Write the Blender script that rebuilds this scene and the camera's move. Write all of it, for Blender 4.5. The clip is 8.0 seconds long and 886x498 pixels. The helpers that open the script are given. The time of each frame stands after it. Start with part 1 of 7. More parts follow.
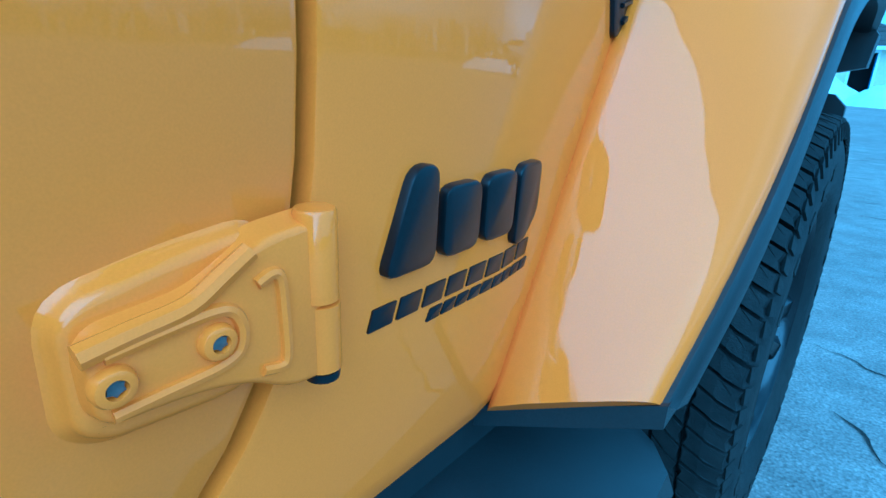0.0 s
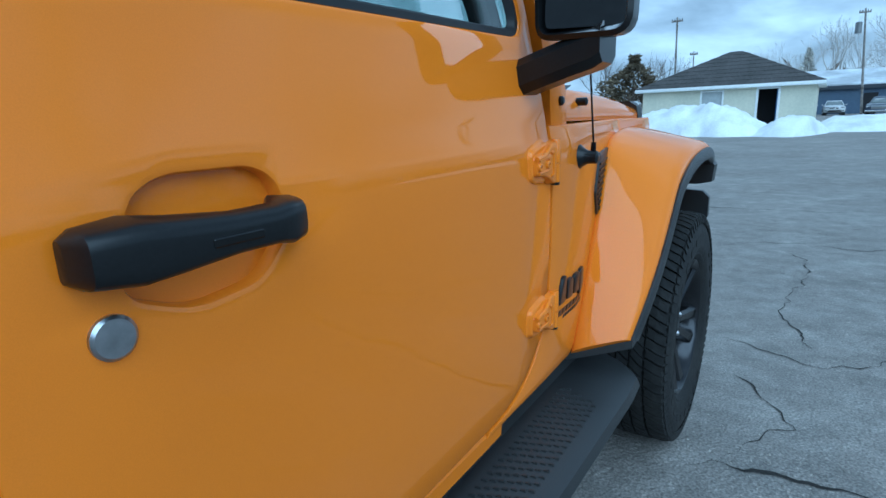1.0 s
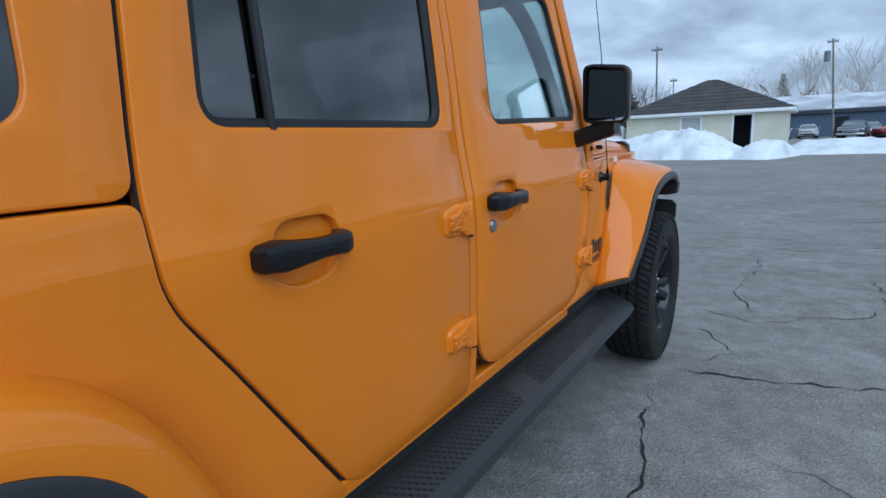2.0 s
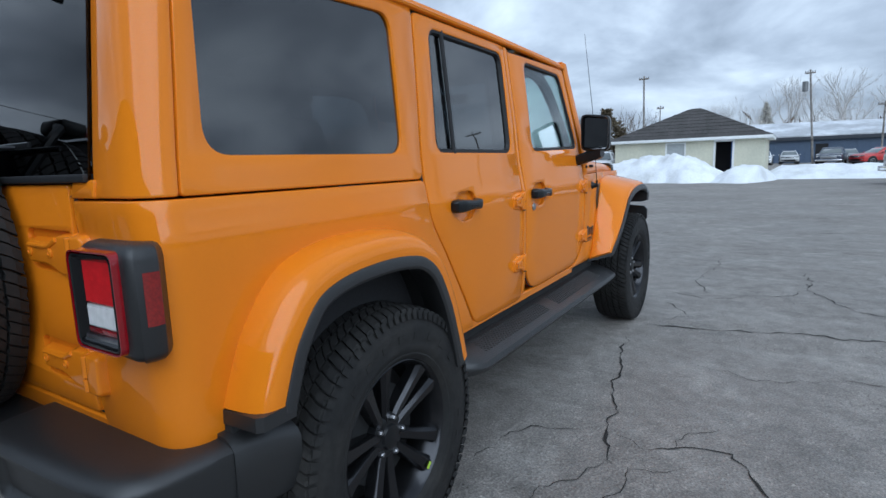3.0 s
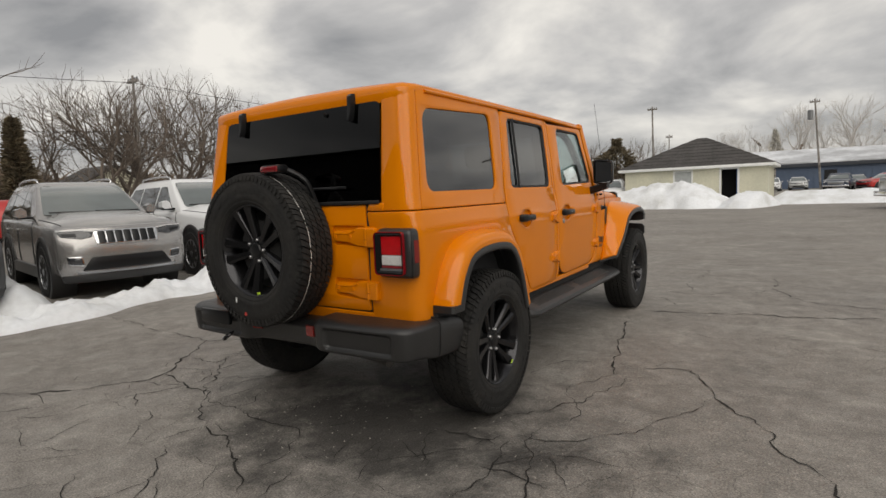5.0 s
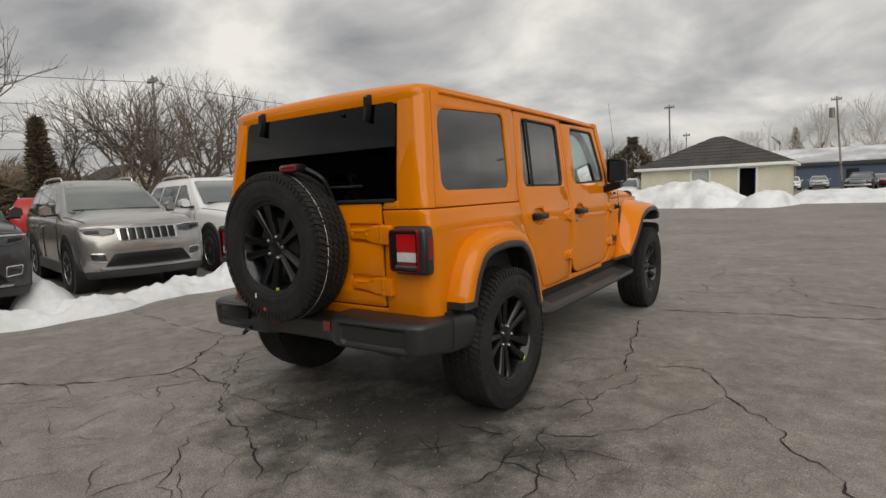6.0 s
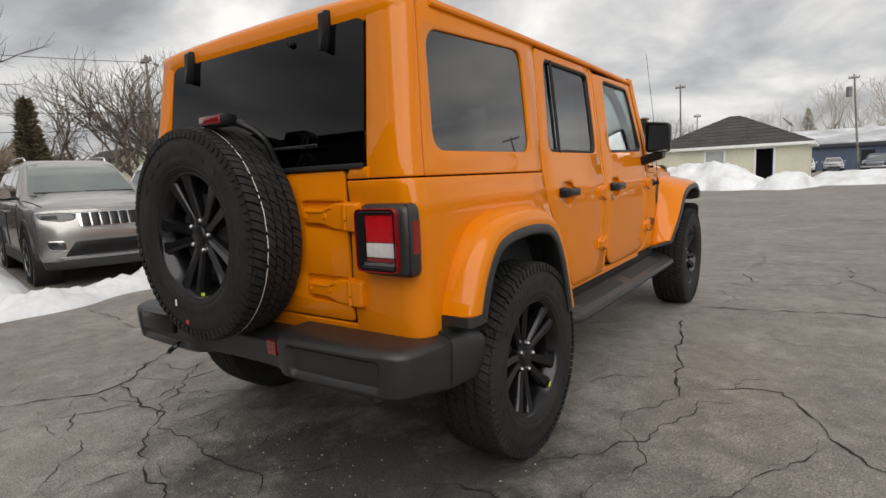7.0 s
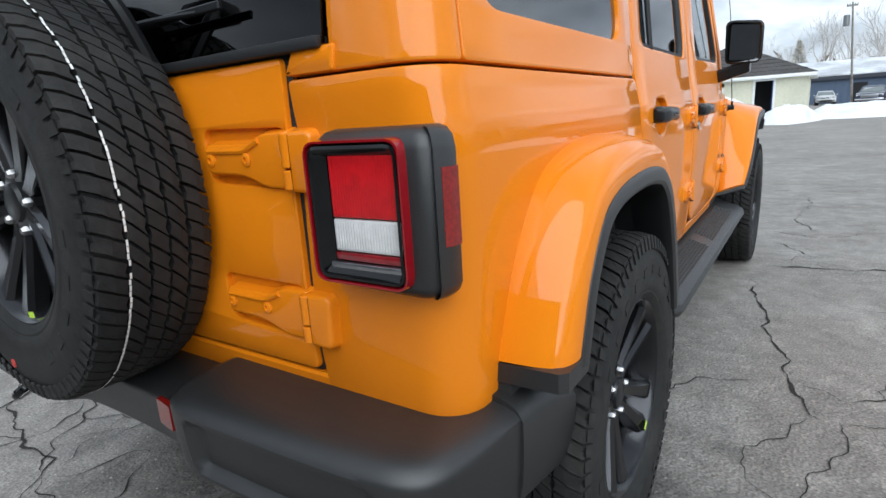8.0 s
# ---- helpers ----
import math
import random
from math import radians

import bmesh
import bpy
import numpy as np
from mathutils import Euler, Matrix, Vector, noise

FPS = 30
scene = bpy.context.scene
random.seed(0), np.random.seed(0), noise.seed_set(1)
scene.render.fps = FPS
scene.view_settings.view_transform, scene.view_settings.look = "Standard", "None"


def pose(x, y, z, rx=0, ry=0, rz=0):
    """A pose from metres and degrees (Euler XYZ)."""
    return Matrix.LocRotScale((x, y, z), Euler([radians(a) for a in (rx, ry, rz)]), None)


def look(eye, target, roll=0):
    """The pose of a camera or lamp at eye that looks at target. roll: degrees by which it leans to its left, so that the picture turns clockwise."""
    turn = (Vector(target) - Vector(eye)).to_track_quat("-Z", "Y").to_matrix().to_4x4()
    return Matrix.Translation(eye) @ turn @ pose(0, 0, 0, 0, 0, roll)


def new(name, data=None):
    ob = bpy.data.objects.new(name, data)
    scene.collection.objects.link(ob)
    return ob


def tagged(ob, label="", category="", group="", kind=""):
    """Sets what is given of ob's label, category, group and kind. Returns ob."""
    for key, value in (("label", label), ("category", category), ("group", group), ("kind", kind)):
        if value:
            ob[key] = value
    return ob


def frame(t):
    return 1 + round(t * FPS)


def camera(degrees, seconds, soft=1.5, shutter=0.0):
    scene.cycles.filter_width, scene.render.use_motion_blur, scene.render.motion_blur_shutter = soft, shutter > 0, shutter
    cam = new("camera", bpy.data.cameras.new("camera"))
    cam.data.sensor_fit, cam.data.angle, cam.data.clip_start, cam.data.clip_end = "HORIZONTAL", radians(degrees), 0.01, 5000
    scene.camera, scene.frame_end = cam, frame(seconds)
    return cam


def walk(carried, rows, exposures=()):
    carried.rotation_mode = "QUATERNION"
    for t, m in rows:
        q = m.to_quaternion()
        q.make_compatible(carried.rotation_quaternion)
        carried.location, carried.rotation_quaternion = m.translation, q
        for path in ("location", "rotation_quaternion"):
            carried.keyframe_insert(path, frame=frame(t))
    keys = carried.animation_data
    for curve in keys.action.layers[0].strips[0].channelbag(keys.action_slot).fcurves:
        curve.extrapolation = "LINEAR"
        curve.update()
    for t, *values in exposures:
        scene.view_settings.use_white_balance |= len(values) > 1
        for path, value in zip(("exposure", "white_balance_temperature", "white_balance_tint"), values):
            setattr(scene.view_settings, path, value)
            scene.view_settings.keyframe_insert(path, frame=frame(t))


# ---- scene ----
cam = camera(78, 8.0, soft=1.5)
# eye, target, roll of the carried camera, second by second
PATH = [
    (0, (0.994, 1.898, 0.858), (-0.209, 3.361, 0.216), 2.23),
    (0.2, (1.036, 1.777, 0.913), (-0.155, 3.260, 0.294), 1.49),
    (0.5, (1.122, 1.523, 1.030), (-0.006, 3.072, 0.456), 0.04),
    (1, (1.227, 1.048, 1.145), (0.118, 2.646, 0.678), -2.10),
    (1.5, (1.297, 0.519, 1.213), (0.207, 2.142, 0.792), -2.16),
    (1.7, (1.360, 0.312, 1.224), (0.276, 1.941, 0.811), -2.22),
    (2.8, (1.804, -1.026, 1.214), (0.730, 0.633, 0.908), -2.43),
    (3, (1.839, -1.217, 1.214), (0.781, 0.453, 0.907), -1.89),
    (3.5, (1.923, -1.713, 1.212), (0.853, -0.046, 0.937), -1.73),
    (4, (2.062, -2.184, 1.233), (0.995, -0.510, 0.989), -1.60),
    (4.5, (2.222, -2.554, 1.238), (1.142, -0.884, 1.027), -2.06),
    (6, (2.338, -2.711, 1.239), (1.196, -1.082, 1.033), -2.29),
    (6.5, (2.117, -2.396, 1.208), (0.949, -0.785, 1.005), -2.33),
    (7, (1.873, -1.974, 1.159), (0.717, -0.363, 0.899), -2.55),
    (7.5, (1.541, -1.579, 1.109), (0.387, 0.013, 0.746), -2.87),
    (7.7, (1.404, -1.428, 1.102), (0.251, 0.160, 0.718), -3.09),
    (8, (1.215, -1.245, 1.090), (0.115, 0.359, 0.626), -3.63),
]
walk(cam, [(t, look(eye, target, roll)) for t, eye, target, roll in PATH],
     exposures=[(0.0, 0.97, 2800, -22), (0.3, 0.72, 3420, -13), (0.5, 0.56, 3670, -9), (1.0, 0.46, 4210, -9), (1.5, 0.36, 4550, -2), (2.2, 0.30, 4900, 4), (3.0, 0.46, 5150, 5), (3.5, 0.58, 5850, 8),
                (4.0, 0.46, 6500, 10), (4.5, 0.32, 6900, 10), (6.0, 0.20, 6900, 10), (6.5, 0.25, 6800, 10), (7.0, 0.44, 6700, 10), (7.5, 0.70, 6500, 10), (8.0, 1.02, 5700, 5)])

# ---- world and sun ----
world = bpy.data.worlds.new("overcast_sky")
scene.world = world
world.use_nodes = True
wn, wl = world.node_tree.nodes, world.node_tree.links
wn.clear()
SUN_EL, SUN_ROT = radians(40), radians(138)
sky = wn.new("ShaderNodeTexSky")
sky.sky_type, sky.sun_disc, sky.sun_elevation, sky.sun_rotation = "NISHITA", False, SUN_EL, SUN_ROT
tc = wn.new("ShaderNodeTexCoord")
sep = wn.new("ShaderNodeSeparateXYZ")
wl.new(tc.outputs["Generated"], sep.inputs[0])
# clouds lie on a flat ceiling: direction divided by height
hgt = wn.new("ShaderNodeMath"); hgt.operation = "MAXIMUM"; hgt.inputs[1].default_value = 0.0
wl.new(sep.outputs["Z"], hgt.inputs[0])
hg2 = wn.new("ShaderNodeMath"); hg2.operation = "ADD"; hg2.inputs[1].default_value = 0.33
wl.new(hgt.outputs[0], hg2.inputs[0])
dx = wn.new("ShaderNodeMath"); dx.operation = "DIVIDE"
dy = wn.new("ShaderNodeMath"); dy.operation = "DIVIDE"
wl.new(sep.outputs["X"], dx.inputs[0]); wl.new(hg2.outputs[0], dx.inputs[1])
wl.new(sep.outputs["Y"], dy.inputs[0]); wl.new(hg2.outputs[0], dy.inputs[1])
cmb = wn.new("ShaderNodeCombineXYZ")
wl.new(dx.outputs[0], cmb.inputs[0]); wl.new(dy.outputs[0], cmb.inputs[1])
n1 = wn.new("ShaderNodeTexNoise")
n1.inputs["Scale"].default_value, n1.inputs["Detail"].default_value, n1.inputs["Roughness"].default_value = 1.7, 7.0, 0.52
n1.inputs["Distortion"].default_value = 0.25
wl.new(cmb.outputs[0], n1.inputs["Vector"])
ramp = wn.new("ShaderNodeValToRGB")
ramp.color_ramp.elements[0].position, ramp.color_ramp.elements[0].color = 0.34, (0.33, 0.34, 0.36, 1)
ramp.color_ramp.elements[1].position, ramp.color_ramp.elements[1].color = 0.66, (1.04, 1.03, 1.0, 1)
el = ramp.color_ramp.elements.new(0.5); el.color = (0.62, 0.625, 0.64, 1)
wl.new(n1.outputs["Fac"], ramp.inputs[0])
bg1 = wn.new("ShaderNodeBackground"); bg1.inputs["Strength"].default_value = 0.06
wl.new(sky.outputs[0], bg1.inputs[0])
bg2 = wn.new("ShaderNodeBackground"); bg2.inputs["Strength"].default_value = 0.74
wl.new(ramp.outputs[0], bg2.inputs[0])
mixw = wn.new("ShaderNodeMixShader"); mixw.inputs[0].default_value = 0.92
wl.new(bg1.outputs[0], mixw.inputs[1]); wl.new(bg2.outputs[0], mixw.inputs[2])
wo = wn.new("ShaderNodeOutputWorld")
wl.new(mixw.outputs[0], wo.inputs[0])

sun_data = bpy.data.lights.new("sun", "SUN")
sun_data.energy, sun_data.angle, sun_data.color = 1.5, radians(70), (1.0, 0.97, 0.92)
sun = new("sun", sun_data)
sun.matrix_world = look((30 * math.sin(SUN_ROT), 30 * math.cos(SUN_ROT), 24), (0, 0, 0))


# ---- materials ----
def material(name, color, rough=0.5, metal=0.0, grain=0.0, grain_scale=40.0, bump=0.0, bump_scale=200.0, coat=0.0, stain=None, stain_scale=2.0, random=0.0, spec=0.5):
    """A surface with variation at two scales: grain and stains, and fine relief."""
    m = bpy.data.materials.new(name)
    m.use_nodes = True
    n, l = m.node_tree.nodes, m.node_tree.links
    b = n["Principled BSDF"]
    b.inputs["Roughness"].default_value, b.inputs["Metallic"].default_value = rough, metal
    b.inputs["Coat Weight"].default_value, b.inputs["Coat Roughness"].default_value = coat, 0.03
    b.inputs["Specular IOR Level"].default_value = spec
    b.inputs["Base Color"].default_value = (*color, 1)
    co = n.new("ShaderNodeTexCoord")
    out = None
    if grain or stain or random:
        base = n.new("ShaderNodeRGB"); base.outputs[0].default_value = (*color, 1)
        out = base.outputs[0]
        if stain:
            t2 = n.new("ShaderNodeTexNoise"); t2.inputs["Scale"].default_value, t2.inputs["Detail"].default_value = stain_scale, 6
            l.new(co.outputs["Object"], t2.inputs["Vector"])
            r2 = n.new("ShaderNodeMapRange"); r2.inputs[1].default_value, r2.inputs[2].default_value = 0.42, 0.68
            l.new(t2.outputs["Fac"], r2.inputs[0])
            mx = n.new("ShaderNodeMix"); mx.data_type = "RGBA"
            l.new(r2.outputs[0], mx.inputs[0]); l.new(out, mx.inputs[6]); mx.inputs[7].default_value = (*stain, 1)
            out = mx.outputs[2]
        if grain:
            t1 = n.new("ShaderNodeTexNoise"); t1.inputs["Scale"].default_value, t1.inputs["Detail"].default_value = grain_scale, 5
            l.new(co.outputs["Object"], t1.inputs["Vector"])
            r1 = n.new("ShaderNodeMapRange"); r1.inputs[1].default_value, r1.inputs[2].default_value = 0.3, 0.7
            r1.inputs[3].default_value, r1.inputs[4].default_value = 1 - grain, 1 + grain
            l.new(t1.outputs["Fac"], r1.inputs[0])
            hs = n.new("ShaderNodeHueSaturation"); l.new(r1.outputs[0], hs.inputs["Value"]); l.new(out, hs.inputs["Color"])
            out = hs.outputs[0]
        if random:
            oi = n.new("ShaderNodeNewGeometry")
            r3 = n.new("ShaderNodeMapRange"); r3.inputs[3].default_value, r3.inputs[4].default_value = 1 - random, 1 + random
            l.new(oi.outputs["Random Per Island"], r3.inputs[0])
            hs = n.new("ShaderNodeHueSaturation"); l.new(r3.outputs[0], hs.inputs["Value"]); l.new(out, hs.inputs["Color"])
            out = hs.outputs[0]
        l.new(out, b.inputs["Base Color"])
    if bump:
        t3 = n.new("ShaderNodeTexNoise"); t3.inputs["Scale"].default_value, t3.inputs["Detail"].default_value = bump_scale, 3
        l.new(co.outputs["Object"], t3.inputs["Vector"])
        bp = n.new("ShaderNodeBump"); bp.inputs["Strength"].default_value, bp.inputs["Distance"].default_value = bump, 0.01
        l.new(t3.outputs["Fac"], bp.inputs["Height"]); l.new(bp.outputs[0], b.inputs["Normal"])
    return m


def glass(name, tint, gloss_ior=1.5):
    """A thin tinted pane: clear tint and a mirror gloss by Fresnel."""
    m = bpy.data.materials.new(name)
    m.use_nodes = True
    n, l = m.node_tree.nodes, m.node_tree.links
    n.clear()
    tr = n.new("ShaderNodeBsdfTransparent"); tr.inputs[0].default_value = (*tint, 1)
    gl = n.new("ShaderNodeBsdfGlossy"); gl.inputs["Roughness"].default_value = 0.015
    lw = n.new("ShaderNodeLayerWeight"); lw.inputs[0].default_value = 0.5
    pw = n.new("ShaderNodeMath"); pw.operation = "POWER"; pw.inputs[1].default_value = 4.0
    fr = n.new("ShaderNodeMapRange"); fr.inputs[3].default_value, fr.inputs[4].default_value = (gloss_ior - 1) ** 2 / (gloss_ior + 1) ** 2, 0.9
    l.new(lw.outputs["Facing"], pw.inputs[0]); l.new(pw.outputs[0], fr.inputs[0])
    mx = n.new("ShaderNodeMixShader"); o = n.new("ShaderNodeOutputMaterial")
    l.new(fr.outputs[0], mx.inputs[0]); l.new(tr.outputs[0], mx.inputs[1]); l.new(gl.outputs[0], mx.inputs[2]); l.new(mx.outputs[0], o.inputs[0])
    return m


ORANGE = material("orange_paint", (0.74, 0.212, 0.002), rough=0.5, coat=0.75, grain=0.03, grain_scale=900, stain=(0.72, 0.204, 0.002), stain_scale=3, spec=0.03)
BLACK_PLASTIC = material("black_textured_plastic", (0.017, 0.0172, 0.0177), rough=0.38, grain=0.25, grain_scale=500, bump=0.14, bump_scale=1100, stain=(0.019, 0.019, 0.0195), stain_scale=8, spec=0.68)
SMOOTH_BLACK = material("smooth_black_plastic", (0.008, 0.0085, 0.0095), rough=0.3, grain=0.2, grain_scale=300, spec=0.35)
RIM_PAINT = material("satin_dark_wheel_paint", (0.045, 0.045, 0.048), rough=0.2, metal=0.85, grain=0.15, grain_scale=400)
GLOSS_BLACK = material("gloss_black_paint", (0.006, 0.006, 0.0065), rough=0.12, coat=0.2, grain=0.2, grain_scale=60, spec=0.25)
RUBBER = material("tyre_rubber", (0.014, 0.0138, 0.0136), rough=0.72, grain=0.3, grain_scale=60, bump=0.25, bump_scale=400, stain=(0.024, 0.0225, 0.0205), stain_scale=7, spec=0.35)
SEAL_AND_GAP = material("rubber_seal_and_gap_shade", (0.01, 0.01, 0.011), rough=0.6, grain=0.2)
UNDER = material("underbody_black", (0.012, 0.012, 0.012), rough=0.8, grain=0.3, grain_scale=20)
INTERIOR = material("black_cloth_interior", (0.02, 0.02, 0.022), rough=0.85, grain=0.3, grain_scale=200)
STEEL = material("bright_steel", (0.42, 0.42, 0.43), rough=0.30, metal=1.0, grain=0.1)
SOCKET = material("grey_steel_socket", (0.16, 0.16, 0.15), rough=0.45, metal=0.7, grain=0.3, grain_scale=300)
CHROME_DULL = material("dull_chrome", (0.42, 0.43, 0.45), rough=0.3, metal=1.0, grain=0.15, grain_scale=90)
MIRROR = material("mirror_glass", (0.75, 0.77, 0.8), rough=0.01, metal=1.0)
TINT = glass("dark_tinted_glass", (0.19, 0.20, 0.215), 2.2)
DARK_TINT = glass("privacy_glass", (0.05, 0.052, 0.055), 1.42)
CLEAR = glass("clear_glass", (0.80, 0.86, 0.85), 1.55)
RED_LENS = material("red_lamp_lens", (0.50, 0.004, 0.008), rough=0.2, coat=0.7, grain=0.12, grain_scale=60, bump=0.15, bump_scale=300, spec=0.3)
RED_RING = material("red_ring_lens", (0.24, 0.003, 0.008), rough=0.15, coat=0.8, grain=0.1, grain_scale=60, spec=0.3)
RED_DARK = material("dark_red_lens", (0.20, 0.008, 0.012), rough=0.12, coat=1.0, grain=0.2, grain_scale=90)
REFLECTOR = material("red_reflector", (0.20, 0.008, 0.006), rough=0.25, coat=0.6, grain=0.3, grain_scale=200)
WHITE_LENS = material("clear_reverse_lens", (0.60, 0.59, 0.58), rough=0.2, coat=0.7, grain=0.10, grain_scale=60, bump=0.2, bump_scale=250)
LIME = material("lime_sticker", (0.5, 0.72, 0.05), rough=0.6, grain=0.1)
WHITE_MARK = material("white_marking", (0.75, 0.75, 0.73), rough=0.7, grain=0.2)
RED_MARK = material("red_marking", (0.5, 0.05, 0.04), rough=0.7, grain=0.2)
SNOW = material("old_snow", (0.80, 0.82, 0.85), rough=0.75, grain=0.06, grain_scale=14, bump=0.8, bump_scale=9, stain=(0.62, 0.63, 0.63), stain_scale=1.3)


# ---- mesh helpers ----
def link_mesh(name, bm, mat, parent=None, label="", smooth=35):
    bmesh.ops.recalc_face_normals(bm, faces=bm.faces)
    me = bpy.data.meshes.new(name)
    bm.to_mesh(me); bm.free()
    me.materials.append(mat)
    if smooth:
        me.polygons.foreach_set("use_smooth", [True] * len(me.polygons))
        me.set_sharp_from_angle(angle=radians(smooth))
    ob = new(name, me)
    if parent:
        ob.parent = parent
    if label:
        ob["label"] = label
    return ob


def part(name, bm, mat, parent, label="", smooth=35):
    """One mesh as a part of a thing or of a part."""
    return link_mesh(name, bm, mat, parent, label, smooth)


def empty(name, label, category, group="", m=None):
    ob = tagged(new(name), label, category, group)
    ob.empty_display_size = 0.2
    if m is not None:
        ob.matrix_basis = m
    return ob


def rounded(points, radii, n=6):
    """A polygon with rounded corners. radii: one, or one a corner."""
    k = len(points)
    if not isinstance(radii, (list, tuple)):
        radii = [radii] * k
    out = []
    for i in range(k):
        p, a, b = Vector(points[i]).to_2d(), Vector(points[i - 1]).to_2d(), Vector(points[(i + 1) % k]).to_2d()
        r = radii[i]
        va, vb = (a - p), (b - p)
        d = min(r, 0.49 * va.length, 0.49 * vb.length)
        if d < 1e-4:
            out.append(p); continue
        s, e = p + va.normalized() * d, p + vb.normalized() * d
        for j in range(n + 1):
            t = j / n
            out.append(s * (1 - t) ** 2 + p * 2 * t * (1 - t) + e * t * t)
    return out


def densify(loop, step=0.08):
    out = []
    for i, p in enumerate(loop):
        q = loop[(i + 1) % len(loop)]
        k = max(1, int((q - p).length / step))
        out += [p.lerp(q, j / k) for j in range(k)]
    return out


def inset(loop, d):
    """The loop moved inwards by d (outwards: minus)."""
    area = sum(loop[i - 1].x * loop[i].y - loop[i].x * loop[i - 1].y for i in range(len(loop)))
    s = 1 if area > 0 else -1
    out = []
    for i in range(len(loop)):
        e1 = (loop[i] - loop[i - 1]); e2 = (loop[(i + 1) % len(loop)] - loop[i])
        if e1.length < 1e-6 or e2.length < 1e-6:
            nn = (e1 + e2)
            nn = Vector((-nn.y, nn.x)).normalized()
            out.append(loop[i] + nn * d * s); continue
        n1, n2 = Vector((-e1.y, e1.x)).normalized(), Vector((-e2.y, e2.x)).normalized()
        nn = (n1 + n2)
        if nn.length < 1e-6:
            nn = n1
        nn.normalize()
        out.append(loop[i] + nn * d * s / max(0.5, nn.dot(n1)))
    return out


def panel(outline, surf, holes=(), depth=0.02, edge=0.004, cuts=(), ucuts=(), hole_depth=None):
    """A sheet of metal cut to an outline, bent over surf(u, v, d), with rolled edges turned inwards."""
    bm = bmesh.new()
    loops = [(densify(outline), 1)] + [(densify(h), -1) for h in holes]
    edges = []
    rings = []
    for loop, sign in loops:
        inner = inset(loop, edge * sign)
        vs = [bm.verts.new((p.x, p.y, 0)) for p in inner]
        es = [bm.edges.new((vs[i - 1], vs[i])) for i in range(len(vs))]
        edges += es
        rings.append((loop, vs, sign))
    bmesh.ops.triangle_fill(bm, use_beauty=True, use_dissolve=True, edges=edges)
    for loop, vs, sign in rings:
        dd = depth if sign > 0 or hole_depth is None else hole_depth
        prev = vs
        inner = inset(loop, edge * sign * 0.3)
        for pts, d in ((inner, edge * 0.3), (loop, edge), (loop, dd)):
            cur = [bm.verts.new((p.x, p.y, d)) for p in pts]
            for i in range(len(cur)):
                bm.faces.new((prev[i - 1], prev[i], cur[i], cur[i - 1]))
            prev = cur
    for c in cuts:
        bmesh.ops.bisect_plane(bm, geom=bm.verts[:] + bm.edges[:] + bm.faces[:], plane_co=(0, c, 0), plane_no=(0, 1, 0))
    for c in ucuts:
        bmesh.ops.bisect_plane(bm, geom=bm.verts[:] + bm.edges[:] + bm.faces[:], plane_co=(c, 0, 0), plane_no=(1, 0, 0))
    for v in bm.verts:
        v.co = surf(v.co.x, v.co.y, v.co.z)
    return bm


def sheet(outline, surf, thick=0.005, cuts=(), ucuts=()):
    """A pane: both faces and its rim."""
    bm = bmesh.new()
    loop = densify(outline)
    vs = [bm.verts.new((p.x, p.y, 0)) for p in loop]
    es = [bm.edges.new((vs[i - 1], vs[i])) for i in range(len(vs))]
    r = bmesh.ops.triangle_fill(bm, use_beauty=True, use_dissolve=True, edges=es)
    faces = [f for f in r["geom"] if isinstance(f, bmesh.types.BMFace)]
    e = bmesh.ops.extrude_face_region(bm, geom=faces)
    for v in e["geom"]:
        if isinstance(v, bmesh.types.BMVert):
            v.co.z = thick
    for c in cuts:
        bmesh.ops.bisect_plane(bm, geom=bm.verts[:] + bm.edges[:] + bm.faces[:], plane_co=(0, c, 0), plane_no=(0, 1, 0))
    for c in ucuts:
        bmesh.ops.bisect_plane(bm, geom=bm.verts[:] + bm.edges[:] + bm.faces[:], plane_co=(c, 0, 0), plane_no=(1, 0, 0))
    for v in bm.verts:
        v.co = surf(v.co.x, v.co.y, v.co.z)
    return bm


def box(bm, lo, hi, bevel=0.0, seg=2, m=None):
    """A box from corner to corner with rounded edges, added to bm."""
    r = bmesh.ops.create_cube(bm, size=1)
    vs = r["verts"]
    for v in vs:
        v.co = Vector([lo[i] + (v.co[i] + 0.5) * (hi[i] - lo[i]) for i in range(3)])
    if bevel:
        es = list({e for v in vs for e in v.link_edges})
        g = bmesh.ops.bevel(bm, geom=es, offset=bevel, segments=seg, affect="EDGES", profile=0.5)
        vs = list({v for f in g["faces"] for v in f.verts} | {v for v in vs if v.is_valid})
    if m is not None:
        bmesh.ops.transform(bm, matrix=m, verts=vs)
    return vs


def lathe(bm, profile, seg=48, axis="x", centre=(0, 0, 0), closed=False):
    """Turn a profile of (along, radius) about an axis."""
    rings = []
    for a, r in profile:
        ring = []
        for k in range(seg):
            c, s = math.cos(2 * math.pi * k / seg), math.sin(2 * math.pi * k / seg)
            p = {"x": (a, r * c, r * s), "y": (r * c, a, r * s), "z": (r * c, r * s, a)}[axis]
            ring.append(bm.verts.new(Vector(p) + Vector(centre)))
        rings.append(ring)
    pairs = list(zip(rings, rings[1:])) + ([(rings[-1], rings[0])] if closed else [])
    for r1, r2 in pairs:
        for k in range(seg):
            bm.faces.new((r1[k - 1], r1[k], r2[k], r2[k - 1]))
    if not closed:
        for ring in (rings[0], rings[-1]):
            bm.faces.new(ring)
    return rings


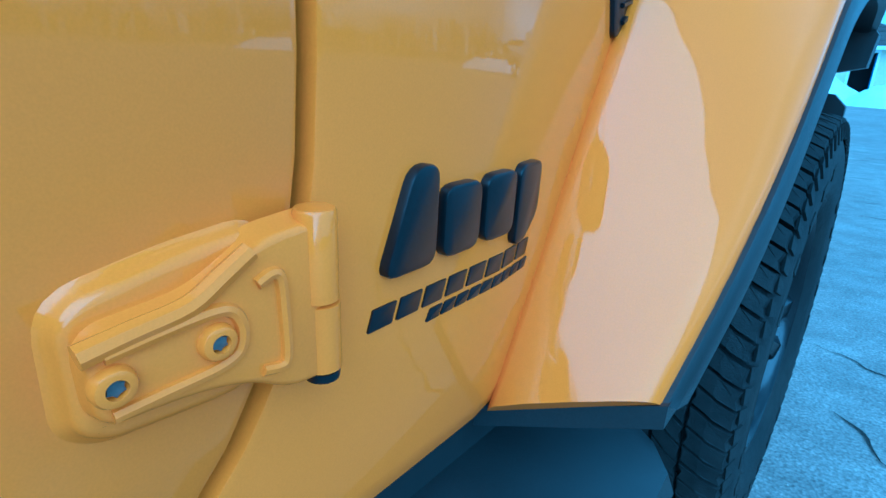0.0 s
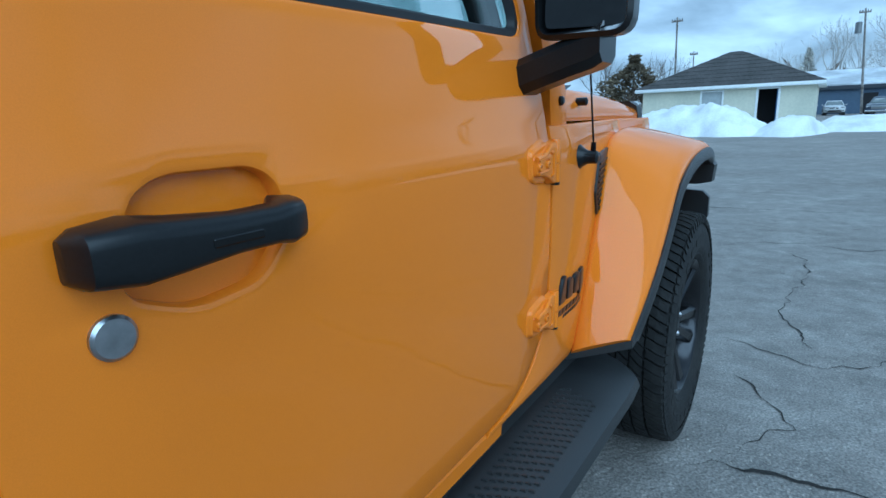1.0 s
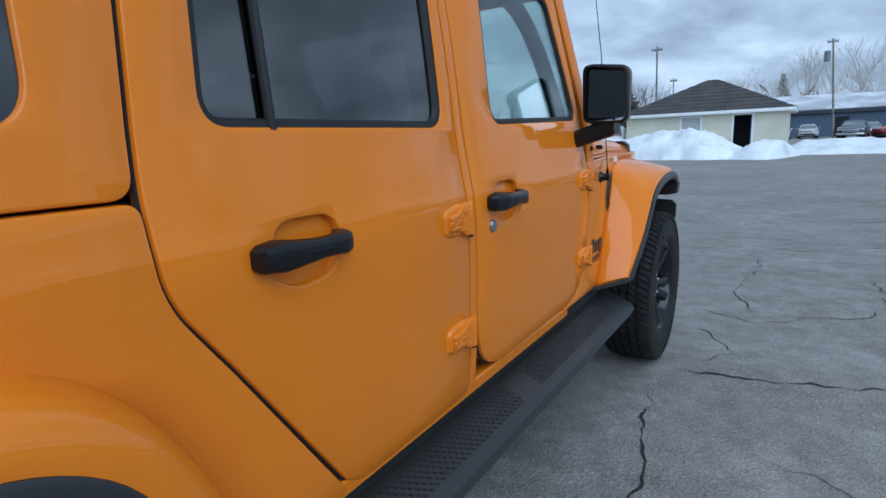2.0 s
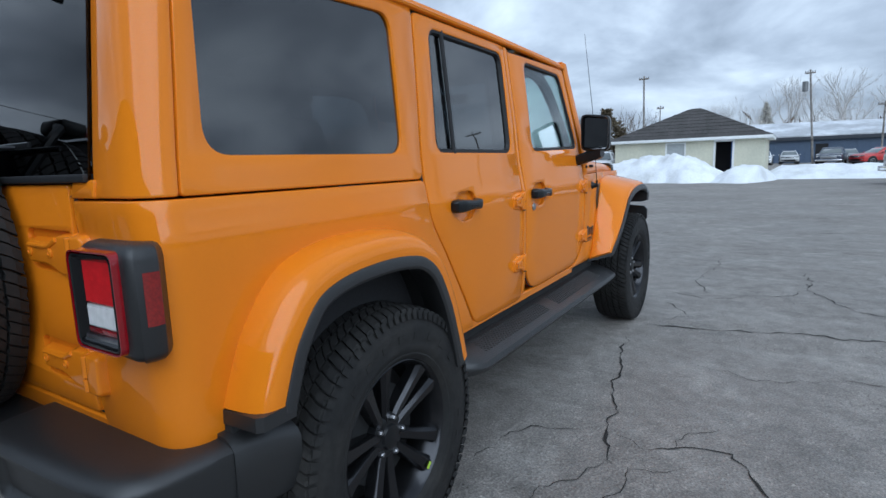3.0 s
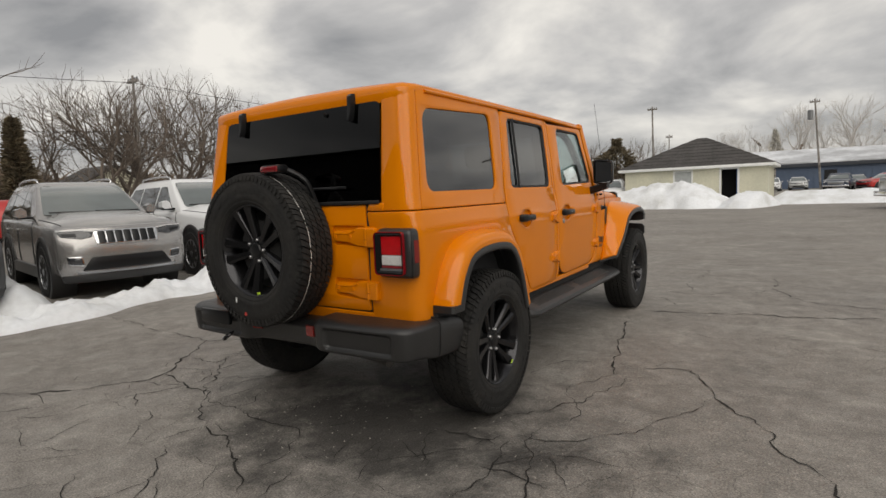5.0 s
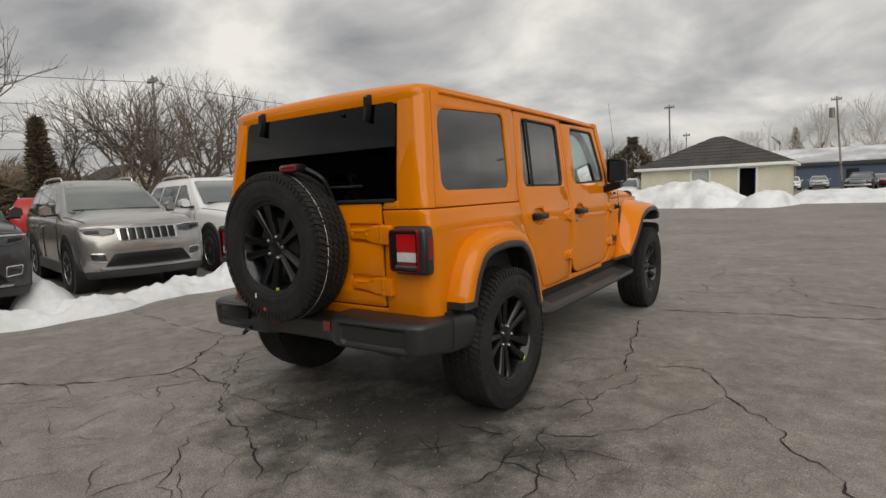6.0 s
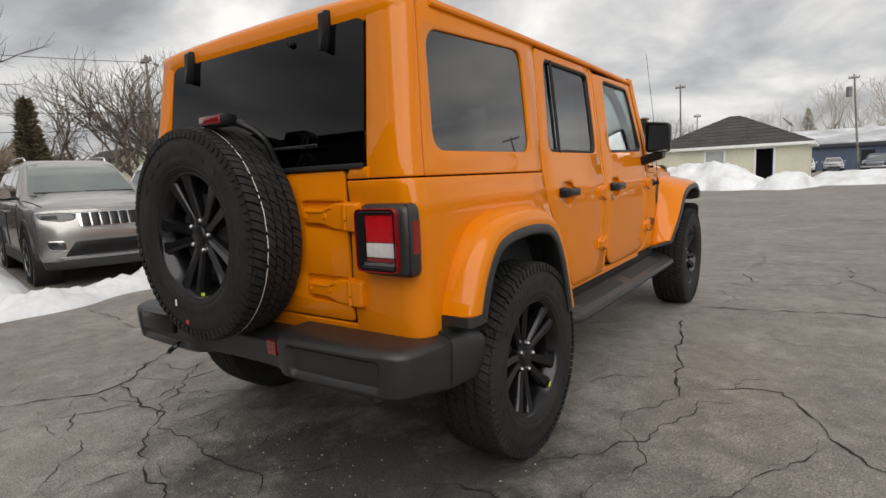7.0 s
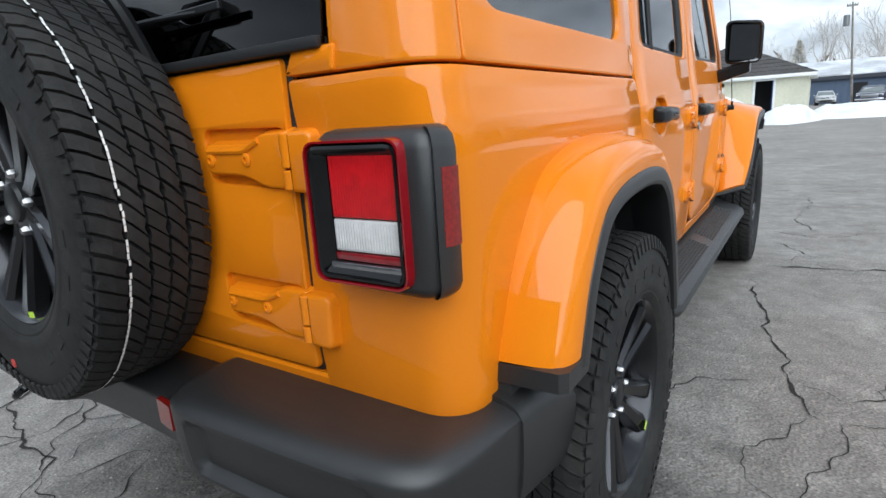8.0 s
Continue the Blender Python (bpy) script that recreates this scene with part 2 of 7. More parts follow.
def loft(bm, sections, closed_section=True, caps=True):
    """Skin rows of points; each section has the same count."""
    rows = [[bm.verts.new(p) for p in s] for s in sections]
    k = len(rows[0])
    for a, b in zip(rows, rows[1:]):
        for i in range(0 if closed_section else 1, k):
            bm.faces.new((a[i - 1], a[i], b[i], b[i - 1]))
    if caps and closed_section:
        bm.faces.new(rows[0]); bm.faces.new(rows[-1])
    return rows


def tube(bm, pts, r, seg=8, r2=None):
    """A round bar along points, tapering from r to r2."""
    pts = [Vector(p) for p in pts]
    r2 = r if r2 is None else r2
    secs = []
    for i, p in enumerate(pts):
        d = (pts[min(i + 1, len(pts) - 1)] - pts[max(i - 1, 0)]).normalized()
        a = d.orthogonal().normalized() if i == 0 else (a - d * a.dot(d)).normalized()
        b = d.cross(a)
        rr = r + (r2 - r) * i / max(1, len(pts) - 1)
        secs.append([p + (a * math.cos(2 * math.pi * k / seg) + b * math.sin(2 * math.pi * k / seg)) * rr for k in range(seg)])
    loft(bm, secs)


def smooth_path(pts, n=6):
    """Catmull-Rom through points."""
    P = [Vector(p) for p in pts]
    out = []
    for i in range(len(P) - 1):
        p0, p1, p2, p3 = P[max(i - 1, 0)], P[i], P[i + 1], P[min(i + 2, len(P) - 1)]
        for j in range(n):
            t = j / n
            out.append(0.5 * ((2 * p1) + (p2 - p0) * t + (2 * p0 - 5 * p1 + 4 * p2 - p3) * t * t + (3 * p1 - p0 - 3 * p2 + p3) * t ** 3))
    out.append(P[-1])
    return out


def interp(x, xs, ys):
    return float(np.interp(x, xs, ys))


def V2(*pts):
    return [Vector(p) for p in pts]


def soft_plate(bm, loop, put, d0, d1, soft, r):
    """A pressed plate: a sloping foot from d0 and a rounded shoulder up to d1; put(p, d) sets it in place."""
    rows = [[put(p, d0) for p in inset(loop, -soft)], [put(p, d0 + (d1 - r - d0) * 0.5) for p in inset(loop, -soft * 0.35)]]
    for k in range(5):
        a = math.pi / 2 * k / 4
        rows.append([put(p, d1 - r + r * math.sin(a)) for p in inset(loop, r * (1 - math.cos(a)))])
    loft(bm, rows)


def gap_shade(name, loop, surf, depth, width, mat, parent):
    """A dark strip laid below the gap round a panel, standing in for the gap's shade."""
    bm = bmesh.new()
    o = densify(loop, 0.05)
    rows = [[surf(p.x, p.y, depth + dd) for p in inset(o, w)] for w, dd in ((width, 0.004), (width * 0.5, 0.0), (-width * 0.5, 0.0), (-width, 0.004))]
    rr = [[bm.verts.new(q) for q in r] for r in rows]
    for r1, r2 in zip(rr, rr[1:]):
        for k in range(len(r1)):
            bm.faces.new((r1[k - 1], r1[k], r2[k], r2[k - 1]))
    return part(name, bm, mat, parent)


def ease(q):
    """Smooth step from 0 to 1."""
    q = min(1.0, max(0.0, q))
    return q * q * (3 - 2 * q)


# ---- the orange off-road car: y ahead, x to its right, rear axle at y = 0 ----
SZ = [0.50, 0.56, 0.60, 0.70, 0.90, 1.03, 1.08, 1.10, 1.16, 1.23, 1.65, 1.73]
SX = [0.775, 0.785, 0.795, 0.803, 0.808, 0.808, 0.805, 0.800, 0.789, 0.778, 0.735, 0.726]
CUTS = [0.56, 0.60, 0.65, 0.70, 0.80, 0.90, 0.97, 1.03, 1.06, 1.08, 1.09, 1.10, 1.12, 1.16, 1.195, 1.23, 1.30, 1.44, 1.58, 1.65]
U0, RC = -0.50, 0.075


def side_x(y, z):
    return interp(z, SZ, SX) - max(0.0, y - 2.2) * 0.13


def back_y(z):
    return -0.575 + max(0.0, z - 1.16) * 0.13 + max(0.0, 0.72 - z) * 0.15


def side(s, off=0.0):
    """The car's flank: u ahead, v up, d into the body."""
    return lambda u, v, d: (s * (side_x(u, v) + off - d), u, v)


def wrap(s, off=0.0):
    """The flank, bent round the rear corner to the back."""
    def f(u, v, d):
        x0, y0 = side_x(0, v) + off, back_y(v) - off
        yc = y0 + RC + off
        if u >= U0:
            w = min(1.0, max(0.0, (0.3 - u) / (0.3 - U0)))
            return (s * (x0 - d), u + (yc - U0) * w, v)
        a, rr = (U0 - u) / RC, RC + off
        if a < math.pi / 2:
            return (s * (x0 - rr + (rr - d) * math.cos(a)), yc - (rr - d) * math.sin(a), v)
        return (s * (x0 - rr - (a - math.pi / 2) * RC), y0 + d, v)
    return f


def back(off=0.0):
    return lambda u, v, d: (u, back_y(v) - off + d, v)


CORNER_CUTS = [U0 - RC * math.pi / 2 * k / 8 for k in range(9)]
car = empty("off_road_car", "orange four-door off-road car with hard top, parked on cracked asphalt", "car")

FW = [(1.30, 1.245), (1.985, 1.262), (1.845, 1.655), (1.335, 1.655)]
RW = [(0.475, 1.24), (1.072, 1.238), (1.092, 1.655), (0.515, 1.655)]
QW = [(-0.438, 1.234), (0.272, 1.236), (0.288, 1.655), (-0.452, 1.625)]
FCURVE = [Vector((2.038, 0.86)) * (1 - t) ** 2 + Vector((2.032, 0.60)) * 2 * t * (1 - t) + Vector((1.80, 0.602)) * t * t for t in [k / 12 for k in range(13)]]
FDOOR = rounded([(1.160, 1.692), (1.160, 0.597), (1.78, 0.601)], [0.02, 0.16, 0.0])[:-1] + FCURVE[::-1] + rounded([(2.038, 0.88), (2.042, 1.17), (1.915, 1.692), (1.160, 1.692)], [0.0, 0.05, 0.03, 0.0])[1:-1]
RDOOR = rounded([(0.425, 1.692), (0.372, 1.155), (0.375, 1.03), (0.45, 0.93), (0.70, 0.562), (1.122, 0.575), (1.122, 1.692)], [0.03, 0.03, 0.05, 0.1, 0.06, 0.02, 0.02])


def cup(y0, z0):
    return rounded([(y0 - 0.075, z0 - 0.035), (y0 - 0.02, z0 - 0.058), (y0 + 0.045, z0 - 0.052), (y0 + 0.085, z0 - 0.01), (y0 + 0.072, z0 + 0.034), (y0 + 0.05, z0 + 0.045), (y0 - 0.03, z0 + 0.045), (y0 - 0.058, z0 + 0.03)], 0.02)


def door_hinge(parent, s, y, z, x):
    """A bolted strap hinge whose pin stands at y."""
    bm = bmesh.new()
    put = lambda p, d: (s * (x + d * 0.92), y + p.x * 0.90, z + p.y * 0.95)
    # pressed pad on the door, then the strap and the raised rims on it
    soft_plate(bm, rounded([(-0.105, -0.022), (-0.106, 0.027), (-0.065, 0.036), (-0.022, 0.041), (-0.014, -0.005), (-0.034, -0.034), (-0.094, -0.030)], 0.014, 5), put, -0.004, 0.009, 0.007, 0.006)
    soft_plate(bm, rounded([(-0.100, -0.017), (-0.101, 0.018), (-0.061, 0.022), (-0.045, 0.030), (-0.030, 0.038), (0.002, 0.041), (0.002, -0.038), (-0.020, -0.037), (-0.039, -0.025), (-0.062, -0.019)], [0.010, 0.011, 0.02, 0.012, 0.012, 0.004, 0.004, 0.010, 0.016, 0.02], 5), put, 0.004, 0.0185, 0.003, 0.004)

    def rim(pts, r_, sink):
        tube(bm, smooth_path([(s * (x + 0.0185 - sink), y + a * 0.95, z + b) for a, b in pts], 4), r_, 8, r_ * 0.9)
    rim([(-0.097, 0.0125), (-0.080, 0.0150), (-0.060, 0.0178), (-0.046, 0.0255), (-0.034, 0.0325)], 0.0045, 0.0025)
    rim([(-0.090, 0.0105), (-0.070, 0.0125), (-0.052, 0.0135), (-0.044, 0.011), (-0.0405, 0.003), (-0.043, -0.006), (-0.052, -0.0095), (-0.070, -0.0105), (-0.090, -0.0115)], 0.0030, 0.0016)
    rim([(-0.033, 0.019), (-0.026, 0.0215), (-0.022, 0.018), (-0.021, 0.0), (-0.021, -0.016), (-0.024, -0.0205), (-0.033, -0.019)], 0.0028, 0.0014)
    ob = part("hinge", bm, ORANGE, parent)
    for dy, dz in ((-0.0840, -0.0005), (-0.0490, 0.0015)):
        bm = bmesh.new()
        lathe(bm, [(s * (x + 0.016), 0.0074), (s * (x + 0.0190), 0.0073), (s * (x + 0.0206), 0.0064), (s * (x + 0.0212), 0.0050), (s * (x + 0.0212), 0.0036), (s * (x + 0.0180), 0.0034)], 20, "x", (0, y + dy, z + dz))
        b = part("bolt", bm, ORANGE, ob)
        bm = bmesh.new()
        star = [Vector(((0.0034 if k % 2 else 0.0025) * math.cos(math.pi * k / 6), (0.0034 if k % 2 else 0.0025) * math.sin(math.pi * k / 6))) for k in range(12)]
        loft(bm, [[(s * (x + d), y + dy + p.x, z + dz + p.y) for p in star] for d in (0.017, 0.0195)])
        part("bolt_socket", bm, SOCKET, ob)
    bm = bmesh.new()
    lathe(bm, [(0.0005, 0.0080), (0.001, 0.0092), (0.041, 0.0092), (0.0425, 0.0084), (0.0428, 0.001)], 20, "z", (s * (x + 0.012), y + 0.001, z))
    part("knuckle", bm, ORANGE, ob)
    bm = bmesh.new()
    lathe(bm, [(-0.0345, 0.0080), (-0.034, 0.0090), (-0.0015, 0.0090), (-0.0010, 0.0080)], 20, "z", (s * (x + 0.0115), y + 0.0022, z))
    part("lower_knuckle", bm, ORANGE, ob)
    bm = bmesh.new()
    lathe(bm, [(-0.0400, 0.0062), (-0.0395, 0.0080), (-0.0350, 0.0084), (-0.0345, 0.007)], 16, "z", (s * (x + 0.0115), y + 0.0022, z))
    part("pin_cap", bm, SMOOTH_BLACK, ob)


def door_handle(parent, s, y0, z0):
    """A black paddle handle of about 0.27 m that bridges its cup."""
    bm = bmesh.new()
    rows = []
    for t, hw, x0, x1 in ((0.0, 0.018, 0.000, 0.016), (0.012, 0.025, -0.004, 0.034), (0.055, 0.029, -0.004, 0.044), (0.09, 0.026, 0.012, 0.046), (0.16, 0.021, 0.018, 0.045), (0.215, 0.021, 0.014, 0.045), (0.235, 0.025, -0.004, 0.044), (0.262, 0.023, -0.004, 0.034), (0.272, 0.015, 0.0, 0.018)):
        sec = rounded([(x0, -hw), (x1, -hw * 0.85), (x1, hw * 0.75), (x0, hw)], min(0.012, hw * 0.6), 3)
        rows.append([(s * (0.808 + p.x * 0.94), y0 + 0.008 + t * 0.715, z0 + p.y * 0.87) for p in sec])
    loft(bm, rows)
    h = part("handle", bm, SMOOTH_BLACK, parent, "satin black door handle")
    bm = bmesh.new()
    box(bm, (s * 0.8505 - 0.002, y0 + 0.095, z0 - 0.006), (s * 0.8505 + 0.002, y0 + 0.140, z0 + 0.001), 0.001, 1)
    part("button", bm, GLOSS_BLACK, h)


def window_pane(parent, loop, s, mat, off=-0.016, name="pane"):
    return part(name, sheet(inset(loop, -0.006), side(s, off), 0.004, cuts=[1.3, 1.44, 1.58]), mat, parent)


def seal_frame(parent, loop, s, off=-0.004, width=0.018):
    """The rubber seal round a window."""
    bm = bmesh.new()
    f = side(s, off)
    o = list(densify(inset(loop, -0.004)))
    i2 = inset(o, width)
    rows = [[f(p.x, p.y, 0.004) for p in o], [f(p.x, p.y, 0.0) for p in inset(o, width * 0.2)], [f(p.x, p.y, 0.001) for p in inset(o, width * 0.7)], [f(p.x, p.y, 0.014) for p in i2]]
    rr = [[bm.verts.new(q) for q in r] for r in rows]
    for r1, r2 in zip(rr, rr[1:]):
        for k in range(len(r1)):
            bm.faces.new((r1[k - 1], r1[k], r2[k], r2[k - 1]))
    return part("seal", bm, SEAL_AND_GAP, parent)


for s in (1, -1):
    # rear quarter panel, bent round the corner
    u_end = U0 - RC * math.pi / 2 - 0.190
    quarter = rounded([(0.368, 1.15), (0.37, 1.03), (0.446, 0.925), (0.692, 0.556), (0.46, 0.556), (0.415, 0.68), (0.375, 0.80), (0.33, 0.90), (0.18, 0.975), (-0.02, 0.985), (-0.2, 0.955), (-0.34, 0.86), (-0.41, 0.70), (-0.42, 0.640), (U0 - 0.08, 0.626), (u_end - 0.006, 0.626), (u_end - 0.016, 0.90), (u_end + 0.001, 1.15)],
                      [0.02, 0.05, 0.05, 0.03, 0.01, 0.02, 0.02, 0.05, 0.08, 0.08, 0.08, 0.08, 0.04, 0.02, 0.05, 0.012, 0.2, 0.010])
    q = part("quarter_panel", panel(quarter, wrap(s), depth=0.03, cuts=CUTS, ucuts=CORNER_CUTS + [-0.35, -0.2, 0.0, 0.2]), ORANGE, car)
    # hard top: side, corner
    hs = part("hardtop_side", panel(rounded([(U0 + 0.003, 1.1545), (0.364, 1.1545), (0.418, 1.70), (U0 + 0.003, 1.72)], [0.01, 0.03, 0.02, 0.01]), wrap(s), [rounded(QW, [0.07, 0.06, 0.06, 0.08], 8)], depth=0.03, edge=0.005, cuts=CUTS, ucuts=[-0.35, -0.2, 0, 0.15, 0.3], hole_depth=0.022), ORANGE, car)
    part("quarter_pane", sheet(inset(rounded(QW, [0.07, 0.06, 0.06, 0.08], 8), -0.004), wrap(s, -0.010), 0.004, cuts=[1.3, 1.44, 1.58], ucuts=[-0.35, -0.2, 0, 0.15]), TINT, hs, "dark tinted quarter window")
    part("hardtop_corner", panel(rounded([(U0 - 0.001, 1.1545), (U0 - RC * math.pi / 2 - 0.095, 1.1545), (U0 - RC * math.pi / 2 - 0.062, 1.705), (U0 - 0.001, 1.72)], 0.008), wrap(s), depth=0.03, edge=0.005, cuts=CUTS, ucuts=CORNER_CUTS), ORANGE, car)
    # doors
    fd = part("front_door", panel(FDOOR, side(s), [rounded(FW, [0.07, 0.05, 0.05, 0.05], 8), cup(1.322, 1.055)], depth=0.03, edge=0.006, cuts=CUTS, ucuts=[1.3, 1.5, 1.7, 1.9], hole_depth=0.02), ORANGE, car)
    rd = part("rear_door", panel(RDOOR, side(s), [rounded(RW, [0.05, 0.05, 0.05, 0.05], 8), cup(0.617, 1.055)], depth=0.03, edge=0.006, cuts=CUTS, ucuts=[0.5, 0.7, 0.9], hole_depth=0.02), ORANGE, car)
    for d, y0 in ((fd, 1.322), (rd, 0.617)):
        part("handle_cup", sheet(inset(cup(y0, 1.055), -0.004), side(s, -0.018), 0.004), ORANGE, d)
        door_handle(d, s, y0 - 0.118, 1.055)
    bm = bmesh.new()
    lathe(bm, [(s * 0.800, 0.0165), (s * 0.812, 0.0165), (s * 0.8145, 0.014), (s * 0.815, 0.002)], 24, "x", (0, 1.236, 0.996))
    part("lock", bm, CHROME_DULL, fd, "dull chrome key lock")
    wf, wr = rounded(FW, [0.07, 0.05, 0.05, 0.05], 8), rounded(RW, [0.05, 0.05, 0.05, 0.05], 8)
    seal_frame(fd, wf, s); seal_frame(rd, wr, s)
    window_pane(fd, wf, s, CLEAR); window_pane(rd, wr, s, TINT)
    bm = bmesh.new()
    pts = [side(s, -0.006)(0.60 + 0.02 * (z - 1.24), z, 0) for z in (1.235, 1.37, 1.52, 1.66)]
    tube(bm, pts, 0.008, 8)
    part("divider_bar", bm, SEAL_AND_GAP, rd)
    door_hinge(fd, s, 2.031, 1.048, 0.806); door_hinge(fd, s, 2.031, 0.756, 0.806)
    door_hinge(rd, s, 1.112, 1.030, 0.806); door_hinge(rd, s, 1.112, 0.750, 0.806)
    # dark strips in the door gaps stand in for the shade there
    gap_shade("door_seal", FDOOR, side(s), 0.009, 0.006, SEAL_AND_GAP, fd); gap_shade("door_seal", RDOOR, side(s), 0.009, 0.006, SEAL_AND_GAP, rd)
    # pillar between the doors, sill
    part("pillar", panel(rounded([(1.127, 0.60), (1.155, 0.60), (1.155, 1.69), (1.127, 1.69)], 0.003), side(s, -0.001), depth=0.03, edge=0.003, cuts=CUTS), ORANGE, car)
    bm = bmesh.new()
    loft(bm, [[(s * x, y, z) for x, z in ((0.70, 0.55), (0.778, 0.552), (0.787, 0.560), (0.789, 0.588), (0.784, 0.593), (0.70, 0.595))] for y in (0.60, 1.80, 1.86)])
    part("sill", bm, ORANGE, car)
    bm = bmesh.new()
    box(bm, (min(s * 0.66, s * 0.765), 0.45, 0.46), (max(s * 0.66, s * 0.765), 2.35, 0.585), 0.01)
    part("rocker", bm, UNDER, car)
    # panel ahead of the door
    fender = [p + Vector((0.0065, -0.0045)) for p in FCURVE] + V2((1.80, 0.583), (2.30, 0.578), (2.44, 0.82), (2.54, 1.0), (2.64, 1.05), (2.75, 1.06), (2.75, 1.113), (2.050, 1.113))
    part("cowl_panel", panel(fender, side(s), depth=0.04, edge=0.004, cuts=CUTS, ucuts=[2.2, 2.3, 2.4, 2.5, 2.6]), ORANGE, car)
    part("engine_side", panel(rounded([(2.62, 0.80), (3.40, 0.80), (3.40, 1.108), (2.76, 1.113)], 0.01), side(s, -0.002), depth=0.04, edge=0.004, cuts=CUTS, ucuts=[2.8, 3.0, 3.2]), ORANGE, car)
    # vent with a mesh of bars
    vent = rounded([(2.410, 1.038), (2.364, 0.948), (2.392, 0.884), (2.424, 0.892), (2.548, 1.046)], 0.010)
    v = part("side_vent", panel(vent, side(s, 0.006), depth=0.02, edge=0.006), SMOOTH_BLACK, car, "black plastic side vent with mesh")
    bm = bmesh.new()
    for k in range(9):
        z = 0.90 + 0.014 * k
        tube(bm, [side(s, 0.0075)(2.372 + max(0, 0.945 - z) * 0.5 + max(0, z - 0.945) * 0.42 + 0.008, z, 0), side(s, 0.0075)(2.412 + (z - 0.885) * 0.80, z + 0.008, 0)], 0.0025, 5)
    part("vent_mesh", bm, SMOOTH_BLACK, v)
    # windscreen pillar
    bm = bmesh.new()
    loft(bm, [[(s * (x + w), y + d, z) for w, d in ((-0.05, 0.06), (0.0, 0.055), (0.004, 0.0), (-0.004, -0.02), (-0.05, -0.02))] for x, y, z in ((0.787, 2.115, 1.10), (0.785, 2.11, 1.18), (0.775, 2.075, 1.30), (0.738, 1.955, 1.66), (0.730, 1.93, 1.73))])
    part("windscreen_pillar", bm, ORANGE, car)

# badge drawn as plain raised shapes
for k, pts in enumerate(([(2.080, 0.746), (2.122, 0.746), (2.122, 0.806), (2.102, 0.806)],
                         [(2.128, 0.746), (2.164, 0.746), (2.164, 0.791), (2.128, 0.791)],
                         [(2.169, 0.746), (2.205, 0.746), (2.205, 0.792), (2.169, 0.792)],
                         [(2.211, 0.733), (2.226, 0.733), (2.248, 0.752), (2.248, 0.793), (2.211, 0.793)])):
    part("badge", panel(rounded(pts, 0.010, 4), side(1, 0.007), depth=0.009, edge=0.002), SMOOTH_BLACK, car, "black raised badge of plain shapes" if k == 0 else "")
for z, y0, n, w in ((0.7225, 2.074, 8, 0.0218), (0.7085, 2.122, 9, 0.0140)):
    for k in range(n):
        y = y0 + k * w
        h = 0.013 if n == 8 else 0.008
        part("decal", panel(rounded([(y, z - h / 2), (y + w * 0.84, z - h / 2), (y + w * 0.84 + 0.004, z + h / 2), (y + 0.004, z + h / 2)], 0.001), side(1, 0.0012), depth=0.0015, edge=0.0004), SMOOTH_BLACK, car)

# roof: half section swept from the rear edge to the windscreen
half = [(0.728, 1.698), (0.729, 1.722), (0.724, 1.742), (0.708, 1.757), (0.675, 1.768), (0.58, 1.780), (0.40, 1.793), (0.20, 1.800), (0.0, 1.803)]
sec = [(-x, z) for x, z in half[:-1]] + [(x, z) for x, z in reversed(half)]
bm = bmesh.new()
rows = []
for y, kz, flat, w in ((-0.508, 0.0, 1.652, 1.0), (-0.512, 0.0, 1.675, 1.0), (-0.512, 0.10, 0, 1.0), (-0.508, 0.32, 0, 1.0), (-0.498, 0.55, 0, 1.0), (-0.480, 0.76, 0, 0.92), (-0.45, 0.91, 0, 0.75), (-0.40, 1.0, 0, 0.45), (-0.30, 1.02, 0, 0.1), (0.2, 1.02, 0, 0.0), (1.0, 1.0, 0, 0.0), (1.7, 0.9, 0, 0.0), (1.90, 0.8, 0, 0.0), (1.955, 0.55, 0, 0.0), (1.975, 0.2, 0, 0.0)):
    # the rear edge bends round the corners and drops to the glass
    rows.append([(x, y + w * (0.075 - math.sqrt(max(0.0, 0.075 ** 2 - min(0.075, max(0.0, abs(x) - 0.654)) ** 2))), flat or 1.70 + (z - 1.70) * kz * 0.66) for x, z in sec])
loft(bm, rows, closed_section=False)
part("roof", bm, ORANGE, car)
for s in (1, -1):
    bm = bmesh.new()
    loft(bm, [[(s * (0.726 + a), y, z + b) for a, b in ((0, -0.008), (0.012, -0.004), (0.014, 0.004), (0.004, 0.012), (-0.01, 0.012))] for y, z in ((-0.36, 1.703), (0.4, 1.704), (1.2, 1.703), (1.93, 1.698))])
    part("rain_gutter", bm, ORANGE, car)
# headliner and dark inside shell
bm = bmesh.new()
box(bm, (-0.68, -0.44, 1.66), (0.68, 1.86, 1.69), 0.01)
part("headliner", bm, INTERIOR, car)

